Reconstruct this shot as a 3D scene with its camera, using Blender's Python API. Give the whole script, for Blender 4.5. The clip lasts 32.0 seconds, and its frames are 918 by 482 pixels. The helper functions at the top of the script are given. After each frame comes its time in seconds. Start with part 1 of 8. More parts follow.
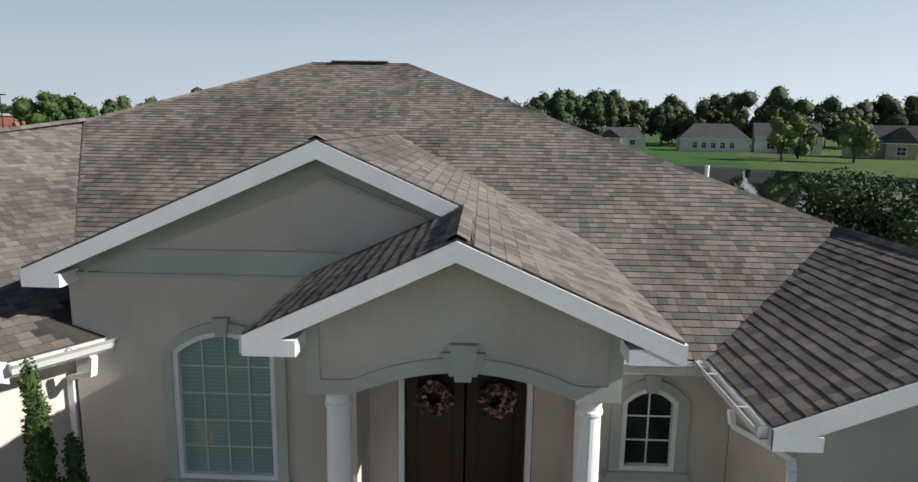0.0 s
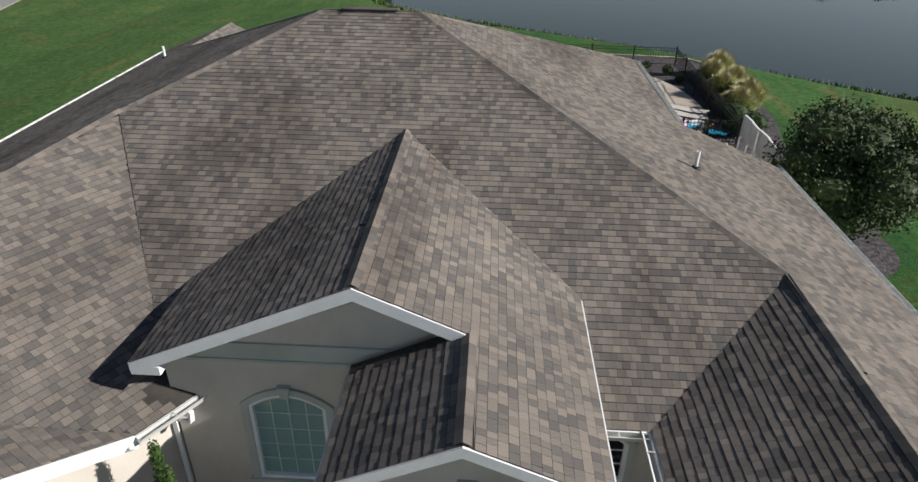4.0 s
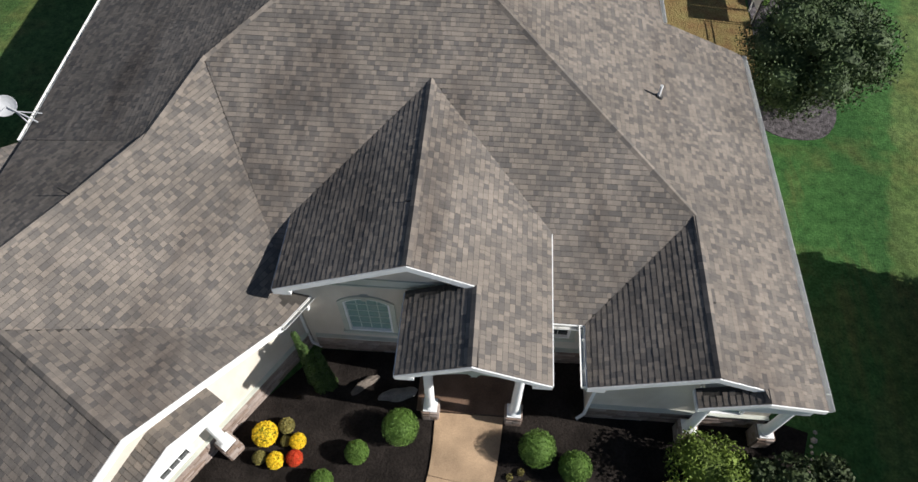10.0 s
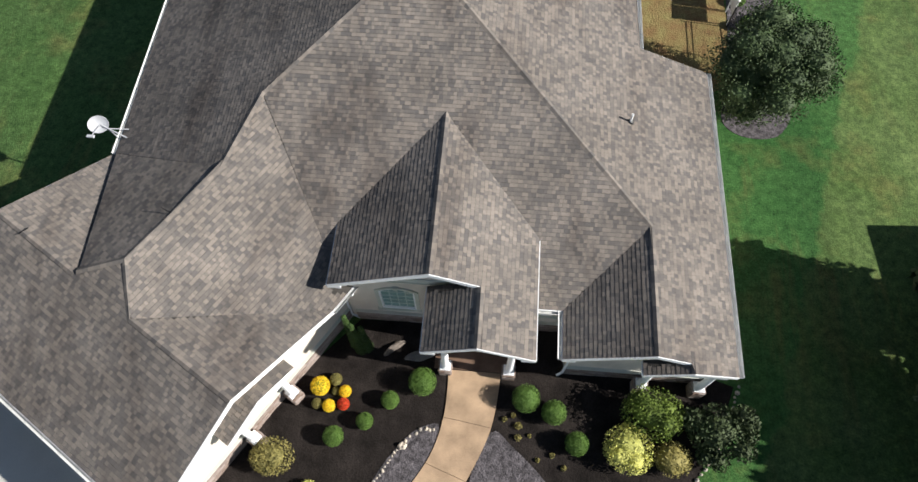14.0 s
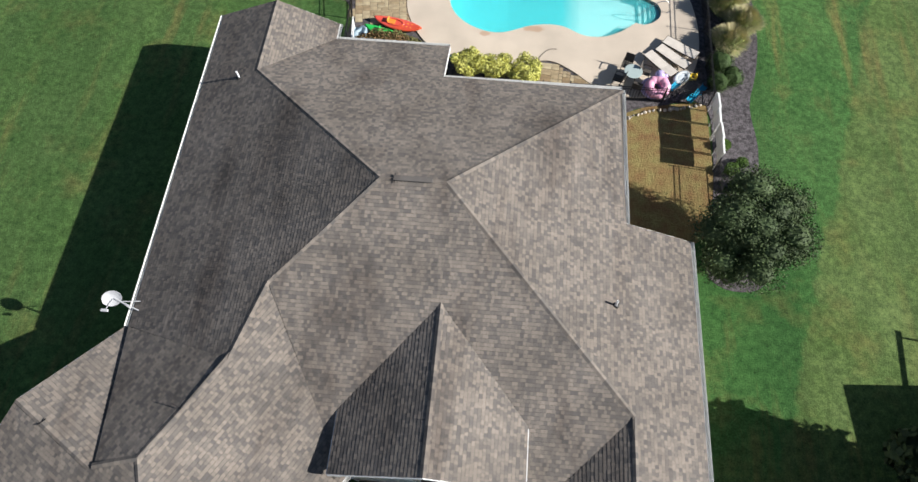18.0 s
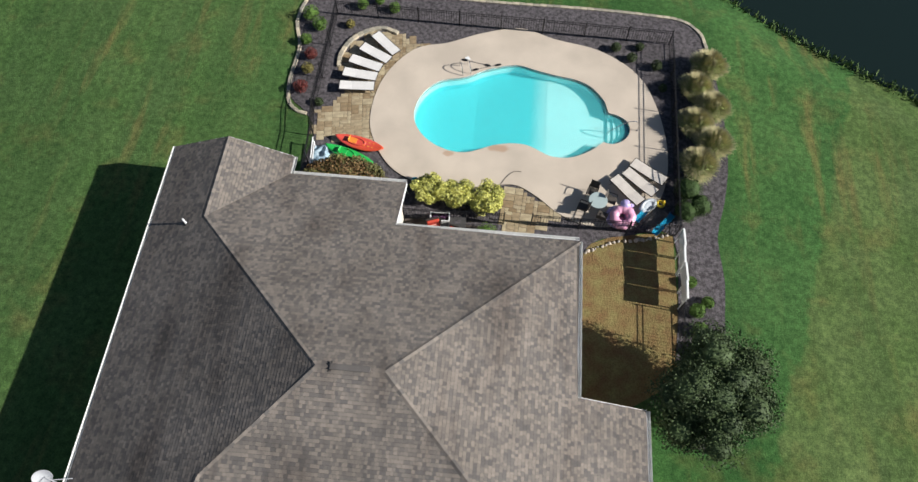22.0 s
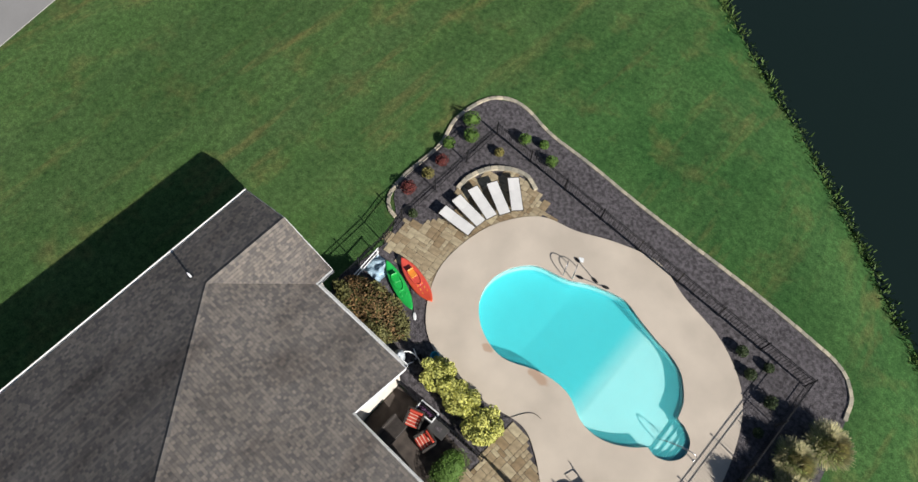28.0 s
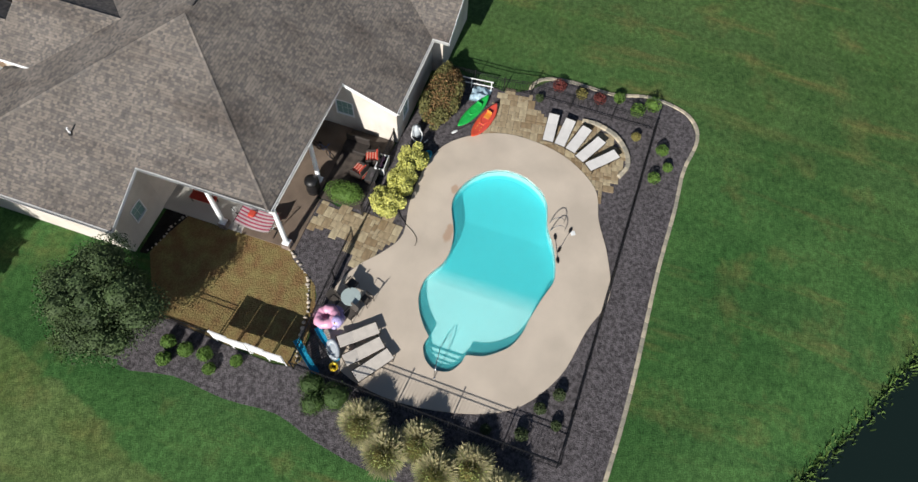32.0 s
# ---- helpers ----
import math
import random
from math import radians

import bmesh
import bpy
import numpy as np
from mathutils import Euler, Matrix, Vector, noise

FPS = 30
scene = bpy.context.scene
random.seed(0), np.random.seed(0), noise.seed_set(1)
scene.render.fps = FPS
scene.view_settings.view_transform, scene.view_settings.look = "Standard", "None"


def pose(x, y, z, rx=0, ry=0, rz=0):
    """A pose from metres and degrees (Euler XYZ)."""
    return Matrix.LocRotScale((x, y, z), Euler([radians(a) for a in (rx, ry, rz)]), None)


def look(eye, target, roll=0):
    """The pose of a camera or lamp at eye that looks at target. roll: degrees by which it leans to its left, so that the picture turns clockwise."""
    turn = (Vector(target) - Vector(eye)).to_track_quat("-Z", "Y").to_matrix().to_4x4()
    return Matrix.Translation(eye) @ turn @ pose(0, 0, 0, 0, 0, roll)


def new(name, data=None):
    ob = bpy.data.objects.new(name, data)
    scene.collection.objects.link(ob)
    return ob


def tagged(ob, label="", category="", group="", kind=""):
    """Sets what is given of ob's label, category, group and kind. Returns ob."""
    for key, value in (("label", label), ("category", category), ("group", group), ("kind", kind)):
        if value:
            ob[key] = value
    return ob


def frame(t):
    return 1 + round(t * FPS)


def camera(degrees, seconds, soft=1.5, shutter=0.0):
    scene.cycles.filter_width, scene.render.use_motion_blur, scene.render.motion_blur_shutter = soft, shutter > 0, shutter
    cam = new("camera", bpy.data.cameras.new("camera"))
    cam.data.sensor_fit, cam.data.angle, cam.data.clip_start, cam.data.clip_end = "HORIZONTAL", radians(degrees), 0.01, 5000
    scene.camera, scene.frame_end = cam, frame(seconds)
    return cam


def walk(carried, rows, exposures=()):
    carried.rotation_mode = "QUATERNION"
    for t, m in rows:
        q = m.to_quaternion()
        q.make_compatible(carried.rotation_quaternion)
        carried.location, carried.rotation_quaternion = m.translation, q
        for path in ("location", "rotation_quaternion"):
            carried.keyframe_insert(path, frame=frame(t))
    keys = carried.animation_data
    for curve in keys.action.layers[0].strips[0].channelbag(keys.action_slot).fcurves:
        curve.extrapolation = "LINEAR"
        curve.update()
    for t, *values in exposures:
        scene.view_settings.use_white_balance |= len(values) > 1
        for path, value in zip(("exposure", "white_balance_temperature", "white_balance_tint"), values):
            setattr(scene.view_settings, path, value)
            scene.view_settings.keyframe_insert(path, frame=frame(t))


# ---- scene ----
# ---- camera ----
cam = camera(70.3, 32.0)
PATH = [
    (0, (0.729, 0.752, 5.707), (0.662, 2.72, 5.353), 0.9),
    (0.5, (0.721, 0.696, 6.298), (0.652, 2.663, 5.941), 0.9),
    (1, (0.718, 0.69, 6.876), (0.648, 2.641, 6.442), 0.9),
    (1.5, (0.717, 0.685, 7.429), (0.644, 2.614, 6.906), 1.0),
    (2, (0.717, 0.653, 7.978), (0.639, 2.557, 7.371), 0.9),
    (2.5, (0.692, 0.651, 8.605), (0.611, 2.523, 7.905), 0.8),
    (4.5, (0.699, 0.581, 10.98), (0.622, 2.253, 9.886), 1.0),
    (5, (0.669, 0.537, 11.553), (0.596, 2.144, 10.364), 1.0),
    (5.5, (0.636, 0.509, 12.173), (0.568, 2.043, 10.891), 1.1),
    (6, (0.606, 0.5, 12.782), (0.539, 1.969, 11.427), 1.1),
    (6.5, (0.591, 0.468, 13.394), (0.523, 1.893, 11.992), 1.1),
    (7, (0.605, 0.521, 14.054), (0.533, 1.898, 12.605), 0.9),
    (7.5, (0.535, 0.42, 14.627), (0.472, 1.765, 13.147), 1.2),
    (8, (0.532, 0.407, 15.264), (0.468, 1.703, 13.742), 1.1),
    (8.5, (0.531, 0.382, 15.866), (0.466, 1.632, 14.307), 1.0),
    (9, (0.567, 0.355, 16.531), (0.498, 1.557, 14.934), 0.8),
    (9.5, (0.565, 0.35, 17.22), (0.496, 1.499, 15.585), 0.7),
    (10, (0.61, 0.321, 17.948), (0.537, 1.42, 16.279), 0.4),
    (10.5, (0.607, 0.285, 18.651), (0.534, 1.332, 16.949), 0.3),
    (11, (0.569, 0.273, 19.368), (0.5, 1.265, 17.633), 0.3),
    (11.5, (0.556, 0.23, 20.066), (0.489, 1.171, 18.302), 0.3),
    (12, (0.531, 0.238, 20.801), (0.467, 1.123, 19.008), 0.3),
    (12.5, (0.557, 0.257, 21.51), (0.488, 1.122, 19.708), -0.1),
    (13, (0.532, 0.195, 22.202), (0.462, 1.064, 20.402), -0.1),
    (13.5, (0.515, 0.183, 22.926), (0.443, 1.052, 21.126), -0.2),
    (15.5, (0.311, 0.96, 25.066), (0.235, 1.832, 23.267), -0.3),
    (16, (0.192, 1.646, 25.48), (0.117, 2.531, 23.688), -0.1),
    (16.5, (0.124, 2.572, 26.021), (0.049, 3.456, 24.229), -0.0),
    (17, (0.182, 3.472, 26.51), (0.103, 4.36, 24.72), -0.3),
    (17.5, (0.186, 4.457, 27.047), (0.11, 5.343, 25.255), -0.1),
    (18, (0.363, 5.428, 27.572), (0.282, 6.311, 25.779), -0.3),
    (18.5, (0.488, 6.323, 28.012), (0.408, 7.212, 26.222), -0.1),
    (19, (0.728, 7.239, 28.487), (0.644, 8.128, 26.697), -0.4),
    (19.5, (0.983, 8.109, 28.971), (0.894, 8.996, 27.18), -0.5),
    (20, (1.201, 8.884, 29.228), (1.112, 9.774, 27.439), -0.5),
    (20.5, (1.415, 9.639, 29.32), (1.327, 10.53, 27.532), -0.5),
    (21, (1.619, 10.368, 29.519), (1.53, 11.26, 27.731), -0.4),
    (21.5, (1.858, 11.14, 29.661), (1.767, 12.031, 27.874), -0.5),
    (22, (2.093, 11.944, 29.671), (1.998, 12.836, 27.883), -0.8),
    (22.5, (2.256, 12.841, 29.733), (2.16, 13.731, 27.944), -0.7),
    (23, (2.418, 13.771, 29.768), (2.32, 14.664, 27.981), -0.7),
    (23.5, (2.572, 14.774, 29.927), (2.473, 15.668, 28.141), -0.8),
    (24, (2.566, 15.717, 29.98), (2.474, 16.617, 28.196), -0.4),
    (24.5, (2.708, 16.809, 30.124), (2.614, 17.708, 28.34), -0.4),
    (26.5, (3.407, 20.717, 30.12), (3.137, 21.602, 28.348), 0.2),
    (27, (3.429, 21.93, 30.257), (3.055, 22.76, 28.476), 1.2),
    (27.5, (3.524, 22.787, 30.372), (3.056, 23.554, 28.585), 2.8),
    (28, (3.696, 23.829, 30.556), (3.157, 24.504, 28.752), 4.3),
    (28.5, (4.314, 25.062, 30.85), (3.718, 25.625, 29.026), 5.0),
    (29, (7.697, 25.583, 29.973), (6.918, 26.09, 28.202), 2.5),
    (29.5, (9.518, 27.833, 30.329), (8.697, 28.184, 28.54), 0.8),
    (30, (11.143, 29.663, 30.612), (10.302, 29.893, 28.813), 1.7),
    (30.5, (13.033, 32.068, 30.612), (12.162, 32.151, 28.814), 0.4),
    (31, (14.972, 33.609, 30.241), (14.064, 33.591, 28.459), 1.9),
    (31.5, (16.818, 35.001, 30.328), (15.892, 34.895, 28.558), 4.8),
    (32, (17.786, 36.885, 30.337), (16.884, 36.669, 28.565), 5.6),
]
walk(cam, [(t, look(eye, target, roll)) for t, eye, target, roll in PATH], [(0, 0.30), (1, 0.0), (2, -0.04), (3, 0.03), (5, 0.17), (8, 0.31), (12, 0.48), (15.5, 0.70), (19, 0.58), (22, 0.39), (27, 0.31), (30, 0.21), (32, 0.18)])

# ---- light: a low morning sun from the east side, clear sky ----
SUN_DIR = Vector((0.862, -0.085, 0.498)).normalized()
world = bpy.data.worlds.new("sky")
scene.world = world
world.use_nodes = True
wn = world.node_tree
sky = wn.nodes.new("ShaderNodeTexSky")
sky.sky_type = "NISHITA"
sky.sun_disc = False
sky.sun_elevation = math.asin(SUN_DIR.z)
sky.sun_rotation = math.atan2(SUN_DIR.x, SUN_DIR.y)
sky.air_density, sky.dust_density, sky.ozone_density = 1.0, 0.4, 2.5
# morning haze whitens the sky towards the horizon
wco, wsep, wmap, wmix = wn.nodes.new("ShaderNodeTexCoord"), wn.nodes.new("ShaderNodeSeparateXYZ"), wn.nodes.new("ShaderNodeMapRange"), wn.nodes.new("ShaderNodeMixRGB")
wn.links.new(wco.outputs["Generated"], wsep.inputs[0])
wn.links.new(wsep.outputs[2], wmap.inputs[0])
wmap.inputs[1].default_value, wmap.inputs[2].default_value, wmap.inputs[3].default_value, wmap.inputs[4].default_value = 0.0, 0.45, 0.9, 0.0
wn.links.new(wmap.outputs[0], wmix.inputs[0])
wn.links.new(sky.outputs[0], wmix.inputs[1])
# the haze glows on the sun's side and dims away from it
wdot, wside, wtone = wn.nodes.new("ShaderNodeVectorMath"), wn.nodes.new("ShaderNodeMapRange"), wn.nodes.new("ShaderNodeMixRGB")
wdot.operation, wdot.inputs[1].default_value = "DOT_PRODUCT", (SUN_DIR.x, SUN_DIR.y, 0)
wn.links.new(wco.outputs["Generated"], wdot.inputs[0])
wn.links.new(wdot.outputs["Value"], wside.inputs[0])
wside.inputs[1].default_value, wside.inputs[2].default_value = -0.85, 0.85
wn.links.new(wside.outputs[0], wtone.inputs[0])
wtone.inputs[1].default_value, wtone.inputs[2].default_value = (7.6, 8.8, 10.2, 1), (14.6, 16.4, 18.2, 1)
wn.links.new(wtone.outputs[0], wmix.inputs[2])
wn.links.new(wmix.outputs[0], wn.nodes["Background"].inputs[0])
wn.nodes["Background"].inputs[1].default_value = 0.050
sun_data = bpy.data.lights.new("sun", "SUN")
sun_data.energy, sun_data.angle, sun_data.color = 5.7, radians(0.6), (1.0, 0.965, 0.915)
sun_lamp = new("sun", sun_data)
sun_lamp.matrix_world = look(SUN_DIR * 60, (0, 0, 0))


# ---- materials ----
def material(name, base, rough=0.8, scale=3.0, vary=0.25, fine=40.0, bump=0.15, metal=0.0, spec=0.4, tint=None, per="none", stretch=(1, 1, 1), hue=0.0, dist=0.01):
    """A surface: base colour with two scales of variation and fine relief; per: island or object picks a shade for each piece."""
    m = bpy.data.materials.new(name)
    m.use_nodes = True
    t = m.node_tree
    p = t.nodes["Principled BSDF"]
    p.inputs["Roughness"].default_value = rough
    p.inputs["Metallic"].default_value = metal
    p.inputs["Specular IOR Level"].default_value = spec
    co = t.nodes.new("ShaderNodeTexCoord")
    mp = t.nodes.new("ShaderNodeMapping")
    mp.inputs["Scale"].default_value = stretch
    t.links.new(co.outputs["Object"], mp.inputs[0])
    big, small = t.nodes.new("ShaderNodeTexNoise"), t.nodes.new("ShaderNodeTexNoise")
    big.inputs["Scale"].default_value, small.inputs["Scale"].default_value = scale, fine
    big.inputs["Detail"].default_value, small.inputs["Detail"].default_value = 5, 3
    t.links.new(mp.outputs[0], big.inputs[0])
    t.links.new(mp.outputs[0], small.inputs[0])
    ramp = t.nodes.new("ShaderNodeValToRGB")
    lo = [c * (1 - vary) for c in base]
    hi = [min(1, c * (1 + vary)) for c in base]
    if tint:
        hi = tint
    ramp.color_ramp.elements[0].color, ramp.color_ramp.elements[1].color = (*lo, 1), (*hi, 1)
    ramp.color_ramp.elements[0].position, ramp.color_ramp.elements[1].position = 0.32, 0.68
    t.links.new(big.outputs[0], ramp.inputs[0])
    mix = t.nodes.new("ShaderNodeMixRGB")
    mix.blend_type = "MULTIPLY"
    mix.inputs[0].default_value = min(1, vary * 1.6)
    gain = t.nodes.new("ShaderNodeValToRGB")
    gain.color_ramp.elements[0].color, gain.color_ramp.elements[1].color = (0.45, 0.45, 0.45, 1), (1, 1, 1, 1)
    gain.color_ramp.elements[0].position, gain.color_ramp.elements[1].position = 0.3, 0.62
    t.links.new(small.outputs[0], gain.inputs[0])
    t.links.new(ramp.outputs[0], mix.inputs[1])
    t.links.new(gain.outputs[0], mix.inputs[2])
    out = mix.outputs[0]
    if per != "none":
        if per == "island":
            src = t.nodes.new("ShaderNodeNewGeometry").outputs["Random Per Island"]
        else:
            src = t.nodes.new("ShaderNodeObjectInfo").outputs["Random"]
        pr = t.nodes.new("ShaderNodeValToRGB")
        pr.color_ramp.interpolation = "LINEAR"
        pr.color_ramp.elements[0].color, pr.color_ramp.elements[1].color = (0.68, 0.685, 0.70, 1), (1.36, 1.27, 1.17, 1)
        if hue:
            pr.color_ramp.elements[0].color = (0.62 + hue, 0.60, 0.58 - hue, 1)
            pr.color_ramp.elements[1].color = (1.25 - hue, 1.27, 1.25 + hue, 1)
        t.links.new(src, pr.inputs[0])
        m2 = t.nodes.new("ShaderNodeMixRGB")
        m2.blend_type = "MULTIPLY"
        m2.inputs[0].default_value = 1.0
        t.links.new(out, m2.inputs[1])
        t.links.new(pr.outputs[0], m2.inputs[2])
        out = m2.outputs[0]
    t.links.new(out, p.inputs["Base Color"])
    if bump:
        b = t.nodes.new("ShaderNodeBump")
        b.inputs["Strength"].default_value, b.inputs["Distance"].default_value = bump, dist
        t.links.new(small.outputs[0], b.inputs["Height"])
        t.links.new(b.outputs[0], p.inputs["Normal"])
    return m


def stain(m, stretch, scale, lo, hi, dark):
    """Dark weathering streaks over a surface."""
    t = m.node_tree
    p = t.nodes["Principled BSDF"]
    src = p.inputs["Base Color"].links[0].from_socket
    co, mp, n, r, mx = [t.nodes.new("ShaderNode" + k) for k in ("TexCoord", "Mapping", "TexNoise", "ValToRGB", "MixRGB")]
    mp.inputs["Scale"].default_value = stretch
    n.inputs["Scale"].default_value, n.inputs["Detail"].default_value, n.inputs["Roughness"].default_value = scale, 6, 0.6
    r.color_ramp.elements[0].position, r.color_ramp.elements[1].position = lo, hi
    r.color_ramp.elements[0].color, r.color_ramp.elements[1].color = (1, 1, 1, 1), (*dark, 1)
    t.links.new(co.outputs["Object"], mp.inputs[0])
    t.links.new(mp.outputs[0], n.inputs[0])
    t.links.new(n.outputs[0], r.inputs[0])
    mx.blend_type = "MULTIPLY"
    mx.inputs[0].default_value = 1.0
    t.links.new(src, mx.inputs[1])
    t.links.new(r.outputs[0], mx.inputs[2])
    t.links.new(mx.outputs[0], p.inputs["Base Color"])
    return m


SHINGLE = stain(material("shingle", (0.176, 0.163, 0.152), 0.92, 0.45, 0.15, 34, 0.14, per="island", spec=0.04), (1, 0.2, 1), 0.6, 0.50, 0.72, (0.62, 0.60, 0.60))
SHINGLE_PIECE = stain(material("shingle piece", (0.176, 0.163, 0.152), 0.92, 0.45, 0.15, 34, 0.14, per="object", spec=0.04), (1, 0.2, 1), 0.6, 0.50, 0.72, (0.62, 0.60, 0.60))
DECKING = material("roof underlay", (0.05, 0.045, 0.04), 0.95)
STUCCO = stain(material("stucco", (0.63, 0.58, 0.515), 0.9, 0.8, 0.09, 70, 0.35, spec=0.2), (1, 1, 0.45), 1.1, 0.44, 0.70, (0.87, 0.85, 0.83))
STUCCO_TRIM = material("stucco trim", (0.50, 0.52, 0.465), 0.9, 1.0, 0.10, 90, 0.2, spec=0.2)
WHITE = material("white paint", (0.86, 0.865, 0.87), 0.5, 2.0, 0.05, 30, 0.02)
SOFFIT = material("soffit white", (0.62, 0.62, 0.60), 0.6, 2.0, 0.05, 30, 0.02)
GUTTER = material("gutter aluminium", (0.60, 0.60, 0.58), 0.45, 2.0, 0.08, 30, 0.02)
MULCH = material("dark mulch", (0.022, 0.018, 0.016), 0.97, 1.2, 0.45, 18, 0.9, spec=0.1, dist=0.03)
GRAVEL = material("purple lava gravel", (0.105, 0.095, 0.10), 0.95, 5.0, 0.5, 16, 1.0, spec=0.15, dist=0.05)
DECK = material("pool concrete", (0.53, 0.455, 0.37), 0.9, 0.5, 0.10, 60, 0.1, spec=0.2)


def rust_spot(m, x, y, rx, ry):
    """A rust stain of uneven outline on a horizontal slab."""
    t = m.node_tree
    p = t.nodes["Principled BSDF"]
    src = p.inputs["Base Color"].links[0].from_socket
    co, mp, ln, n, ad, r, mx = [t.nodes.new("ShaderNode" + k) for k in ("TexCoord", "Mapping", "VectorMath", "TexNoise", "Math", "ValToRGB", "MixRGB")]
    mp.inputs["Location"].default_value = (-x / rx, -y / ry, 0)
    mp.inputs["Scale"].default_value = (1 / rx, 1 / ry, 0)
    ln.operation = "LENGTH"
    n.inputs["Scale"].default_value, n.inputs["Detail"].default_value = 3.5, 5
    t.links.new(co.outputs["Object"], mp.inputs[0])
    t.links.new(co.outputs["Object"], n.inputs[0])
    t.links.new(mp.outputs[0], ln.inputs[0])
    t.links.new(ln.outputs["Value"], ad.inputs[0])
    t.links.new(n.outputs[0], ad.inputs[1])
    r.color_ramp.elements[0].position, r.color_ramp.elements[1].position = 0.75, 1.0
    r.color_ramp.elements[0].color, r.color_ramp.elements[1].color = (0.55, 0.55, 0.55, 1), (0, 0, 0, 1)
    sc = t.nodes.new("ShaderNodeMath")
    sc.operation = "MULTIPLY"
    sc.inputs[1].default_value = 0.62
    t.links.new(ad.outputs[0], sc.inputs[0])
    t.links.new(sc.outputs[0], r.inputs[0])
    t.links.new(r.outputs[0], mx.inputs[0])
    t.links.new(src, mx.inputs[1])
    mx.inputs[2].default_value = (0.36, 0.20, 0.11, 1)
    t.links.new(mx.outputs[0], p.inputs["Base Color"])


rust_spot(DECK, -0.55, 31.95, 0.32, 0.2)
rust_spot(DECK, 2.15, 32.55, 0.62, 0.25)
COPING = material("pool coping", (0.45, 0.38, 0.31), 0.85, 1.5, 0.12, 60, 0.1)
WALK = material("stained concrete", (0.41, 0.285, 0.18), 0.75, 1.1, 0.32, 40, 0.1)
CONCRETE = material("concrete", (0.42, 0.41, 0.38), 0.9, 0.4, 0.12, 40, 0.1)
SANDSTONE = material("sandstone", (0.36, 0.285, 0.18), 0.9, 4.0, 0.22, 50, 0.2, per="object", hue=0.05)
STONE = material("ledge stone", (0.30, 0.235, 0.205), 0.9, 4.0, 0.3, 50, 0.3, per="object", hue=0.06)
STONE_JOIN = material("ledge stone bed", (0.10, 0.085, 0.08), 0.95)
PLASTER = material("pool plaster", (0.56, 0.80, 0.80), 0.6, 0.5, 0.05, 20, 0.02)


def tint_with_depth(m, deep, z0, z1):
    """Puts the water's loss of red light into the colour: deeper floor, bluer paint."""
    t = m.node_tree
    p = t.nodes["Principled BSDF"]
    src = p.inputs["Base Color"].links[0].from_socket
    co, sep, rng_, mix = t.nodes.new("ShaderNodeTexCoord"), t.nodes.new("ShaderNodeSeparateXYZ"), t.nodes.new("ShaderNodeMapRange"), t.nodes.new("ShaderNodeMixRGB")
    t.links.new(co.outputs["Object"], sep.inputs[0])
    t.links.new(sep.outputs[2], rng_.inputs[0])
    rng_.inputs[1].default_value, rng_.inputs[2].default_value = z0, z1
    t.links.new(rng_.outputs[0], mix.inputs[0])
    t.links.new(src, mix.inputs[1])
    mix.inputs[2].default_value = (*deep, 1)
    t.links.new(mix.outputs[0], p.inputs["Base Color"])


# plaster painted bluer below the floor break; the water sheet absorbs nothing by depth
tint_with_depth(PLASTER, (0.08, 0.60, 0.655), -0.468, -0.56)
BLACK = material("black painted metal", (0.012, 0.012, 0.013), 0.45, 4, 0.2, 30, 0.0)
GRASS_EDGE = material("limestone edging", (0.42, 0.39, 0.31), 0.9, 3.0, 0.25, 40, 0.25, per="object")
ROCK = material("pale field stone", (0.46, 0.42, 0.36), 0.9, 3.0, 0.25, 30, 0.3, per="object")
GREYROCK = material("weathered boulder", (0.15, 0.125, 0.105), 0.95, 3.0, 0.35, 30, 0.4)
BARK = material("bark", (0.09, 0.07, 0.055), 0.95, 6.0, 0.35, 60, 0.5, stretch=(1, 1, 0.25))
ASPHALT = material("street", (0.27, 0.26, 0.25), 0.9, 0.2, 0.10, 20, 0.1)


 
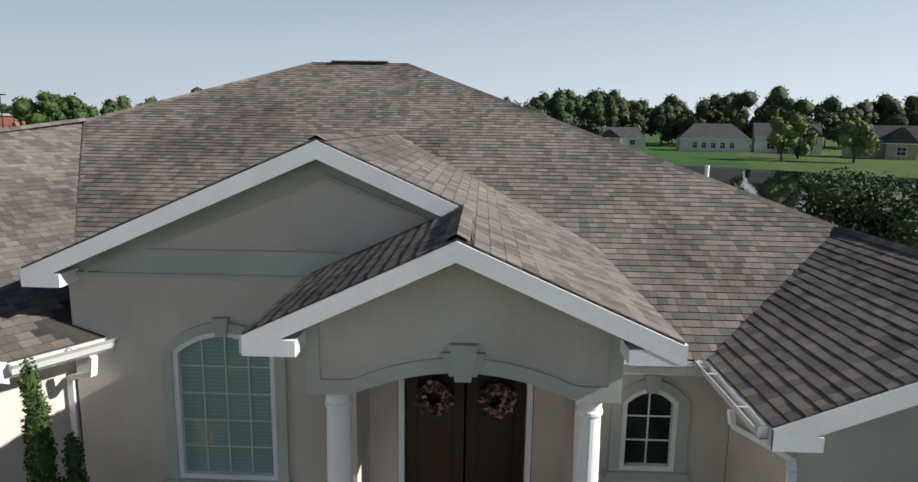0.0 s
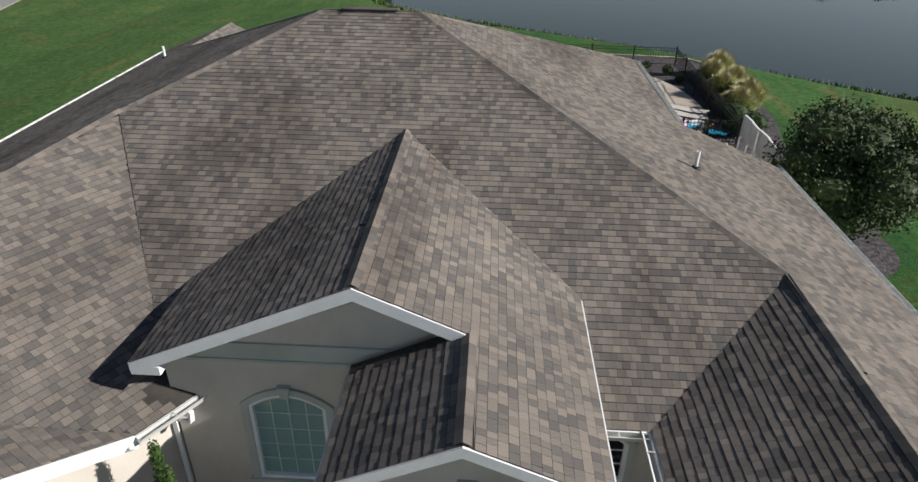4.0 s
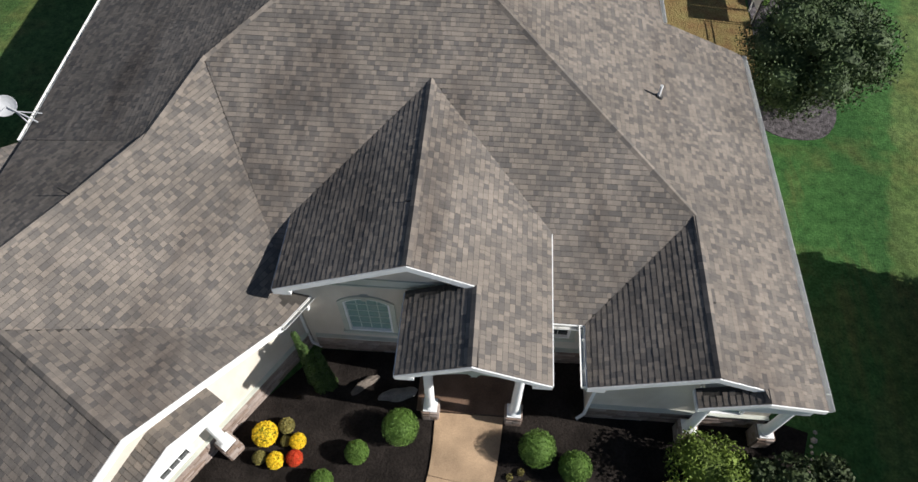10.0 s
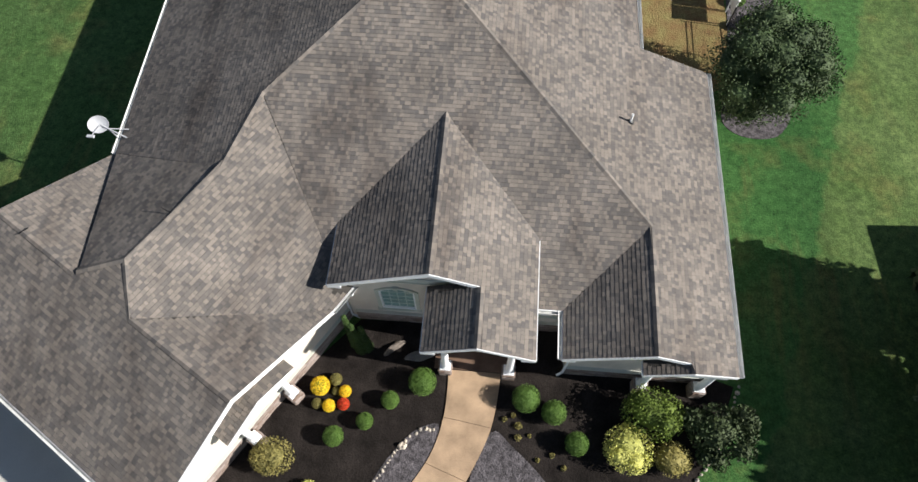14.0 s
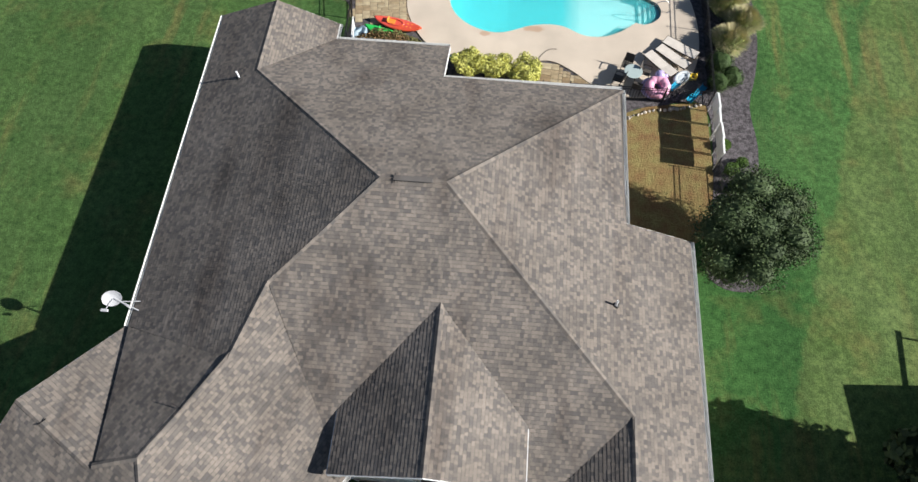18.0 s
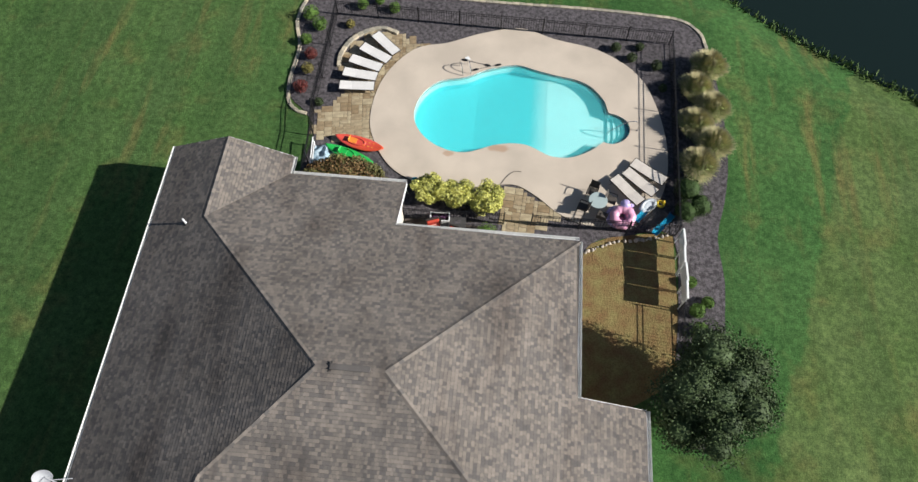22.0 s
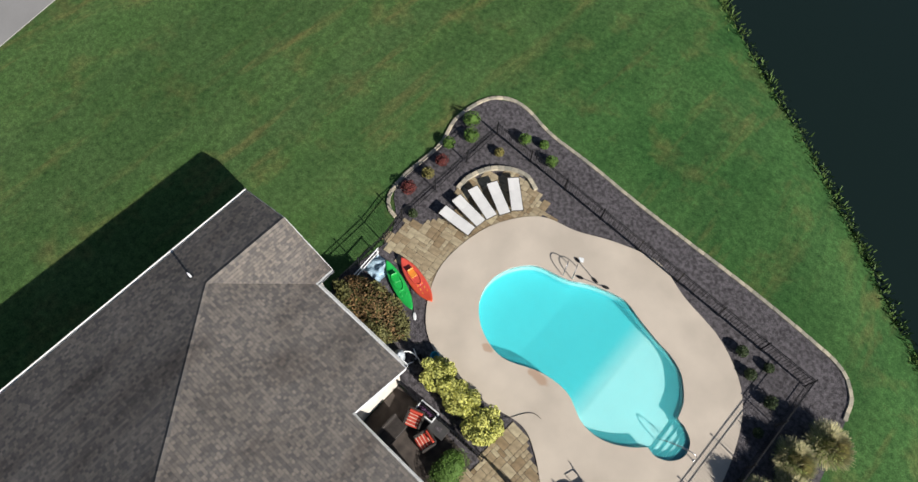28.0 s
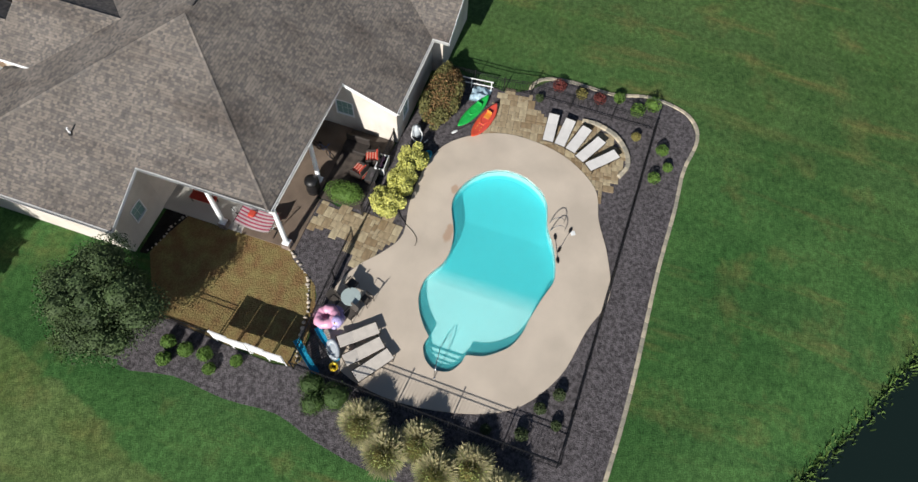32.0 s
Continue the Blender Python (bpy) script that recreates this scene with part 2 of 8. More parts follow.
def lawn():
    """Mown turf: fine speckle, soft stripes along the mowing line, straw patches and thin spots."""
    m = bpy.data.materials.new("lawn")
    m.use_nodes = True
    t = m.node_tree
    p = t.nodes["Principled BSDF"]
    p.inputs["Roughness"].default_value, p.inputs["Specular IOR Level"].default_value = 0.95, 0.1
    co = t.nodes.new("ShaderNodeTexCoord")

    def nz(scale, detail, stretch=(1, 1, 1), turn=0.0):
        mp, n = t.nodes.new("ShaderNodeMapping"), t.nodes.new("ShaderNodeTexNoise")
        mp.inputs["Scale"].default_value = stretch
        mp.inputs["Rotation"].default_value = (0, 0, turn)
        n.inputs["Scale"].default_value, n.inputs["Detail"].default_value, n.inputs["Roughness"].default_value = scale, detail, 0.62
        t.links.new(co.outputs["Object"], mp.inputs[0])
        t.links.new(mp.outputs[0], n.inputs[0])
        return n.outputs[0]

    def ramp(src, p0, c0, p1, c1):
        r = t.nodes.new("ShaderNodeValToRGB")
        r.color_ramp.elements[0].position, r.color_ramp.elements[1].position = p0, p1
        r.color_ramp.elements[0].color, r.color_ramp.elements[1].color = (*c0, 1), (*c1, 1)
        t.links.new(src, r.inputs[0])
        return r.outputs[0]

    def mix(kind, fac, a, b):
        n = t.nodes.new("ShaderNodeMixRGB")
        n.blend_type = kind
        for sock, val in zip(n.inputs, (fac, a, b)):
            if isinstance(val, (int, float)):
                sock.default_value = val
            else:
                t.links.new(val, sock)
        return n.outputs[0]

    g = ramp(nz(0.09, 6), 0.35, (0.036, 0.104, 0.031), 0.68, (0.068, 0.146, 0.049))
    olive = ramp(nz(0.30, 6), 0.35, (0.075, 0.122, 0.038), 0.68, (0.120, 0.165, 0.066))
    straw = ramp(nz(0.5, 5), 0.3, (0.20, 0.135, 0.060), 0.7, (0.17, 0.15, 0.060))
    streak = ramp(nz(0.75, 7, (1.0, 0.14, 1), 0.06), 0.55, (0, 0, 0), 0.74, (0.8, 0.8, 0.8))
    spots = ramp(nz(0.33, 7), 0.54, (0, 0, 0), 0.77, (0.5, 0.5, 0.5))
    # the greenest turf lies between the pool bed and the mowing line on the pond side
    sp_ = t.nodes.new("ShaderNodeSeparateXYZ")
    t.links.new(co.outputs["Object"], sp_.inputs[0])

    def calc(op, a, b):
        n = t.nodes.new("ShaderNodeMath")
        n.operation = op
        for sock, val in zip(n.inputs, (a, b)):
            if isinstance(val, (int, float)):
                sock.default_value = val
            else:
                t.links.new(val, sock)
        return n.outputs[0]
    line = calc("ADD", calc("SUBTRACT", sp_.outputs[0], calc("MULTIPLY", sp_.outputs[1], 0.325)), calc("MULTIPLY", nz(0.6, 4), 1.6))
    east = ramp(calc("MULTIPLY", line, 0.05), 0.518, (0, 0, 0), 0.53, (0.8, 0.8, 0.8))
    west = ramp(calc("ADD", calc("MULTIPLY", sp_.outputs[0], -0.03), calc("MULTIPLY", nz(0.12, 4), 0.5)), 0.38, (0, 0, 0), 0.66, (0.4, 0.4, 0.4))
    dry = mix("ADD", 1.0, east, west)
    c = mix("MIX", dry, g, olive)
    c = mix("MIX", mix("MULTIPLY", 1.0, streak, ramp(nz(0.07, 3), 0.4, (0.2, 0.2, 0.2), 0.6, (1, 1, 1))), c, straw)
    c = mix("MIX", spots, c, straw)
    stripe = ramp(nz(0.55, 2, (1.0, 0.02, 1), 0.12), 0.42, (0.78, 0.80, 0.8), 0.58, (1.08, 1.06, 1.0))
    c = mix("MULTIPLY", 0.55, c, stripe)
    mid = ramp(nz(3.2, 9), 0.32, (0.45, 0.5, 0.45), 0.7, (1.45, 1.4, 1.3))
    c = mix("MULTIPLY", 0.75, c, mid)
    fine_ = nz(13, 6)
    sp = ramp(fine_, 0.3, (0.45, 0.5, 0.45), 0.7, (1.4, 1.35, 1.3))
    c = mix("MULTIPLY", 0.8, c, sp)
    t.links.new(c, p.inputs["Base Color"])
    b = t.nodes.new("ShaderNodeBump")
    b.inputs["Strength"].default_value, b.inputs["Distance"].default_value = 0.7, 0.06
    t.links.new(fine_, b.inputs["Height"])
    t.links.new(b.outputs[0], p.inputs["Normal"])
    return m


GRASS = lawn()


def leaf(name, base, vary=0.45, rough=0.7):
    m = material(name, base, rough, 1.2, 0.25, 30, 0, per="island", spec=0.25)
    return m


LEAF_DARK = leaf("dark foliage", (0.052, 0.078, 0.032))
LEAF_SHADE = leaf("shade tree foliage", (0.056, 0.090, 0.035))
LEAF_WILLOW = leaf("willow foliage", (0.123, 0.181, 0.065))
LEAF_BOX = leaf("boxwood foliage", (0.095, 0.18, 0.035))
LEAF_LIME = leaf("golden foliage", (0.54, 0.56, 0.16))
LEAF_OLIVE = leaf("olive foliage", (0.22, 0.20, 0.065))
LEAF_RUST = leaf("rust tipped foliage", (0.19, 0.12, 0.055))
LEAF_RED = leaf("red foliage", (0.16, 0.045, 0.04))
LEAF_TREE = leaf("far foliage", (0.050, 0.075, 0.030))
LEAF_LAUREL = leaf("laurel foliage", (0.12, 0.18, 0.03))
LEAF_YEW = leaf("yew foliage", (0.045, 0.085, 0.022))
PLUME = leaf("pale plume", (0.51, 0.48, 0.28))
BLADE = leaf("grass blade", (0.34, 0.41, 0.15))
REED = leaf("reeds", (0.085, 0.15, 0.035))
YELLOW = leaf("yellow bloom", (0.85, 0.60, 0.03))
REDBLOOM = leaf("red bloom", (0.55, 0.06, 0.02))


def glass(name, tint, rough=0.04):
    m = bpy.data.materials.new(name)
    m.use_nodes = True
    p = m.node_tree.nodes["Principled BSDF"]
    p.inputs["Base Color"].default_value = (*tint, 1)
    p.inputs["Roughness"].default_value = rough
    p.inputs["Specular IOR Level"].default_value = 0.6
    return m


WINDOW = glass("window glass over blind", (0.20, 0.31, 0.28))
wt = WINDOW.node_tree
wv, wr, wc = wt.nodes.new("ShaderNodeTexWave"), wt.nodes.new("ShaderNodeValToRGB"), wt.nodes.new("ShaderNodeTexCoord")
wv.wave_type, wv.bands_direction = "BANDS", "Z"
wv.inputs["Scale"].default_value, wv.inputs["Distortion"].default_value = 6.5, 0.6
wr.color_ramp.elements[0].color, wr.color_ramp.elements[1].color = (0.22, 0.34, 0.31, 1), (0.28, 0.41, 0.38, 1)
wt.links.new(wc.outputs["Object"], wv.inputs[0])
wt.links.new(wv.outputs[0], wr.inputs[0])
wt.links.new(wr.outputs[0], wt.nodes["Principled BSDF"].inputs["Base Color"])
MUNTIN = material("window grid behind glass", (0.60, 0.68, 0.64), 0.4, 3, 0.05, 30, 0.0)
WINDOW_DARK = glass("dark window glass", (0.015, 0.018, 0.02))


def water(name, tint, rough, wave, strength, see):
    """see: share of light that passes through to what lies below."""
    m = bpy.data.materials.new(name)
    m.use_nodes = True
    t = m.node_tree
    t.nodes.remove(t.nodes["Principled BSDF"])
    out = t.nodes["Material Output"]
    tr, gl, df = t.nodes.new("ShaderNodeBsdfTransparent"), t.nodes.new("ShaderNodeBsdfGlossy"), t.nodes.new("ShaderNodeBsdfDiffuse")
    tr.inputs[0].default_value = (0.90, 0.97, 0.96, 1)
    df.inputs[0].default_value = (*tint, 1)
    gl.inputs["Roughness"].default_value = rough
    fr = t.nodes.new("ShaderNodeFresnel")
    fr.inputs[0].default_value = 1.33
    body, mix = t.nodes.new("ShaderNodeMixShader"), t.nodes.new("ShaderNodeMixShader")
    body.inputs[0].default_value = see
    t.links.new(df.outputs[0], body.inputs[1])
    t.links.new(tr.outputs[0], body.inputs[2])
    t.links.new(fr.outputs[0], mix.inputs[0])
    t.links.new(body.outputs[0], mix.inputs[1])
    t.links.new(gl.outputs[0], mix.inputs[2])
    n = t.nodes.new("ShaderNodeTexNoise")
    co = t.nodes.new("ShaderNodeTexCoord")
    n.inputs["Scale"].default_value = wave
    b = t.nodes.new("ShaderNodeBump")
    b.inputs["Strength"].default_value = strength
    b.inputs["Distance"].default_value = 0.02
    t.links.new(co.outputs["Object"], n.inputs[0])
    t.links.new(n.outputs[0], b.inputs["Height"])
    for node in (gl, fr):
        t.links.new(b.outputs[0], node.inputs["Normal"])
    t.links.new(mix.outputs[0], out.inputs[0])
    return m


POND_WATER = water("pond water", (0.008, 0.016, 0.014), 0.02, 1.5, 0.06, 0.0)
POOL_WATER = water("pool water", (0.09, 0.565, 0.605), 0.02, 3.0, 0.12, 0.78)


# ---- building helpers ----
def part(name, bm, mat, parent=None, label="", smooth=False):
    """Links a bmesh as one mesh object, under a parent if given."""
    me = bpy.data.meshes.new(name)
    bm.to_mesh(me)
    bm.free()
    me.materials.append(mat)
    if smooth:
        me.shade_smooth()
    ob = new(name, me)
    ob.parent = parent
    return tagged(ob, label)


def raw(name, verts, faces, mat, parent=None, label="", smooth=False):
    me = bpy.data.meshes.new(name)
    me.from_pydata(verts, [], faces)
    me.update()
    me.materials.append(mat)
    if smooth:
        me.shade_smooth()
    ob = new(name, me)
    ob.parent = parent
    return tagged(ob, label)


def thing(name, loc, label, category, group="", rz=0.0, kind=""):
    ob = new(name)
    ob.empty_display_size = 0.1
    ob.matrix_world = pose(*loc, 0, 0, rz)
    return tagged(ob, label, category, group, kind)


def box(bm, x0, x1, y0, y1, z0, z1, m=None, bevel=0.0):
    r = bmesh.ops.create_cube(bm, size=1, matrix=Matrix.LocRotScale(((x0 + x1) / 2, (y0 + y1) / 2, (z0 + z1) / 2), None, (abs(x1 - x0), abs(y1 - y0), abs(z1 - z0))))
    vs = r["verts"]
    if bevel:
        es = list({e for v in vs for e in v.link_edges})
        vs = list({v for f in bmesh.ops.bevel(bm, geom=es, offset=bevel, segments=1, affect="EDGES")["faces"] for v in f.verts} | {v for v in vs if v.is_valid})
    if m is not None:
        bmesh.ops.transform(bm, matrix=m, verts=vs)
    return vs


def bar(bm, a, b, w, h=None, seg=0):
    """A straight bar from a to b, square (w x h) or round (seg sides, radius w)."""
    a, b = Vector(a), Vector(b)
    d = b - a
    m = Matrix.Translation((a + b) / 2) @ d.to_track_quat("Z", "Y").to_matrix().to_4x4()
    if seg:
        bmesh.ops.create_cone(bm, cap_ends=True, segments=seg, radius1=w, radius2=w, depth=d.length, matrix=m)
    else:
        bmesh.ops.create_cube(bm, size=1, matrix=m @ Matrix.Diagonal((w, h or w, d.length, 1)))


def lathe(bm, prof, seg=20, m=None):
    """A turned body from (radius, height) pairs."""
    rings = []
    for r, z in prof:
        rings.append([bm.verts.new((r * math.cos(2 * math.pi * i / seg), r * math.sin(2 * math.pi * i / seg), z)) for i in range(seg)])
    for a, b in zip(rings, rings[1:]):
        for i in range(seg):
            bm.faces.new((a[i], a[(i + 1) % seg], b[(i + 1) % seg], b[i]))
    bm.faces.new(list(reversed(rings[0])))
    bm.faces.new(rings[-1])
    if m is not None:
        bmesh.ops.transform(bm, matrix=m, verts=[v for r in rings for v in r])


def prism(bm, pts, z0, z1):
    """An upright prism over a plan outline; z0 and z1 are numbers or functions of x, y."""
    f0 = z0 if callable(z0) else (lambda x, y: z0)
    f1 = z1 if callable(z1) else (lambda x, y: z1)
    lo = [bm.verts.new((x, y, f0(x, y))) for x, y in pts]
    hi = [bm.verts.new((x, y, f1(x, y))) for x, y in pts]
    n = len(pts)
    bm.faces.new(list(reversed(lo)))
    bm.faces.new(hi)
    for i in range(n):
        bm.faces.new((lo[i], lo[(i + 1) % n], hi[(i + 1) % n], hi[i]))
    bmesh.ops.recalc_face_normals(bm, faces=bm.faces)


def smooth_loop(pts, n=6, closed=True):
    """A Catmull-Rom curve through plan points."""
    out = []
    k = len(pts)
    for i in range(k if closed else k - 1):
        def g(j):
            return Vector(pts[j % k] if closed else pts[min(max(j, 0), k - 1)])
        p0, p1, p2, p3 = g(i - 1), g(i), g(i + 1), g(i + 2)
        for s in range(n):
            t = s / n
            out.append(tuple(0.5 * ((2 * p1) + (p2 - p0) * t + (2 * p0 - 5 * p1 + 4 * p2 - p3) * t * t + (3 * p1 - p0 - 3 * p2 + p3) * t ** 3)))
    if not closed:
        out.append(tuple(pts[-1]))
    return out


def inside(x, y, poly):
    c = False
    n = len(poly)
    for i in range(n):
        (x1, y1), (x2, y2) = poly[i], poly[i - 1]
        if (y1 > y) != (y2 > y) and x < (x2 - x1) * (y - y1) / (y2 - y1) + x1:
            c = not c
    return c

# ---- house: roof planes ----
S = 0.400
XL, XR, YR, ZR = -3.68, -1.22, 17.83, 7.17
GP, GU, GV = Vector((-6.52, 3.76)), Vector((0.517, 0.856)), Vector((-0.856, 0.517))


def uv(u, v):
    p = GP + GU * u + GV * v
    return (p.x, p.y)


def to_uv(x, y):
    d = Vector((x, y)) - GP
    return d.dot(GU), d.dot(GV)


def plane_f(x, y): return ZR - S * (YR - y)
def plane_b(x, y): return ZR - S * (y - YR)
def plane_r(x, y): return ZR - S * (x - XR)
def plane_l(x, y): return ZR - S * (XL - x)
def plane_gw(x, y): return plane_r(6.05, 0) - S * (6.05 - x)
def plane_wing(x, y): return 4.40 - 0.46 * (x + 10.6)
def plane_gl(x, y): return 5.53 - 0.441 * (-1.06 - x)
def plane_gr(x, y): return 5.53 - 0.441 * (x + 1.06)
def plane_pl(x, y): return 4.824 - 0.47 * (0.54 - x)
def plane_hl(x, y): return plane_r(7.3, 0) - S * (7.3 - x)
def plane_sw(x, y): return 4.78 + 0.4 * to_uv(x, y)[0]
def plane_ne(x, y): return 4.78 - 0.4 * to_uv(x, y)[0]
def plane_se(x, y): return 3.18 + 0.4 * to_uv(x, y)[1]
def plane_nw(x, y): return 5.31 - 0.4 * (to_uv(x, y)[1] - 5.35)


# name, plan outline, height, direction down the slope
FACETS = [
    ("front", [(XL, YR), (XR, YR), (6.05, 10.56), (3.30, 7.78), (2.2, 7.78), (2.2, 9.6), (-3.9, 9.6), (-3.9, 8.6), (-4.45, 8.6), (-7.42, 14.0)], plane_f, (0, -1)),
    ("gable_left", [(-1.06, 7.76), (-1.06, 13.73), (-4.45, 10.0), (-4.45, 7.76)], plane_gl, (-1, 0)),
    ("gable_right", [(-1.06, 7.76), (0.54, 7.76), (0.54, 5.78), (2.37, 5.78), (2.37, 9.92), (-1.06, 13.73)], plane_gr, (1, 0)),
    ("porch_left", [(0.54, 5.78), (0.54, 7.95), (-1.2, 7.95), (-1.2, 5.78)], plane_pl, (-1, 0)),
    ("right_gable_left", [(6.05, 10.56), (6.05, 6.14), (3.30, 6.14), (3.30, 7.78)], plane_gw, (-1, 0)),
    ("right", [(XR, YR), (5.97, 25.02), (5.95, 18.25), (8.9, 18.25), (8.9, 6.0), (7.3, 5.82), (7.3, 6.14), (6.05, 6.14), (6.05, 10.56)], plane_r, (1, 0)),
    ("hood_left", [(7.3, 5.82), (7.3, 6.30), (5.85, 6.30), (5.85, 5.82)], plane_hl, (-1, 0)),
    ("back", [(XR, YR), (XL, YR), (-10.6, 24.75), (-7.75, 28.12), (-2.12, 28.12), (-2.12, 25.12), (5.97, 25.12), (5.97, 25.02)], plane_b, (0, 1)),
    ("left", [(XL, YR), (-7.42, 14.0), (-8.31, 11.12), (-13.3, 12.60), (-13.65, 29.08), (-10.6, 29.08), (-10.6, 24.75)], plane_l, (-1, 0)),
    ("wing", [(-10.6, 24.75), (-10.6, 29.08), (-7.75, 29.08), (-7.75, 28.12)], plane_wing, (1, 0)),
    ("link_front", [uv(1.25, 5.35), (-8.31, 11.12), (-7.42, 14.0), (-4.4, 8.52), (-3.9, 8.52), uv(5.35, -0.12), uv(4.08, -0.12), uv(0, 4.08)], plane_se, tuple(-GV)),
    ("link_back", [uv(1.25, 5.35), (-8.31, 11.12), (-13.25, 12.60), uv(0.2, 6.6)], plane_nw, tuple(GV)),
    ("garage_outer", [uv(-4.1, -0.12), uv(0, -0.12), uv(0, 4.08), uv(1.25, 5.35), uv(0.15, 6.6), uv(0, 6.7), uv(0, 10.5), uv(-4.1, 10.5)], plane_sw, tuple(-GU)),
    ("garage_inner", [uv(0, -0.12), uv(4.08, -0.12), uv(0, 4.08)], plane_ne, tuple(GU)),
    ("garage_inner_back", [uv(0, 6.4), uv(0, 10.5), uv(4.25, 10.5)], plane_ne, tuple(GU)),
]


def roof_top(x, y):
    best = -1
    for _, poly, fn, _ in FACETS:
        if inside(x, y, poly):
            best = max(best, fn(x, y))
    return best


house = thing("house", (0, 0, 0), "beige stucco one-storey house with brown shingle hip roofs", "house")

EXPO = 0.143
rng = random.Random(7)
NEAR_TABS = []


def shingle_facet(poly, fn, down, roof, near=None):
    """Courses of laminated tabs over one roof plane. Returns the joined mesh's data."""
    dn = Vector(down)
    ac = Vector((-dn.y, dn.x))
    px, py = poly[0]
    h0 = fn(px, py)
    grade = fn(px + dn.x, py + dn.y) - h0
    step = EXPO / math.sqrt(1 + grade * grade)
    ds = [Vector(p).dot(dn) for p in poly]
    as_ = [Vector(p).dot(ac) for p in poly]
    n = Vector((-grade * dn.x, -grade * dn.y, 1)).normalized()

    def cross(m):
        out = []
        for i in range(len(poly)):
            d0, d1, a0, a1 = ds[i - 1], ds[i], as_[i - 1], as_[i]
            if (d0 > m) != (d1 > m):
                out.append(a0 + (a1 - a0) * (m - d0) / (d1 - d0))
        return sorted(out)
    V, Fc = [], []
    d = max(ds)
    course = 0
    while d > min(ds):
        course += 1
        mid = d - step / 2
        hits = cross(mid)
        foot, head = cross(d - 1e-4), cross(d - step + 1e-4)
        if len(foot) != len(hits):
            foot = hits
        if len(head) != len(hits):
            head = hits
        for k in range(0, len(hits) - 1, 2):
            lo_a, hi_a = hits[k], hits[k + 1]
            f0, f1, h0_, h1_ = [q + o for q, o in ((foot[k], -0.012), (foot[k + 1], 0.012), (head[k], -0.012), (head[k + 1], 0.012))]
            first, last = min(f0, h0_), max(f1, h1_)
            a = first - rng.uniform(0, 0.3)
            while a < last:
                w = rng.choice((0.10, 0.12, 0.145, 0.17, 0.21, 0.13))
                a0, a1 = max(a, first), min(a + w, last)
                a += w
                if a1 - a0 < 0.02:
                    continue
                cx, cy = dn * mid + ac * ((a0 + a1) / 2)
                if fn(cx, cy) < roof_top(cx, cy) - 0.02:
                    continue
                lift = 0.005 + rng.choice((0, 0.0015, 0.004))
                g = 0.002
                # heads end short: the bared dark underlay stands in for butt shadow
                up = step * 0.93
                quad = []
                for aa, dd, k, e0, e1 in ((a0 + g, d, lift + 0.004, f0, f1), (a1 - g, d, lift + 0.004, f0, f1), (a1 - g, d - up, 0.004, h0_, h1_), (a0 + g, d - up, 0.004, h0_, h1_)):
                    x, y = dn * dd + ac * min(max(aa, e0), e1)
                    quad.append(Vector((x, y, fn(x, y))) + n * k)
                lo = [q - n * 0.02 for q in quad[:2]]
                if near and near(cx, cy) and len(NEAR_TABS) < 300:
                    NEAR_TABS.append((quad + lo, roof))
                else:
                    b = len(V)
                    V += [tuple(q) for q in quad + lo]
                    Fc += [(b, b + 1, b + 2, b + 3), (b + 1, b, b + 4, b + 5), (b, b + 3, b + 4), (b + 2, b + 1, b + 5)]
        d -= step
    return V, Fc


def near_porch(x, y):
    return 0.55 < x < 2.36 and 5.7 < y < 8.2


ROOFS = {}
for fname, poly, fn, down in FACETS:
    bm = bmesh.new()
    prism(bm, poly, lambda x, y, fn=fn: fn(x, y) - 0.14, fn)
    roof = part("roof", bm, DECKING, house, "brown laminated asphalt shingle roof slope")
    ROOFS[fname] = roof
    V, Fc = shingle_facet(poly, fn, down, roof, near_porch if fname == "gable_right" else None)
    sh = raw("shingles", V, Fc, SHINGLE, roof)
    tagged(sh, kind="stuff")


# ridge and hip caps
def cap_line(a, b, roof):
    a, b = Vector(a), Vector(b)
    d = b - a
    k = max(1, int(d.length / 0.2))
    side = Vector((-d.y, d.x, 0)).normalized()
    V, Fc = [], []
    for i in range(k):
        p, q = a + d * (i / k), a + d * ((i + 1.06) / k)
        z0, z1 = 0.036, 0.031
        bs = len(V)
        for c, zz in ((p, z0), (q, z1)):
            V += [tuple(c + side * -0.105 + Vector((0, 0, zz - 0.055))), tuple(c + Vector((0, 0, zz))), tuple(c + side * 0.105 + Vector((0, 0, zz - 0.055)))]
        Fc += [(bs, bs + 1, bs + 4, bs + 3), (bs + 1, bs + 2, bs + 5, bs + 4)]
    tagged(raw("ridge_cap", V, Fc, SHINGLE, roof), kind="stuff")


def on(fn, x, y): return (x, y, fn(x, y))


cap_line(on(plane_f, XL, YR), on(plane_f, XR, YR), ROOFS["front"])
cap_line(on(plane_f, 6.05, 10.56), on(plane_f, XR, YR), ROOFS["front"])
cap_line(on(plane_b, 5.97, 25.02), on(plane_b, XR, YR), ROOFS["back"])
cap_line(on(plane_b, -10.6, 24.75), on(plane_b, XL, YR), ROOFS["back"])
cap_line(on(plane_f, -7.42, 14.0), on(plane_f, XL, YR), ROOFS["front"])
cap_line(on(plane_l, -8.31, 11.12), on(plane_l, -7.42, 14.0), ROOFS["left"])
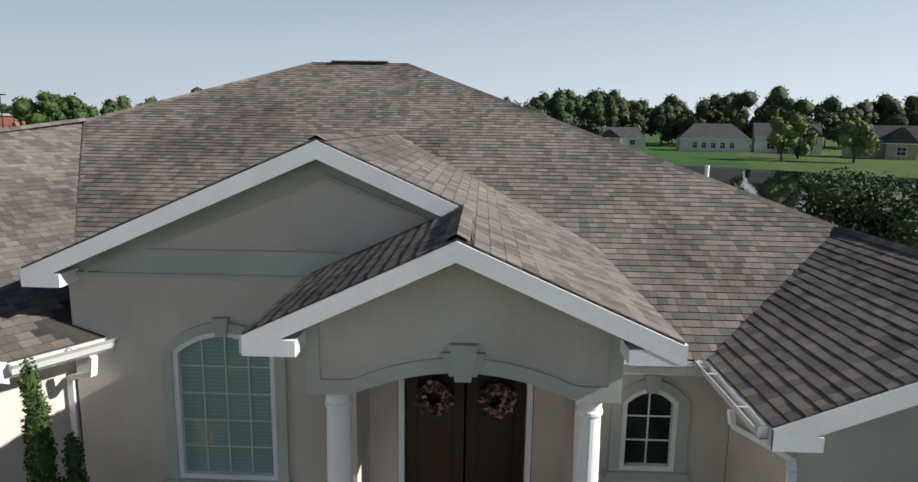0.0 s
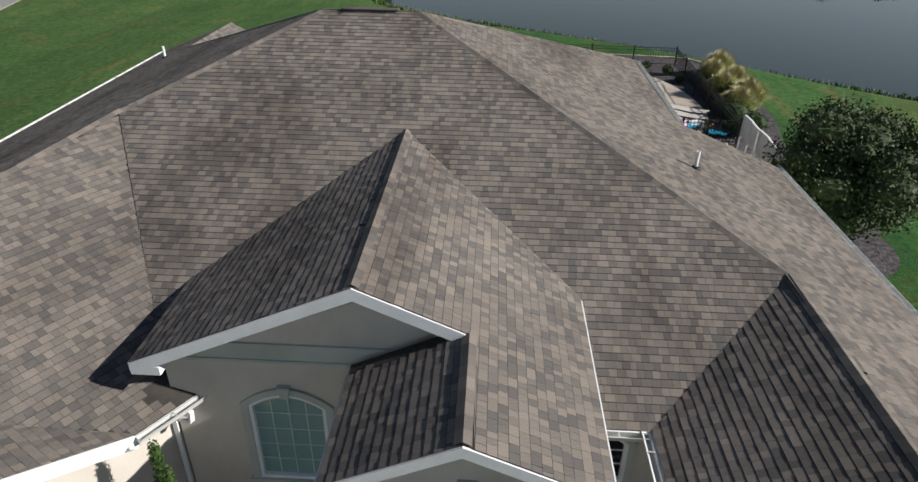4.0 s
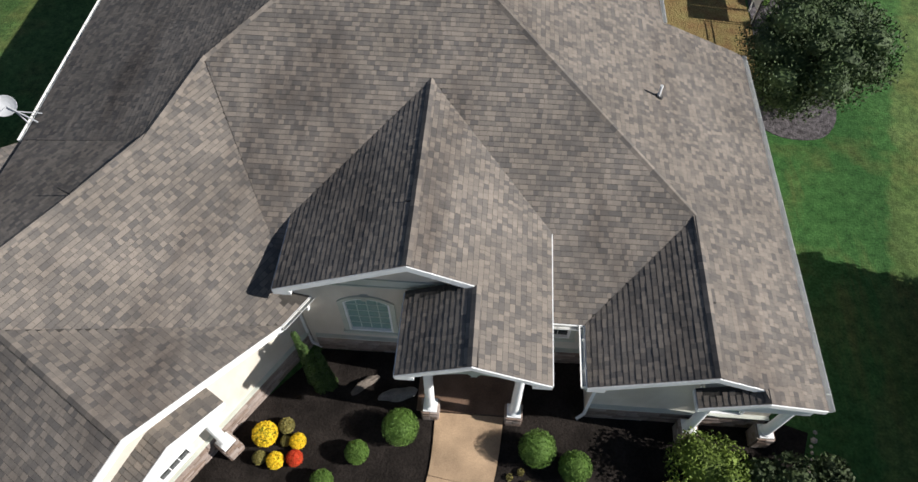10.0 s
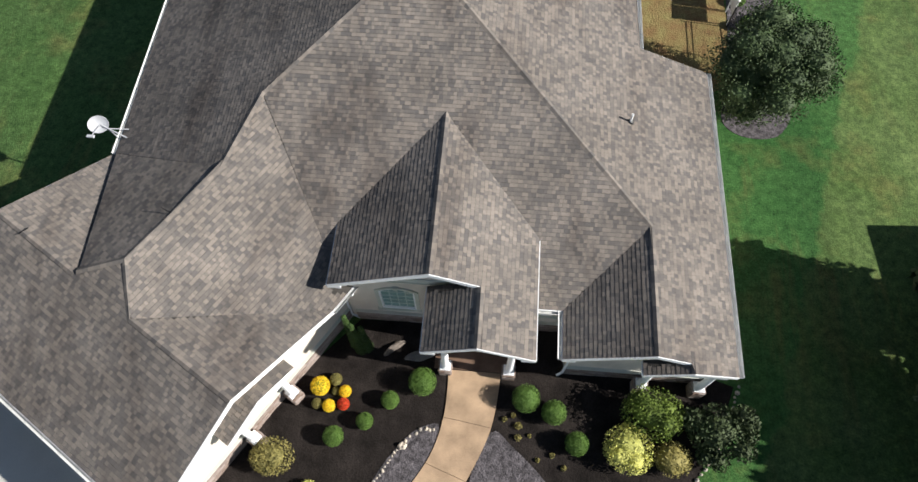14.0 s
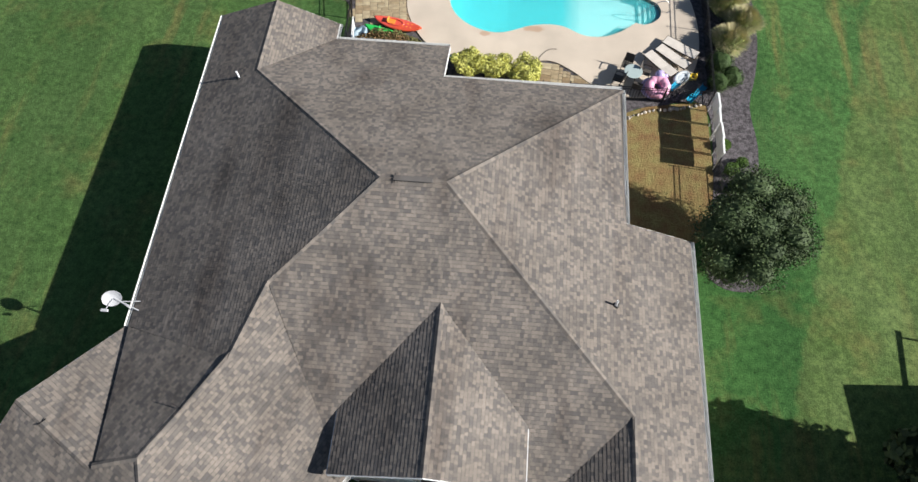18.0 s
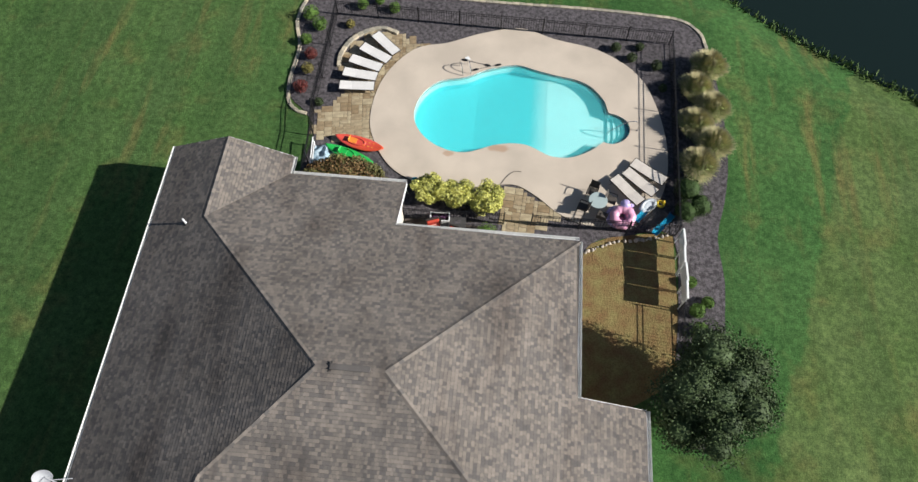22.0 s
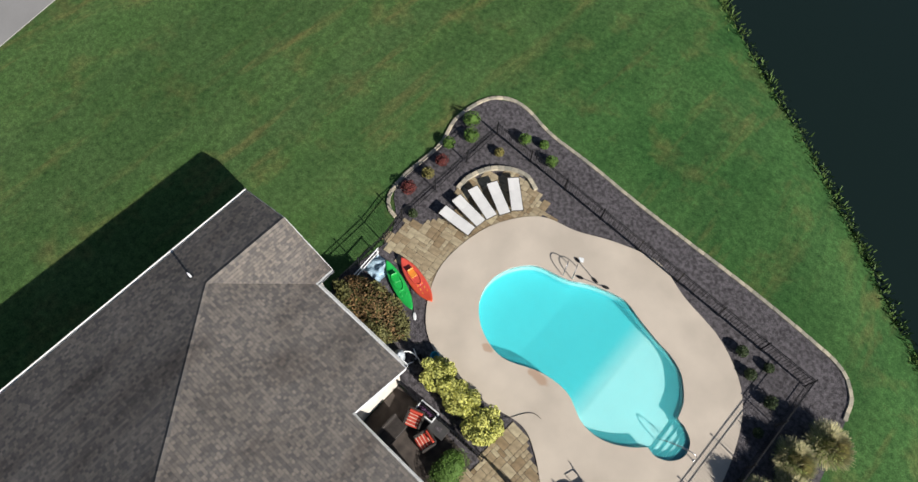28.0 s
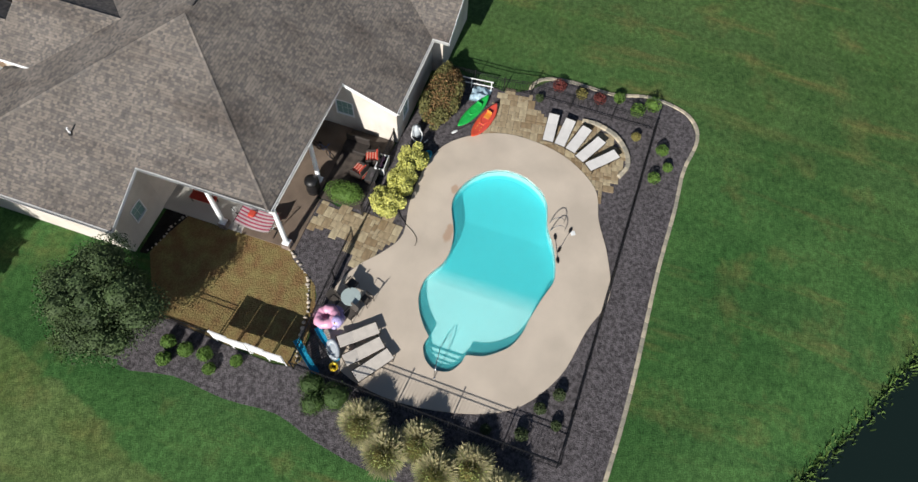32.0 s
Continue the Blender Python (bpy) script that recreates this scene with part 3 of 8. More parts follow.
cap_line(on(plane_l, -10.6, 29.08), on(plane_l, -10.6, 24.75), ROOFS["wing"])
cap_line(on(plane_gl, -1.06, 7.76), on(plane_gl, -1.06, 13.73), ROOFS["gable_left"])
cap_line(on(plane_pl, 0.54, 5.78), on(plane_pl, 0.54, 7.76), ROOFS["porch_left"])
cap_line(on(plane_r, 6.05, 6.14), on(plane_r, 6.05, 10.56), ROOFS["right"])
cap_line(on(plane_r, 7.3, 5.82), on(plane_r, 7.3, 6.14), ROOFS["hood_left"])
cap_line((*uv(0, -0.12), 4.78), (*uv(0, 4.08), 4.78), ROOFS["garage_outer"])
cap_line((*uv(0, 10.5), 4.78), (*uv(0, 6.7), 4.78), ROOFS["garage_outer"])
cap_line((*uv(0, 4.08), 4.78), (*uv(1.25, 5.35), 5.31), ROOFS["garage_outer"])
cap_line((*uv(0.1, 6.6), 4.85), (*uv(1.25, 5.35), 5.31), ROOFS["garage_outer"])
cap_line((*uv(1.25, 5.35), 5.31), (-8.31, 11.12, 5.31), ROOFS["link_front"])


for p_, q_ in (((-1.3, 9.6, 5.46), (-1.0, 9.55, 5.53)), ((5.9, 8.1, 4.17), (6.22, 8.05, 4.22)), ((*uv(3.2, 5.35), 5.35), (*uv(3.15, 5.75), 5.35)), ((*uv(-0.15, 9.2), 4.80), (*uv(0.2, 9.1), 4.82)), ((XL + 0.55, YR - 0.2, ZR + 0.0), (XL + 0.55, YR + 0.2, ZR + 0.02))):
    bm = bmesh.new()
    bar(bm, p_, q_, 0.022, 0.03)
    part("ridge_flashing", bm, BLACK, ROOFS["front"], "lifted dark edge of a ridge cap")

# ---- fascias, gutters, downspouts ----
def fascia(a, b, h=0.24, out=(0, 0), drop=0.02, t=0.03):
    """A white board under a roof edge from a to b; out: the way it faces in plan."""
    a, b, o = Vector(a), Vector(b), Vector((*out, 0))
    bm = bmesh.new()
    V = []
    for c in (a, b):
        for oo in (0.0, t):
            for zz in (-drop, -drop - h):
                V.append(bm.verts.new(c + o * oo + Vector((0, 0, zz))))
    for f in ((0, 1, 3, 2), (4, 6, 7, 5), (0, 4, 5, 1), (2, 3, 7, 6), (0, 2, 6, 4), (1, 5, 7, 3)):
        bm.faces.new([V[i] for i in f])
    bmesh.ops.recalc_face_normals(bm, faces=bm.faces)
    return part("fascia", bm, WHITE, house, "white painted fascia board")


def gutter(a, b, out):
    """An open K-shaped gutter along an eave with hanger straps."""
    a, b, o = Vector(a), Vector(b), Vector((*out, 0))
    prof = [(0.0, 0.0), (0.0, -0.11), (0.07, -0.12), (0.09, -0.05), (0.125, 0.0), (0.115, 0.0), (0.083, -0.045), (0.066, -0.108), (0.006, -0.1), (0.006, 0)]
    bm = bmesh.new()
    rings = [[bm.verts.new(c + o * (r + 0.035) + Vector((0, 0, z - 0.01))) for r, z in prof] for c in (a, b)]
    k = len(prof)
    for i in range(k):
        bm.faces.new((rings[0][i], rings[0][(i + 1) % k], rings[1][(i + 1) % k], rings[1][i]))
    for c in (a, b):
        bar(bm, c + o * 0.04 + Vector((0, 0, -0.06)), c + o * 0.13 + Vector((0, 0, -0.06)), 0.004, 0.1)
    d = b - a
    n = int(d.length / 0.8)
    for i in range(n):
        c = a + d * ((i + 0.5) / n)
        bar(bm, c + o * 0.03 + Vector((0, 0, -0.008)), c + o * 0.165 + Vector((0, 0, -0.008)), 0.02, 0.006)
    bmesh.ops.recalc_face_normals(bm, faces=bm.faces)
    return part("gutter", bm, GUTTER, house, "white aluminium gutter")


def downspout(pts):
    bm = bmesh.new()
    for a, b in zip(pts, pts[1:]):
        bar(bm, a, b, 0.075, 0.055)
    return part("downspout", bm, WHITE, house, "white aluminium downspout")


def eave(a, b, fn, out, g=True, h=0.16):
    pa, pb = on(fn, *a), on(fn, *b)
    fascia(pa, pb, h, out)
    if g:
        gutter(pa, pb, out)


# rakes of the gables
fascia(on(plane_gl, -4.45, 7.76), on(plane_gl, -1.06, 7.76), 0.20, (0, -1))
fascia(on(plane_gr, -1.06, 7.76), on(plane_gr, 0.54, 7.76), 0.20, (0, -1))
fascia(on(plane_pl, -1.2, 5.78), on(plane_pl, 0.54, 5.78), 0.17, (0, -1))
fascia(on(plane_gr, 0.54, 5.78), on(plane_gr, 2.37, 5.78), 0.17, (0, -1))
fascia(on(plane_gw, 3.30, 6.14), on(plane_gw, 6.05, 6.14), 0.2, (0, -1))
fascia(on(plane_r, 6.05, 6.14), on(plane_r, 7.3, 6.14), 0.2, (0, -1))
fascia(on(plane_hl, 5.85, 5.82), on(plane_hl, 7.3, 5.82), 0.17, (0, -1))
fascia(on(plane_r, 7.3, 5.82), on(plane_r, 8.9, 6.0), 0.17, (0.11, -0.99))
fascia(on(plane_hl, 5.85, 5.82), on(plane_hl, 5.85, 6.29), 0.14, (-1, 0))
bm = bmesh.new()
box(bm, 6.15, 8.7, 6.02, 6.56, 2.62, 2.98, bevel=0.01)
part("entablature", bm, WHITE, house, "white beam over the columns")
gu, gn = tuple(GU), tuple(-GV)
fascia((*uv(-4.1, -0.12), 3.14), (*uv(0, -0.12), 4.78), 0.24, gn)
fascia((*uv(0, -0.12), 4.78), (*uv(4.08, -0.12), 3.148), 0.24, gn)
fascia((*uv(-4.1, 10.5), 3.14), (*uv(0, 10.5), 4.78), 0.24, tuple(GV))
fascia((*uv(0, 10.5), 4.78), (*uv(4.25, 10.5), 3.08), 0.24, tuple(GV))
fascia(on(plane_l, -13.65, 29.08), on(plane_l, -10.6, 29.08), 0.24, (0, 1))
fascia(on(plane_wing, -10.6, 29.08), on(plane_wing, -7.75, 29.08), 0.24, (0, 1))
fascia(on(plane_r, 5.95, 18.25), on(plane_r, 8.9, 18.25), 0.2, (0, 1))
fascia(on(plane_b, -2.12, 25.12), on(plane_b, -2.12, 28.12), 0.2, (1, 0))
# eaves
eave((8.9, 6.0), (8.9, 18.25), plane_r, (1, 0))
eave((5.95, 18.25), (5.95, 25.05), plane_r, (1, 0))
eave((5.97, 25.12), (-2.12, 25.12), plane_b, (0, 1))
eave((-2.12, 28.12), (-7.75, 28.12), plane_b, (0, 1))
eave((-7.75, 28.12), (-7.75, 29.08), plane_wing, (1, 0))
eave((-13.65, 29.08), (-13.3, 12.58), plane_l, (-1, 0))
eave((2.3, 7.78), (3.30, 7.78), plane_f, (0, -1))
eave((3.30, 7.78), (3.30, 6.14), plane_gw, (-1, 0))
eave((2.37, 5.78), (2.37, 9.9), plane_gr, (1, 0), False)
eave((-1.2, 5.78), (-1.2, 7.9), plane_pl, (-1, 0), False)
eave((-4.45, 7.76), (-4.45, 9.95), plane_gl, (-1, 0), False)
eave(uv(4.08, -0.12), uv(5.30, -0.12), plane_se, gn)
eave(uv(-4.1, 10.5), uv(-4.1, -0.12), plane_sw, tuple(-GU))


def cornice(x0, x1, y, z, fn, sgn):
    """The boxed return at the foot of a gable rake."""
    bm = bmesh.new()
    xa, xb = (x0, x0 + 0.44 * sgn)
    pts = [(xa, fn(xa, 0) - 0.03), (xa, z - 0.02), (xb, z - 0.02), (xb, fn(xb, 0) - 0.26)]
    lo = [bm.verts.new((x, y, zz)) for x, zz in pts]
    hi = [bm.verts.new((x, y + 0.42, zz)) for x, zz in pts]
    bm.faces.new(lo)
    bm.faces.new(list(reversed(hi)))
    for i in range(4):
        bm.faces.new((lo[i], hi[i], hi[(i + 1) % 4], lo[(i + 1) % 4]))
    bmesh.ops.recalc_face_normals(bm, faces=bm.faces)
    part("cornice_return", bm, WHITE, house, "white boxed cornice return")


cornice(-4.45, 0, 7.733, 3.835, plane_gl, 1)
cornice(-1.2, 0, 5.753, 3.836, plane_pl, 1)
cornice(2.37, 0, 5.753, 3.847, plane_gr, -1)
cornice(3.30, 0, 6.113, 2.962, plane_gw, 1)
cornice(8.9, 0, 5.98, 2.952, plane_r, -1)


# ---- walls ----
def wall(pts, z0, z1, mat=STUCCO, label="beige stucco wall", hole=()):
    """An upright wall panel along a plan line, 0.2 thick; z1: height at each end or a list of (share, height); hole: openings (along, along, low, high)."""
    (ax, ay), (bx, by) = pts
    d = Vector((bx - ax, by - ay))
    n = Vector((-d.y, d.x)).normalized() * 0.2
    prof = z1 if isinstance(z1, list) else [(0, z1), (1, z1)]

    def top(s):
        for (s0, h0), (s1, h1) in zip(prof, prof[1:]):
            if s <= s1 + 1e-9:
                return h0 + (h1 - h0) * (s - s0) / max(1e-9, s1 - s0)
        return prof[-1][1]
    cuts = sorted({0.0, 1.0, *[s for s, _ in prof], *[h[i] / d.length for h in hole for i in (0, 1)]})
    bm = bmesh.new()
    for s0, s1 in zip(cuts, cuts[1:]):
        mid = (s0 + s1) / 2 * d.length
        spans = [(z0, None)]
        for h in hole:
            if h[0] < mid < h[1]:
                spans = [(z0, h[2]), (h[3], None)]
        for lo, hi in spans:
            q = []
            for off in (Vector((0, 0)), n):
                for s in (s0, s1):
                    e = min(max(s, 0.004 / d.length), 1 - 0.004 / d.length)
                    x, y = ax + d.x * e + off.x, ay + d.y * e + off.y
                    q.append((bm.verts.new((x, y, lo)), bm.verts.new((x, y, top(s) if hi is None else hi))))
            (a0, a1), (b0, b1), (c0, c1), (e0, e1) = q
            for f in ((a0, b0, b1, a1), (c0, c1, e1, e0), (a1, b1, e1, c1), (a0, c0, e0, b0), (a0, a1, c1, c0), (b0, e0, e1, b1)):
                bm.faces.new(f)
    bmesh.ops.remove_doubles(bm, verts=bm.verts, dist=1e-5)
    bmesh.ops.recalc_face_normals(bm, faces=bm.faces)
    return part("wall", bm, mat, house, label)


WY = 8.10   # face of the centre gable wall
# centre gable, with the tall arched window
wall([(-4.15, WY), (2.0, WY)], 0, [(0, 4.0), (3.09 / 6.15, 5.38), (1, 3.98)], hole=[(1.21, 2.45, 1.33, 3.215), (3.92, 5.55, 0, 3.05)])
wall([(-4.05, 11.5), (-4.05, WY)], 0, 3.95)
wall([(2.0, 8.15), (3.75, 8.15)], 0, 2.95, hole=[(0.46, 1.12, 1.60, 2.64)])
wall([(3.75, 8.15), (3.75, 6.58)], 0, 3.05)
wall([(3.75, 6.58), (8.5, 6.58)], 0, [(0, 3.1), (2.19 / 4.75, 4.0), (1, 2.98)], hole=[(2.9, 4.0, 0.9, 2.2)])
wall([(8.5, 6.58), (8.5, 17.9)], 0, 2.92)
wall([(8.5, 17.9), (5.6, 17.9)], 0, [(0, 2.95), (1, 4.05)], hole=[(1.1, 1.9, 1.2, 2.2)])
wall([(3.2, 17.9), (3.2, 22.4)], 0, 4.3, label="shaded stucco wall of the covered porch")
wall([(3.2, 22.4), (-1.9, 22.4)], 0, 4.3, label="shaded stucco wall of the covered porch")
wall([(5.6, 17.9), (3.2, 17.9)], 0, 4.3)
wall([(-2.45, 22.4), (-2.45, 27.95)], 0, [(0, 5.0), (1, 2.95)], hole=[(2.0, 3.0, 1.2, 2.3)], label="white stucco wall")
wall([(-2.45, 27.95), (-8.2, 27.95)], 0, 2.85, hole=[(0.9, 1.7, 1.0, 2.2)])
wall([(-8.2, 27.95), (-8.2, 28.6)], 0, 2.9)
wall([(-8.2, 28.6), (-13.05, 28.6)], 0, [(0, 2.95), (0.474, 4.1), (1, 3.05)])
wall([(-13.05, 28.6), (-13.0, 12.4)], 0, 3.1)
g0, g1 = uv(-3.75, 0.35), uv(5.05, 0.35)
wall([g0, g1], 0, [(0, 3.1), (3.75 / 8.8, 4.55), (7.9 / 8.8, 2.95), (1, 2.95)], hole=[(3.5, 4.4, 1.0, 2.3)], label="sunlit beige stucco gable wall")
wall([g1, (-4.05, 11.5)], 0, 3.0)
wall([uv(-3.75, 10.1), g0], 0, 2.95)
wall([uv(4.0, 10.1), uv(-3.75, 10.1)], 0, [(0, 3.0), (4.0 / 7.75, 4.5), (1, 3.0)])

# ---- ground ----
def smoothstep(a, b, x):
    t = min(1, max(0, (x - a) / (b - a)))
    return t * t * (3 - 2 * t)


POND = [(90, 20), (62, 24), (40, 31), (26, 39.3), (21.3, 42.2), (16.6, 45.8), (11.0, 50.2), (4.5, 54.7), (-1.0, 58.2), (-5.6, 61.4), (-10.5, 66.5), (-11, 73), (-5, 80), (5.6, 84.3), (9.2, 86.6), (14, 94), (17.8, 101.3), (18.6, 110), (18.3, 125), (20, 143), (23.5, 143), (29, 127), (38.5, 122), (46.7, 117), (53.3, 110.5), (59.1, 104.3), (66, 99), (78, 92), (96, 88), (140, 75), (150, 40)]
POND_S = smooth_loop(POND, 5)
PS = np.array(POND_S)
POOL = [(-2.75, 34.5), (-2.3, 33.3), (-1.2, 32.4), (0.3, 32.1), (2.1, 32.8), (3.6, 32.9), (4.9, 32.3), (5.85, 32.25), (6.6, 32.5), (7.3, 32.95), (7.76, 33.38), (7.86, 33.46), (7.98, 33.42), (8.4, 33.38), (8.95, 33.67), (9.3, 34.25), (9.17, 34.95), (8.6, 35.36), (8.22, 35.44), (8.12, 35.54), (8.08, 35.7), (7.85, 36.4), (7.1, 37.3), (6.2, 37.72), (5.3, 37.88), (4.0, 38.2), (2.8, 38.5), (1.3, 38.1), (0.0, 37.4), (-1.6, 36.9), (-2.5, 35.8)]
POOL_S = smooth_loop(POOL, 5)


def ground(x, y):
    """Height of the lawn: level round the house and the pool, falling to the pond."""
    dx = max(-14 - x, 0, x - 13)
    dy = max(2 - y, 0, y - 43)
    d = math.hypot(dx, dy)
    z = -0.75 * smoothstep(0, 22, d)
    q = np.hypot(PS[:, 0] - x, PS[:, 1] - y).min()
    if inside(x, y, POND_S):
        return -1.2 - 0.8 * smoothstep(0, 4, q)
    return z + (-1.2 - z) * (1 - smoothstep(0, 4.5, q)) ** 1.5


def axis(lo, hi, fine0, fine1, f, c):
    out = list(np.arange(fine0, fine1, f))
    a, st = fine1, f
    while a < hi:
        out.append(a)
        st = min(st * 1.22, c)
        a += st
    a, st = fine0, f
    while a > lo:
        st = min(st * 1.22, c)
        a -= st
        out.insert(0, a)
    return out


gx, gy = axis(-900, 900, -24, 30, 1.0, 90), axis(-300, 1500, -2, 66, 1.0, 90)
GV_, GF_ = [], []
for y in gy:
    for x in gx:
        GV_.append((x, y, ground(x, y)))
nx = len(gx)
for j in range(len(gy) - 1):
    for i in range(nx - 1):
        cx, cy = (gx[i] + gx[i + 1]) / 2, (gy[j] + gy[j + 1]) / 2
        if -1.5 < cx < 7.5 and 33.6 < cy < 36.6:
            continue
        GF_.append((j * nx + i, j * nx + i + 1, (j + 1) * nx + i + 1, (j + 1) * nx + i))
# cut the pool's hole with a margin: lower the lawn under the deck instead
GV_ = [(x, y, z - (2.6 if (-3.6 < x < 9.9 and 31.3 < y < 39.2) else 0)) for x, y, z in GV_]
tagged(raw("ground", GV_, GF_, GRASS, smooth=True), "mown green lawn with dry patches", "lawn", kind="structure")
bm = bmesh.new()
prism(bm, POND_S, -1.35, -1.18)
tagged(part("water", bm, POND_WATER), "dark still pond water reflecting trees and sky", "pond", kind="structure")


def sheet(name, pts, z0, z1, mat, label, category, holes=None):
    bm = bmesh.new()
    prism(bm, pts, z0, z1)
    return tagged(part(name, bm, mat), label, category, kind="structure")


DECK_O = [(-5.2, 34.2), (-4.6, 32.2), (-3.3, 30.6), (-1.5, 29.95), (1.0, 29.95), (3.0, 30.3), (4.3, 29.7), (5.6, 28.7), (7.3, 28.15), (9.3, 28.6), (10.7, 29.9), (11.3, 32.4), (11.0, 35.5), (9.9, 38.3), (7.7, 40.0), (5.0, 40.7), (2.9, 41.4), (0.6, 40.8), (-1.3, 39.9), (-3.3, 39.2), (-4.8, 37.0)]
DECK_S = smooth_loop(DECK_O, 5)


def ring(name, outer, inner, z0, z1, mat, label, category, parent=None):
    """A slab between two closed plan outlines."""
    bm = bmesh.new()
    loops = []
    for pts in (outer, inner):
        for z in (z0, z1):
            vs = [bm.verts.new((x, y, z)) for x, y in pts]
            loops.append([bm.edges.new((vs[i], vs[(i + 1) % len(vs)])) for i in range(len(vs))])
    for k in (0, 1):
        bmesh.ops.triangle_fill(bm, use_beauty=True, edges=loops[k] + loops[2 + k])
    for k in (0, 2):
        bmesh.ops.bridge_loops(bm, edges=loops[k] + loops[k + 1])
    bmesh.ops.recalc_face_normals(bm, faces=bm.faces)
    ob = part(name, bm, mat, parent)
    return tagged(ob, label, category, kind="structure" if parent is None else "")


ring("pool_deck", DECK_S, POOL_S, -0.15, 0.10, DECK, "beige broom-finished concrete deck round the pool", "deck")
# the basin: upright wall and a floor that breaks from the shallow to the deep end
bm = bmesh.new()
nP = len(POOL_S)
cxp, cyp = 2.6, 35.2


def pool_floor(x): return -0.46 - 0.015 * (1 - smoothstep(4.6, 4.8, x)) - 0.38 * min(1, max(0, (4.68 - x) / 4))


top_ = [bm.verts.new((x, y, 0.085)) for x, y in POOL_S]
low_ = [bm.verts.new((x, y, 0.0)) for x, y in POOL_S]
for i in range(nP):
    bm.faces.new((top_[i], low_[i], low_[(i + 1) % nP], top_[(i + 1) % nP]))
es = [bm.edges.get((low_[i], low_[(i + 1) % nP])) for i in range(nP)]
fl_ = [g for g in bmesh.ops.triangle_fill(bm, use_beauty=True, edges=es)["geom"] if isinstance(g, bmesh.types.BMFace)]
for cut in (4.8, 4.7, 4.6, 3.6, 2.6, 1.6, 0.68):
    bmesh.ops.bisect_plane(bm, geom=bm.verts[:] + bm.edges[:] + bm.faces[:], plane_co=(cut, 0, 0), plane_no=(1, 0, 0))
for v in bm.verts:
    if v.co.z < 0.04:
        v.co.z = pool_floor(v.co.x)
pool = thing("swimming_pool", (2.6, 35.2, 0), "freeform swimming pool with clear turquoise water", "pool")


def adopt(ob, parent):
    ob.parent = parent
    ob.matrix_parent_inverse = parent.matrix_world.inverted()
    return ob


bpy.context.view_layer.update()
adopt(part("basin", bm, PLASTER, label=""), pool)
bm = bmesh.new()
prism(bm, [(cxp + (x - cxp) * 0.999, cyp + (y - cyp) * 0.999) for x, y in POOL_S], -0.06, -0.04)
wtr = adopt(part("water", bm, POOL_WATER), pool)
wtr.visible_shadow = False

BED = [(-8.9, 34.1), (-9.9, 35.0), (-10.2, 36.5), (-10.2, 38.9), (-10.8, 41.0), (-10.4, 43.0), (-8.5, 44.2), (-6.1, 43.8), (-3.3, 43.7), (0.3, 43.5), (3.8, 43.5), (7.2, 43.5), (10.6, 43.3), (12.6, 43.0), (13.7, 42.0), (14.0, 40.9), (14.5, 37), (14.55, 33), (14.15, 30.3), (13.6, 28.1), (13.75, 25.6), (13.55, 22.9), (13.9, 20.2), (11.3, 20.6), (11.4, 24.0), (11.35, 28.0), (9.0, 27.8), (7.2, 27.2), (6.2, 25.5), (5.2, 25.25), (2.5, 25.3), (2.3, 27.0), (-2.4, 27.9), (-8.1, 28.6), (-8.1, 32.5)]
ring("gravel_bed", smooth_loop(BED, 3), [(cxp + (x - cxp) * 1.01, cyp + (y - cyp) * 1.01) for x, y in POOL_S], -0.2, 0.04, GRAVEL, "dark purple lava gravel bed round the pool deck", "gravel bed")
FRONT = [(-3.9, 8.0), (-7.9, 3.2), (-9.4, 0.6), (-6, -1.5), (-1.5, -2.0), (4, -1.5), (7.0, 1.2), (8.2, 3.0), (9.2, 4.6), (9.9, 6.5), (8.6, 6.9), (3.9, 8.1)]
sheet("mulch_bed", FRONT, -0.15, 0.03, MULCH, "front garden bed of nearly black mulch", "mulch bed")
# the walk is poured in slabs with open joints
WL = smooth_loop([(-0.42, 6.32), (-0.47, 4.6), (-0.95, 3.0), (-2.3, 1.1), (-4.2, -0.5)], 8, False)
WR = smooth_loop([(1.5, 6.32), (1.25, 4.35), (0.5, 2.5), (-0.5, 0.5), (-2.4, -1.8)], 8, False)
walk_way = thing("front_walk", (0, 0, 0), "curving tan stained concrete walk poured in slabs", "path", kind="structure")
for k in range(4):
    bm = bmesh.new()
    lft, rgt = WL[k * 8:k * 8 + 9], WR[k * 8:k * 8 + 9]
    q = [Vector(p) for p in lft + rgt[::-1]]
    c = sum(q, Vector((0, 0))) / len(q)
    prism(bm, [tuple(c + (p - c) * 0.993) for p in q], -0.1, 0.07)
    part("slab", bm, WALK, walk_way)
sheet("porch_floor", [(-0.95, 6.34), (2.0, 6.34), (2.0, 8.1), (-0.95, 8.1)], 0, 0.10, material("worn porch stain", (0.16, 0.10, 0.07), 0.5, 1.4, 0.45, 30, 0.1), "brown porch floor slab", "floor")

# ---- front of the house: windows, door, porch, stone, small roofs ----
def arch_outline(w, zb, zs, rise, n=12):
    """Outline of an opening w wide from zb up to springing zs, with a segmental head; (x, z) about the middle."""
    pts = [(-w / 2, zb), (w / 2, zb)]
    for i in range(n + 1):
        x = w / 2 - w * i / n
        pts.append((x, zs + rise * (1 - (2 * x / w) ** 2)))
    return pts


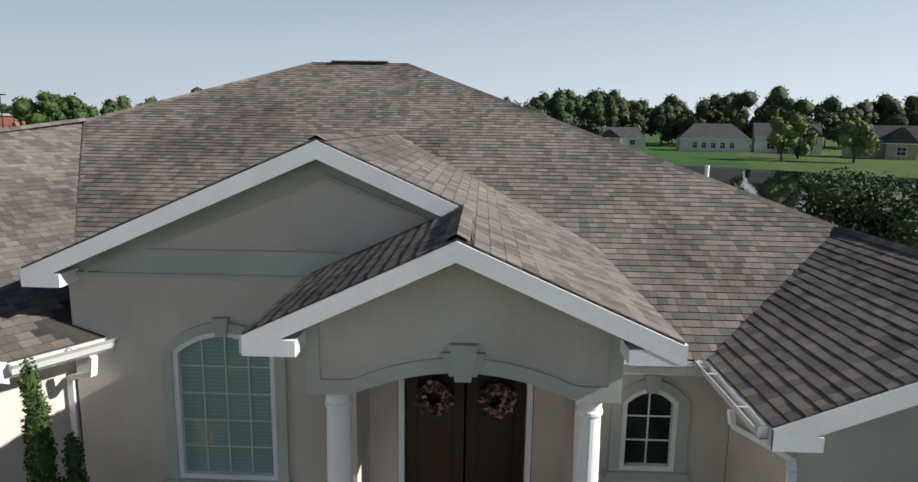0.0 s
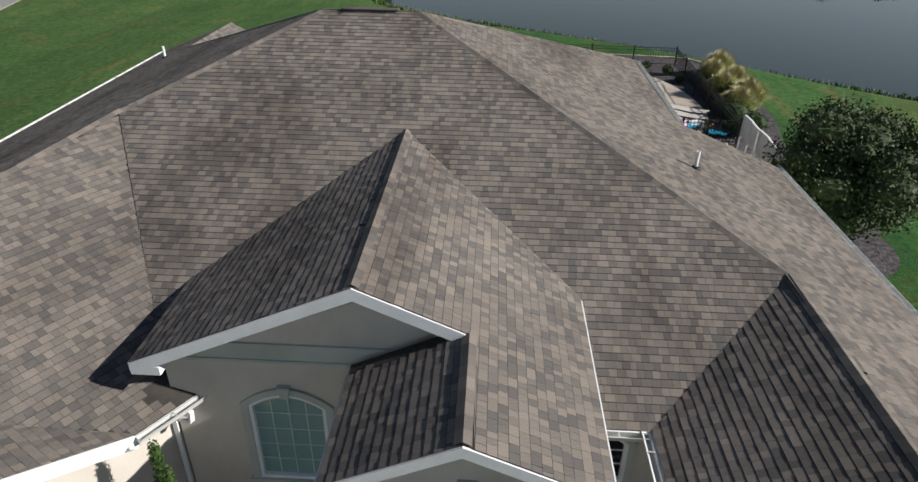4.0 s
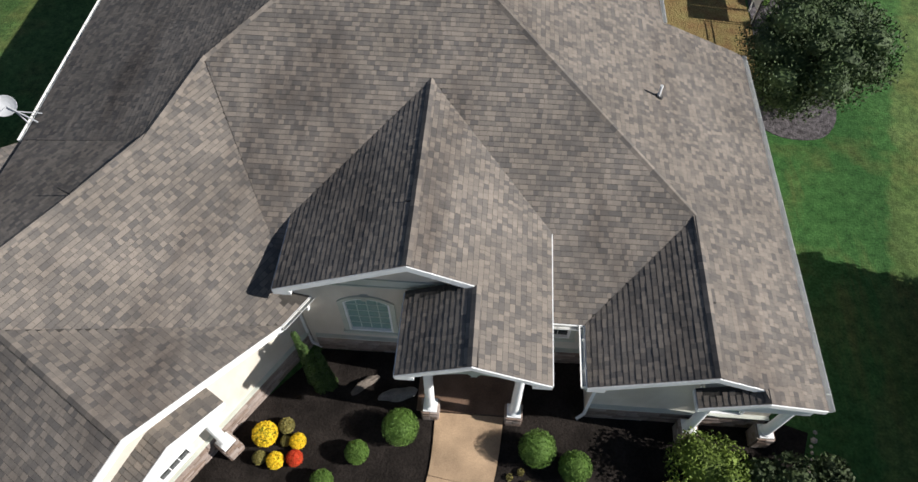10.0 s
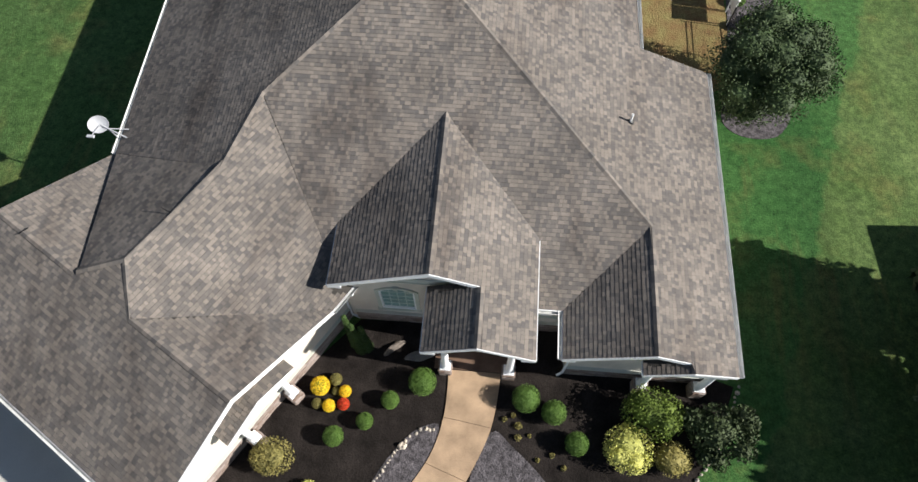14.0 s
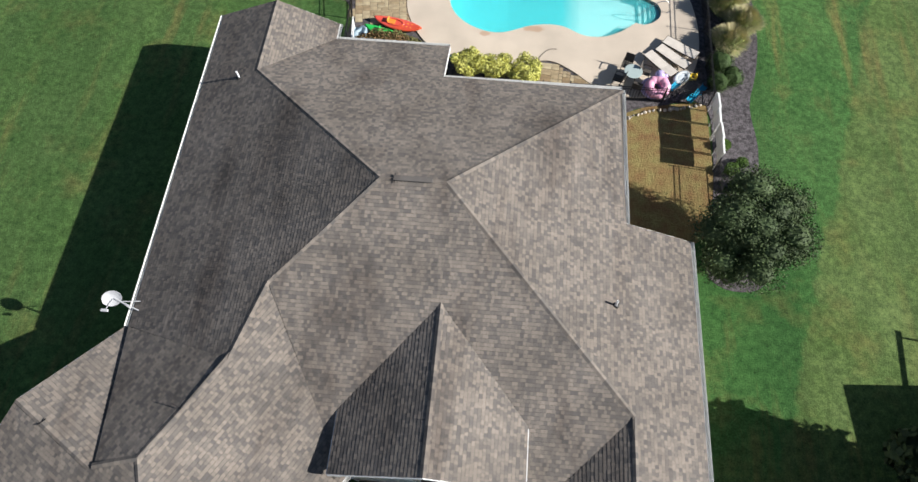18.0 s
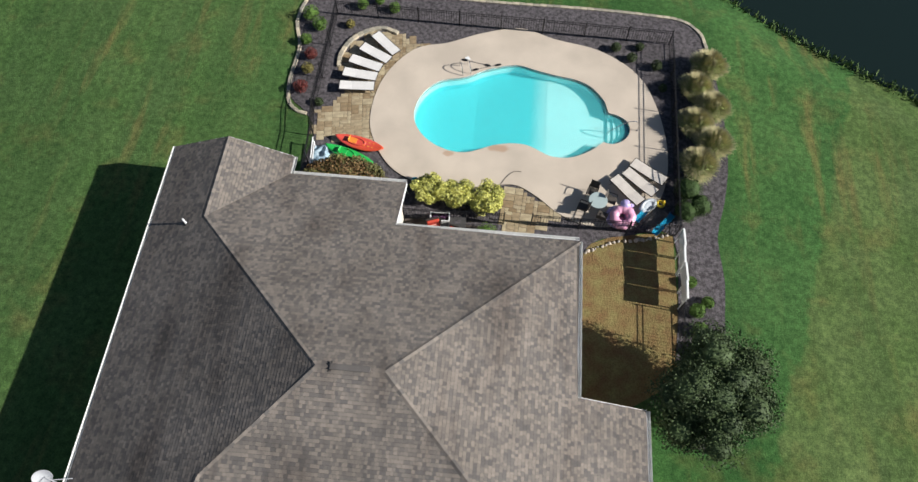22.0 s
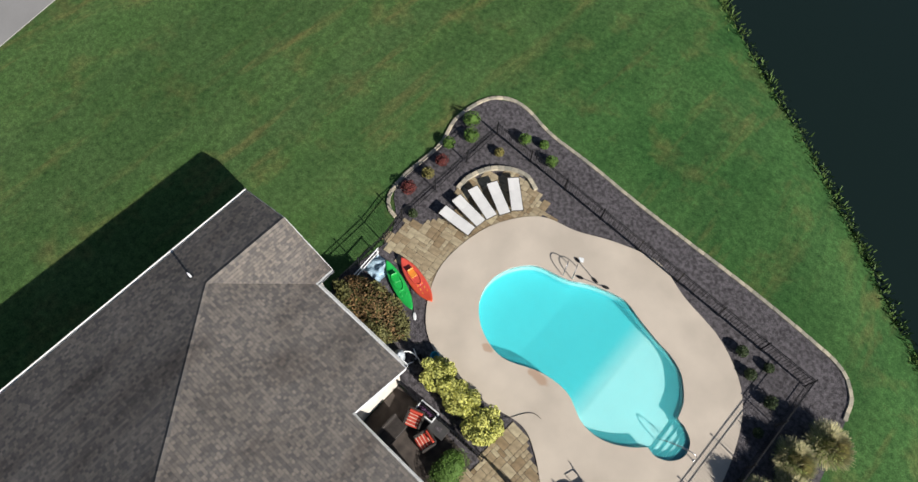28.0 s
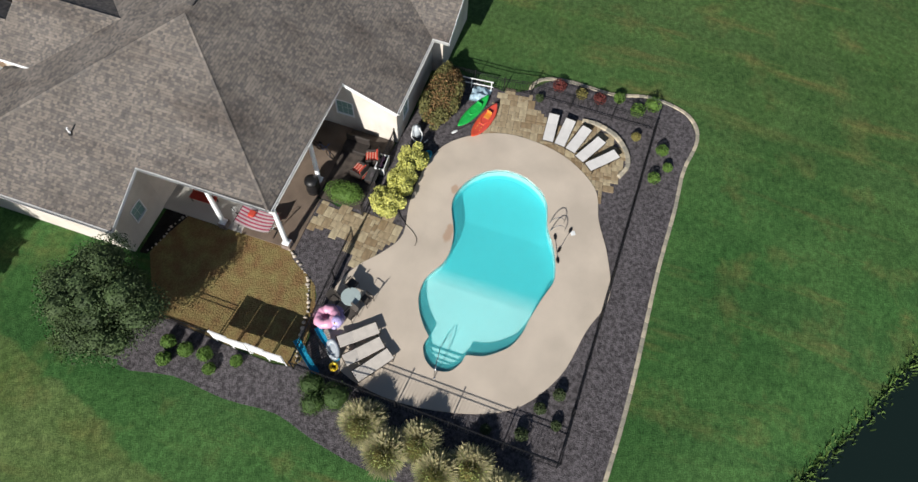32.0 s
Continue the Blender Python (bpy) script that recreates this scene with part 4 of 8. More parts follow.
def frame_band(inner, outer, y0, y1, name, mat, parent, m, label="", open_bottom=False):
    bm = bmesh.new()
    n = len(inner)
    L = [[bm.verts.new((x, y, z)) for x, z in pts] for pts, y in ((inner, y0), (outer, y0), (inner, y1), (outer, y1))]
    for i in range(n):
        j = (i + 1) % n
        if open_bottom and i == 0:
            continue
        bm.faces.new((L[0][i], L[0][j], L[1][j], L[1][i]))
        bm.faces.new((L[2][j], L[2][i], L[3][i], L[3][j]))
        bm.faces.new((L[1][i], L[1][j], L[3][j], L[3][i]))
        bm.faces.new((L[0][j], L[0][i], L[2][i], L[2][j]))
    bmesh.ops.recalc_face_normals(bm, faces=bm.faces)
    bmesh.ops.transform(bm, matrix=m, verts=bm.verts)
    return part(name, bm, mat, parent, label)


def window(m, w, zb, zs, rise, cols, rows, pane_mat, surround=0.0, keystone=False, label="white framed window"):
    """A window in the wall plane of m (x along the wall, -y outwards)."""
    inner = arch_outline(w - 0.12, zb + 0.06, zs, rise)
    outer = arch_outline(w, zb, zs + 0.02, rise + 0.045)
    win = frame_band(inner, outer, -0.03, 0.10, "window", WHITE, house, m, label)
    bm = bmesh.new()
    bm.faces.new([bm.verts.new((x, 0.05, z)) for x, z in inner])
    bmesh.ops.transform(bm, matrix=m, verts=bm.verts)
    part("pane", bm, pane_mat, win, "window glass")
    top = lambda x: zs + rise * (1 - (2 * x / (w - 0.12)) ** 2)
    for i in range(1, cols):
        x = -w / 2 + 0.06 + (w - 0.12) * i / cols
        bm = bmesh.new()
        box(bm, x - 0.008, x + 0.008, 0.03, 0.048, zb + 0.06, top(x))
        bmesh.ops.transform(bm, matrix=m, verts=bm.verts)
        part("muntin", bm, MUNTIN if pane_mat is WINDOW else WHITE, win)
    for j in range(1, rows):
        z = zb + 0.06 + (zs + rise * 0.5 - zb) * j / rows
        hw = w / 2 - 0.06
        bm = bmesh.new()
        box(bm, -hw, hw, 0.031, 0.047, z - 0.008, z + 0.008)
        bmesh.ops.transform(bm, matrix=m, verts=bm.verts)
        part("muntin", bm, MUNTIN if pane_mat is WINDOW else WHITE, win)
    if rise > 0.1:
        for s_ in (-1, 1):
            bm = bmesh.new()
            zt = zs + rise + 0.065
            pts = [(s_ * (w / 2 + 0.001), zt), (s_ * (w / 2 + 0.001), zs)] + [(s_ * w / 2 * (1 - i / 8), zs + 0.02 + (rise + 0.04) * (1 - (1 - i / 8) ** 2)) for i in range(9)]
            f0 = [bm.verts.new((x, 0.002, z)) for x, z in pts]
            f1 = [bm.verts.new((x, 0.19, z)) for x, z in pts]
            bm.faces.new(f0)
            bm.faces.new(list(reversed(f1)))
            for i in range(len(pts)):
                bm.faces.new((f0[i], f1[i], f1[(i + 1) % len(pts)], f0[(i + 1) % len(pts)]))
            bmesh.ops.recalc_face_normals(bm, faces=bm.faces)
            bmesh.ops.transform(bm, matrix=m, verts=bm.verts)
            part("spandrel", bm, STUCCO, win)
    if surround:
        big = arch_outline(w + 2 * surround, zb - 0.02, zs + 0.05, rise + surround)
        frame_band(outer, big, -0.05, 0.0, "window_surround", STUCCO_TRIM, win, m, "raised stucco surround", True)
        bm = bmesh.new()
        box(bm, -w / 2 - surround - 0.04, w / 2 + surround + 0.04, -0.09, 0.0, zb - 0.10, zb)
        bmesh.ops.transform(bm, matrix=m, verts=bm.verts)
        part("sill", bm, STUCCO_TRIM, win)
    if keystone:
        bm = bmesh.new()
        zt = zs + rise
        V = [bm.verts.new((x, y, z)) for y in (-0.09, 0.0) for x, z in ((-0.06, zt + 0.02), (0.06, zt + 0.02), (0.10, zt + 0.24), (-0.10, zt + 0.24))]
        for f in ((0, 1, 2, 3), (7, 6, 5, 4), (0, 4, 5, 1), (1, 5, 6, 2), (2, 6, 7, 3), (3, 7, 4, 0)):
            bm.faces.new([V[i] for i in f])
        bmesh.ops.recalc_face_normals(bm, faces=bm.faces)
        bmesh.ops.transform(bm, matrix=m, verts=bm.verts)
        part("keystone", bm, STUCCO_TRIM, win)
    return win


def facing(x, y, nx, ny):
    """Pose of a wall frame at x, y whose outside is nx, ny."""
    return pose(x, y, 0, 0, 0, math.degrees(math.atan2(nx, -ny)))


window(facing(-2.32, WY, 0, -1), 1.24, 1.33, 2.95, 0.22, 4, 5, WINDOW, 0.13, True, "tall white arched window with a closed pale green blind")
window(facing(2.79, 8.15, 0, -1), 0.66, 1.60, 2.46, 0.14, 2, 3, WINDOW_DARK, 0.13, True, "small white arched window with dark blind slats")
window(facing(7.2, 6.58, 0, -1), 1.16, 0.87, 2.15, 0.08, 2, 3, WINDOW, 0.0, False, "white window between two porch columns")
window(facing(*(Vector(g0) + GU * 3.95), *(-GV)), 0.98, 0.97, 2.2, 0.1, 3, 3, WINDOW_DARK, 0.0, False, "small dark window in the sunlit gable")
window(facing(7.0, 17.9, 0, 1), 0.86, 1.17, 2.16, 0.04, 2, 2, WINDOW, 0.0, False, "white double-hung window")
window(facing(-2.45, 24.9, 1, 0), 1.06, 1.17, 2.26, 0.04, 3, 2, WINDOW, 0.0, False, "white double-hung window")
window(facing(-3.75, 27.95, 0, 1), 0.86, 0.97, 2.16, 0.04, 2, 2, WINDOW, 0.0, False, "white double-hung window")

# double front door with two wreaths
DOORWOOD = material("dark stained door wood", (0.018, 0.010, 0.008), 0.35, 3, 0.3, 40, 0.1, stretch=(1, 1, 0.2))
door_m = facing(0.585, 8.12, 0, -1)
bm = bmesh.new()
for s in (-1, 1):
    box(bm, s * 0.77 - 0.035, s * 0.77 + 0.035, -0.04, 0.15, 0.1, 3.1)
box(bm, -0.805, 0.805, -0.04, 0.15, 3.03, 3.1)
bmesh.ops.transform(bm, matrix=door_m, verts=bm.verts)
front_door = part("door_frame", bm, WHITE, house, "white frame of the double front door")
for s in (-1, 1):
    bm = bmesh.new()
    x0, x1 = (0.01, 0.73) if s > 0 else (-0.73, -0.01)
    box(bm, x0, x1, 0.08, 0.13, 0.12, 3.02, bevel=0.006)
    for z0, z1 in ((0.3, 0.95), (1.15, 2.75)):
        box(bm, x0 + 0.14, x1 - 0.14, 0.065, 0.085, z0, z1, bevel=0.008)
    bmesh.ops.transform(bm, matrix=door_m, verts=bm.verts)
    leaf_ = part("door", bm, DOORWOOD, front_door, "closed dark wooden door leaf")
    bm = bmesh.new()
    bar(bm, (s * 0.09, 0.05, 0.95), (s * 0.09, 0.05, 1.25), 0.012, seg=8)
    bmesh.ops.transform(bm, matrix=door_m, verts=bm.verts)
    part("handle", bm, BLACK, front_door)
WREATH = leaf("dried pink flowers", (0.58, 0.34, 0.30))
WREATH_G = leaf("wreath greens", (0.07, 0.06, 0.03))
rw = np.random.default_rng(5)
for s in (-0.38, 0.38):
    w = thing("wreath", (0.585 + s, 8.13, 2.47), "round wreath of dusty pink dried flowers", "wreath", "wreaths on the front doors")
    for k, (mat, cnt, sz) in enumerate(((WREATH_G, 160, 0.05), (WREATH, 150, 0.045))):
        V, Fc = [], []
        for i in range(cnt):
            a, r = rw.uniform(0, 6.283), 0.155 + rw.normal(0, 0.028)
            c = np.array((r * math.cos(a), -0.03 - rw.uniform(0, 0.05), r * math.sin(a)))
            e1, e2 = rw.normal(size=3), rw.normal(size=3)
            e1 /= np.linalg.norm(e1)
            e2 -= e1 * e1.dot(e2)
            e2 /= np.linalg.norm(e2)
            b = len(V)
            V += [tuple(c + (e1 * p + e2 * q) * sz * 0.6) for p, q in ((-1, -1), (1, -1), (1, 1), (-1, 1))]
            Fc.append((b, b + 1, b + 2, b + 3))
        raw("flowers" if k else "greens", V, Fc, mat, w)

# porch front: arched stucco face on two round columns
PX0, PX1, PYF = -0.77, 1.97, 6.12
bm = bmesh.new()
N = 20
xs = [PX0 + (PX1 - PX0) * i / N for i in range(N + 1)]


def porch_low(x):
    q = (x - 0.6) / 0.98
    return 3.36 if abs(q) > 1 else 3.36 + 0.23 * (1 - q * q)


def porch_high(x): return min(plane_pl(x, 0) if x < 0.5 else plane_gr(x, 0), 9) - 0.12


lo0, hi0, lo1, hi1 = [[bm.verts.new((x, y, fz(x))) for x in xs] for y, fz in ((PYF, porch_low), (PYF, porch_high), (PYF + 0.25, porch_low), (PYF + 0.25, porch_high))]
for i in range(N):
    bm.faces.new((lo0[i], lo0[i + 1], hi0[i + 1], hi0[i]))
    bm.faces.new((lo1[i + 1], lo1[i], hi1[i], hi1[i + 1]))
    bm.faces.new((lo0[i + 1], lo0[i], lo1[i], lo1[i + 1]))
    bm.faces.new((hi0[i], hi0[i + 1], hi1[i + 1], hi1[i]))
bm.faces.new((lo0[0], hi0[0], hi1[0], lo1[0]))
bm.faces.new((lo0[N], lo1[N], hi1[N], hi0[N]))
bmesh.ops.recalc_face_normals(bm, faces=bm.faces)
part("wall", bm, STUCCO, house, "arched stucco porch gable")
# raised band along the arch and the sides
bm = bmesh.new()
for i in range(N):
    for (xa, xb) in ((xs[i], xs[i + 1]),):
        za, zb_ = porch_low(xa), porch_low(xb)
        V = [bm.verts.new(c) for c in ((xa, PYF - 0.03, za - 0.004), (xb, PYF - 0.03, zb_ - 0.004), (xb, PYF - 0.03, zb_ + 0.13), (xa, PYF - 0.03, za + 0.13), (xa, PYF + 0.0, za - 0.004), (xb, PYF, zb_ - 0.004), (xb, PYF, zb_ + 0.13), (xa, PYF, za + 0.13))]
        for f in ((0, 1, 2, 3), (4, 0, 3, 7), (1, 5, 6, 2), (3, 2, 6, 7), (0, 4, 5, 1)):
            bm.faces.new([V[k] for k in f])
bmesh.ops.remove_doubles(bm, verts=bm.verts, dist=1e-5)
part("arch_band", bm, STUCCO_TRIM, house, "raised stucco band round the arch")
for xa, xb in ((PX0, PX0 + 0.12), (PX1 - 0.12, PX1)):
    bm = bmesh.new()
    box(bm, xa, xb, PYF - 0.028, PYF, 3.46, porch_high(xa if xa < 0 else xb) - 0.02)
    part("corner_band", bm, STUCCO_TRIM, house)
for w0, w1, zz0, zz1, yy in ((0.07, 0.125, 3.52, 3.85, 0.07), (0.12, 0.19, 3.56, 3.77, 0.045)):
    bm = bmesh.new()
    V = [bm.verts.new((0.6 + x, y, z)) for y in (PYF - yy, PYF) for x, z in ((-w0, zz0), (w0, zz0), (w1, zz1), (-w1, zz1))]
    for f in ((0, 1, 2, 3), (0, 4, 5, 1), (1, 5, 6, 2), (2, 6, 7, 3), (3, 7, 4, 0)):
        bm.faces.new([V[i] for i in f])
    bmesh.ops.recalc_face_normals(bm, faces=bm.faces)
    part("keystone", bm, STUCCO_TRIM, house)
for ya, xw in ((PX0, 0), (PX1 - 0.2, 0)):
    bm = bmesh.new()
    box(bm, ya, ya + 0.2, PYF + 0.25, 8.1, 3.36, 3.75)
    part("porch_beam", bm, STUCCO, house, "stucco beam of the porch")
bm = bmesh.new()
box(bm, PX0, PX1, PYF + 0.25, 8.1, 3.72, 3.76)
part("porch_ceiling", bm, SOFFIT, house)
for xa in (-0.6, 1.8):
    bm = bmesh.new()
    box(bm, xa - 0.03, xa + 0.03, 7.3, 8.1, 0, 3.72)
    part("wall", bm, STUCCO, house, "side wall of the entry recess")

STONE_RUNS = []
COL_PROF = [(0.17, 0.0), (0.17, 0.06), (0.135, 0.09), (0.145, 0.13), (0.125, 0.17), (0.125, 1.2), (0.113, 2.2), (0.108, 2.50), (0.125, 2.52), (0.125, 2.55), (0.112, 2.57), (0.115, 2.63), (0.15, 2.67), (0.15, 2.72)]


def column(x, y, z0, z1, parent=None, base=0.42, rz=0):
    """A white round column on a stone pedestal."""
    c = thing("column", (x, y, 0), "white round column on a stacked stone pedestal", "column", "white round columns", rz)
    bm = bmesh.new()
    k = (z1 - z0) / 2.72
    lathe(bm, [(r, z0 + z * k if 0.2 < z < 2.4 else (z0 + z if z <= 0.2 else z1 - (2.72 - z))) for r, z in COL_PROF], 24)
    part("shaft", bm, WHITE, c, smooth=False)
    bm = bmesh.new()
    box(bm, -base / 2 + 0.02, base / 2 - 0.02, -base / 2 + 0.02, base / 2 - 0.02, z0 - 0.05, z0 + 0.002, bevel=0.008)
    part("plinth", bm, WHITE, c)
    bm = bmesh.new()
    box(bm, -base / 2 + 0.03, base / 2 - 0.03, -base / 2 + 0.03, base / 2 - 0.03, 0, z0 - 0.05)
    ped = part("pedestal", bm, STONE_JOIN, c)
    STONE_RUNS.append((ped, [(-base / 2, -base / 2), (base / 2, -base / 2), (base / 2, base / 2), (-base / 2, base / 2), (-base / 2, -base / 2)], 0.0, z0 - 0.06, c))
    return c


column(-0.54, 6.33, 0.62, 3.36)
column(1.74, 6.33, 0.62, 3.36)
column(6.4, 6.2, 0.75, 2.62)
column(8.42, 6.22, 0.75, 2.62)
for u_ in (-0.55, 1.35):
    cx, cy = uv(u_, -0.02)
    column(cx, cy, 0.75, 2.62, rz=math.degrees(math.atan2(GU.y, GU.x)))
for x, y in ((1.55, 24.95), (5.6, 21.4), (5.6, 24.95)):
    column(x, y, 0.45, 3.85)
bm = bmesh.new()
box(bm, -2.2, 5.85, 24.78, 25.05, 3.72, 3.95)
box(bm, 5.5, 5.75, 18.0, 24.78, 3.74, 3.97)
part("porch_beam", bm, WHITE, house, "white beam of the back porch")


# small pent gables over the column pairs
def pent(m, half, z0, z1, deep):
    """A shallow shingled gable hood; m: x along the wall, -y outwards."""
    for s in (-1, 1):
        bm = bmesh.new()
        P = [(0, 0.02, z1), (0, -deep, z1), (s * half, -deep, z0), (s * half, 0.02, z0)]
        top = [bm.verts.new(p) for p in P]
        low = [bm.verts.new((a, b, c - 0.07)) for a, b, c in P]
        bm.faces.new(top)
        bm.faces.new(list(reversed(low)))
        for i in range(4):
            bm.faces.new((top[i], low[i], low[(i + 1) % 4], top[(i + 1) % 4]))
        bmesh.ops.recalc_face_normals(bm, faces=bm.faces)
        bmesh.ops.transform(bm, matrix=m, verts=bm.verts)
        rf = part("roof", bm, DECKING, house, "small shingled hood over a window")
        V, Fc = [], []
        L = math.hypot(half, z1 - z0)
        rows = int(L / EXPO)
        nrm = Vector((s * (z1 - z0), 0, half)).normalized()
        for r in range(rows):
            y = 0.02
            t0, t1 = (r + 1.0) / rows, (r - 0.05) / rows
            while y > -deep:
                w = rng.choice((0.15, 0.2, 0.26))
                ye = max(-deep - 0.01, y - w)
                q = [Vector((s * half * t, yy, z1 + (z0 - z1) * t)) + nrm * k for t, yy, k in ((t0, y - 0.003, 0.02), (t0, ye + 0.003, 0.02), (t1, ye + 0.003, 0.004), (t1, y - 0.003, 0.004))]
                q += [q[0] - nrm * 0.02, q[1] - nrm * 0.02]
                b = len(V)
                V += [tuple(m @ p) for p in q]
                Fc += [(b, b + 1, b + 2, b + 3), (b + 1, b, b + 4, b + 5)]
                y = ye
        tagged(raw("shingles", V, Fc, SHINGLE, rf), kind="stuff")
        bm = bmesh.new()
        q = [(0, -deep - 0.025, z1 - 0.02), (s * half, -deep - 0.025, z0 - 0.02), (s * half, -deep - 0.025, z0 - 0.17), (0, -deep - 0.025, z1 - 0.17)]
        a = [bm.verts.new(p) for p in q]
        b2 = [bm.verts.new((p[0], -deep, p[2])) for p in q]
        bm.faces.new(a)
        bm.faces.new(list(reversed(b2)))
        for i in range(4):
            bm.faces.new((a[i], b2[i], b2[(i + 1) % 4], a[(i + 1) % 4]))
        bmesh.ops.recalc_face_normals(bm, faces=bm.faces)
        bmesh.ops.transform(bm, matrix=m, verts=bm.verts)
        part("fascia", bm, WHITE, house)
    bm = bmesh.new()
    box(bm, -half + 0.05, half - 0.05, -deep + 0.02, 0.0, z0 - 0.3, z0 - 0.06)
    bmesh.ops.transform(bm, matrix=m, verts=bm.verts)
    part("entablature", bm, WHITE, house, "white beam over the columns")


cx, cy = uv(0.4, 0.35)
pent(facing(cx, cy, *(-GV)), 1.5, 2.9, 3.42, 0.62)

# gable trim on the centre wall
bm = bmesh.new()
box(bm, -3.72, 0.4, WY - 0.035, WY, 3.93, 4.22)
box(bm, -4.05, 0.4, WY - 0.06, WY, 3.88, 3.93)
part("belt_course", bm, STUCCO_TRIM, house, "raised stucco belt course")
for xa, za, xb, zb_ in ((-3.9, 4.09, -1.06, 5.25), (-1.06, 5.25, 0.3, 4.69)):
    bm = bmesh.new()
    for q0, q1, out in ((-0.12, 0.06, 0.035), (-0.17, -0.12, 0.06)):
        f0 = [bm.verts.new((x, WY - out, z)) for x, z in ((xa, za + q0), (xb, zb_ + q0), (xb, zb_ + q1), (xa, za + q1))]
        f1 = [bm.verts.new((v.co.x, WY, v.co.z)) for v in f0]
        bm.faces.new(f0)
        for i in range(4):
            bm.faces.new((f0[i], f0[(i + 1) % 4], f1[(i + 1) % 4], f1[i]))
    bmesh.ops.recalc_face_normals(bm, faces=bm.faces)
    part("gable_band", bm, STUCCO_TRIM, house)

# downspouts
gA = uv(4.95, -0.2)
downspout([(*gA, 2.95), (*uv(4.95, -0.15), 2.72), (*uv(4.9, 0.28), 2.6), (*uv(4.9, 0.28), 0.25), (*uv(5.0, 0.0), 0.12)])
downspout([(3.2, 6.8, 3.0), (3.22, 6.8, 2.86), (3.69, 6.55, 2.66), (3.69, 6.5, 2.55), (3.69, 6.5, 0.25), (3.5, 6.4, 0.12)])

# roof fittings
def vent(x, y, fn):
    v = thing("vent_pipe", (x, y, fn(x, y)), "white plastic vent pipe with a dark flashing on the roof", "vent pipe", "vent pipes")
    bm = bmesh.new()
    lathe(bm, [(0.045, -0.05), (0.045, 0.42), (0.036, 0.42), (0.036, 0.1)], 12)
    part("pipe", bm, WHITE, v)
    bm = bmesh.new()
    lathe(bm, [(0.14, -0.03), (0.10, 0.045), (0.06, 0.07), (0.06, 0.02)], 12)
    part("flashing", bm, BLACK, v)


vent(5.42, 14.6, plane_r)
vent(-11.5, 24.5, plane_l)
bm = bmesh.new()
box(bm, XL + 0.5, XR - 0.5, YR - 0.11, YR + 0.11, ZR + 0.03, ZR + 0.075, bevel=0.015)
part("ridge_vent", bm, SHINGLE_PIECE, ROOFS["front"])
dish = thing("satellite_dish", (-13.45, 13.3, 3.2), "grey satellite dish on a bracket at the eave", "satellite dish")
GREYD = material("grey painted metal", (0.45, 0.46, 0.48), 0.4, 3, 0.08, 30, 0.02)
bm = bmesh.new()
lathe(bm, [(0.02, 0.0), (0.15, 0.015), (0.28, 0.055), (0.37, 0.10), (0.375, 0.095), (0.28, 0.04), (0.02, -0.01)], 24, pose(-0.6, 0.25, 0.5, 42, 0, 25) @ Matrix.Diagonal((1, 0.85, 1, 1)))
part("reflector", bm, GREYD, dish)
bm = bmesh.new()
bar(bm, (0.45, -0.1, 0.25), (-0.5, 0.22, 0.5), 0.025, seg=8)
bar(bm, (0.4, 0.3, 0.22), (-0.3, 0.15, 0.4), 0.018, seg=8)
bar(bm, (0.05, 0.0, 0.0), (-0.3, 0.15, 0.42), 0.02, seg=8)
part("mast", bm, GREYD, dish)
bm = bmesh.new()
bar(bm, (-0.55, 0.2, 0.5), (-0.75, -0.25, 0.45), 0.015, seg=6)
box(bm, -0.9, -0.62, -0.33, -0.22, 0.42, 0.50, bevel=0.01)
part("feed_arm", bm, GREYD, dish)

# stacked ledge stone along the foot of the walls: bed behind, stones proud
def stone_run(a, b, z0, z1, out):
    bm = bmesh.new()
    ax, ay = a
    bx, by = b
    o = Vector(out) * 0.04
    prism(bm, [(ax, ay), (bx, by), (bx + o.x, by + o.y), (ax + o.x, ay + o.y)], z0, z1)
    base = part("stone_skirt", bm, STONE_JOIN, house, "stacked brown ledge stone skirt")
    STONE_RUNS.append((base, [(ax + o.x, ay + o.y), (bx + o.x, by + o.y)], z0, z1, None))
    bm = bmesh.new()
    o2 = Vector(out) * 0.11
    prism(bm, [(ax, ay), (bx, by), (bx + o2.x, by + o2.y), (ax + o2.x, ay + o2.y)], z1, z1 + 0.05)
    part("ledge", bm, STUCCO_TRIM, house)


SK = 0.85
stone_run((-4.0, WY), (-0.75, WY), 0, SK, (0, -1))
stone_run((2.0, 8.15), (3.75, 8.15), 0, SK, (0, -1))
stone_run((3.75, 6.58), (8.5, 6.58), 0, SK, (0, -1))
stone_run(g0, g1, 0, SK, tuple(-GV))

# ---- plants ----
prng = np.random.default_rng(21)


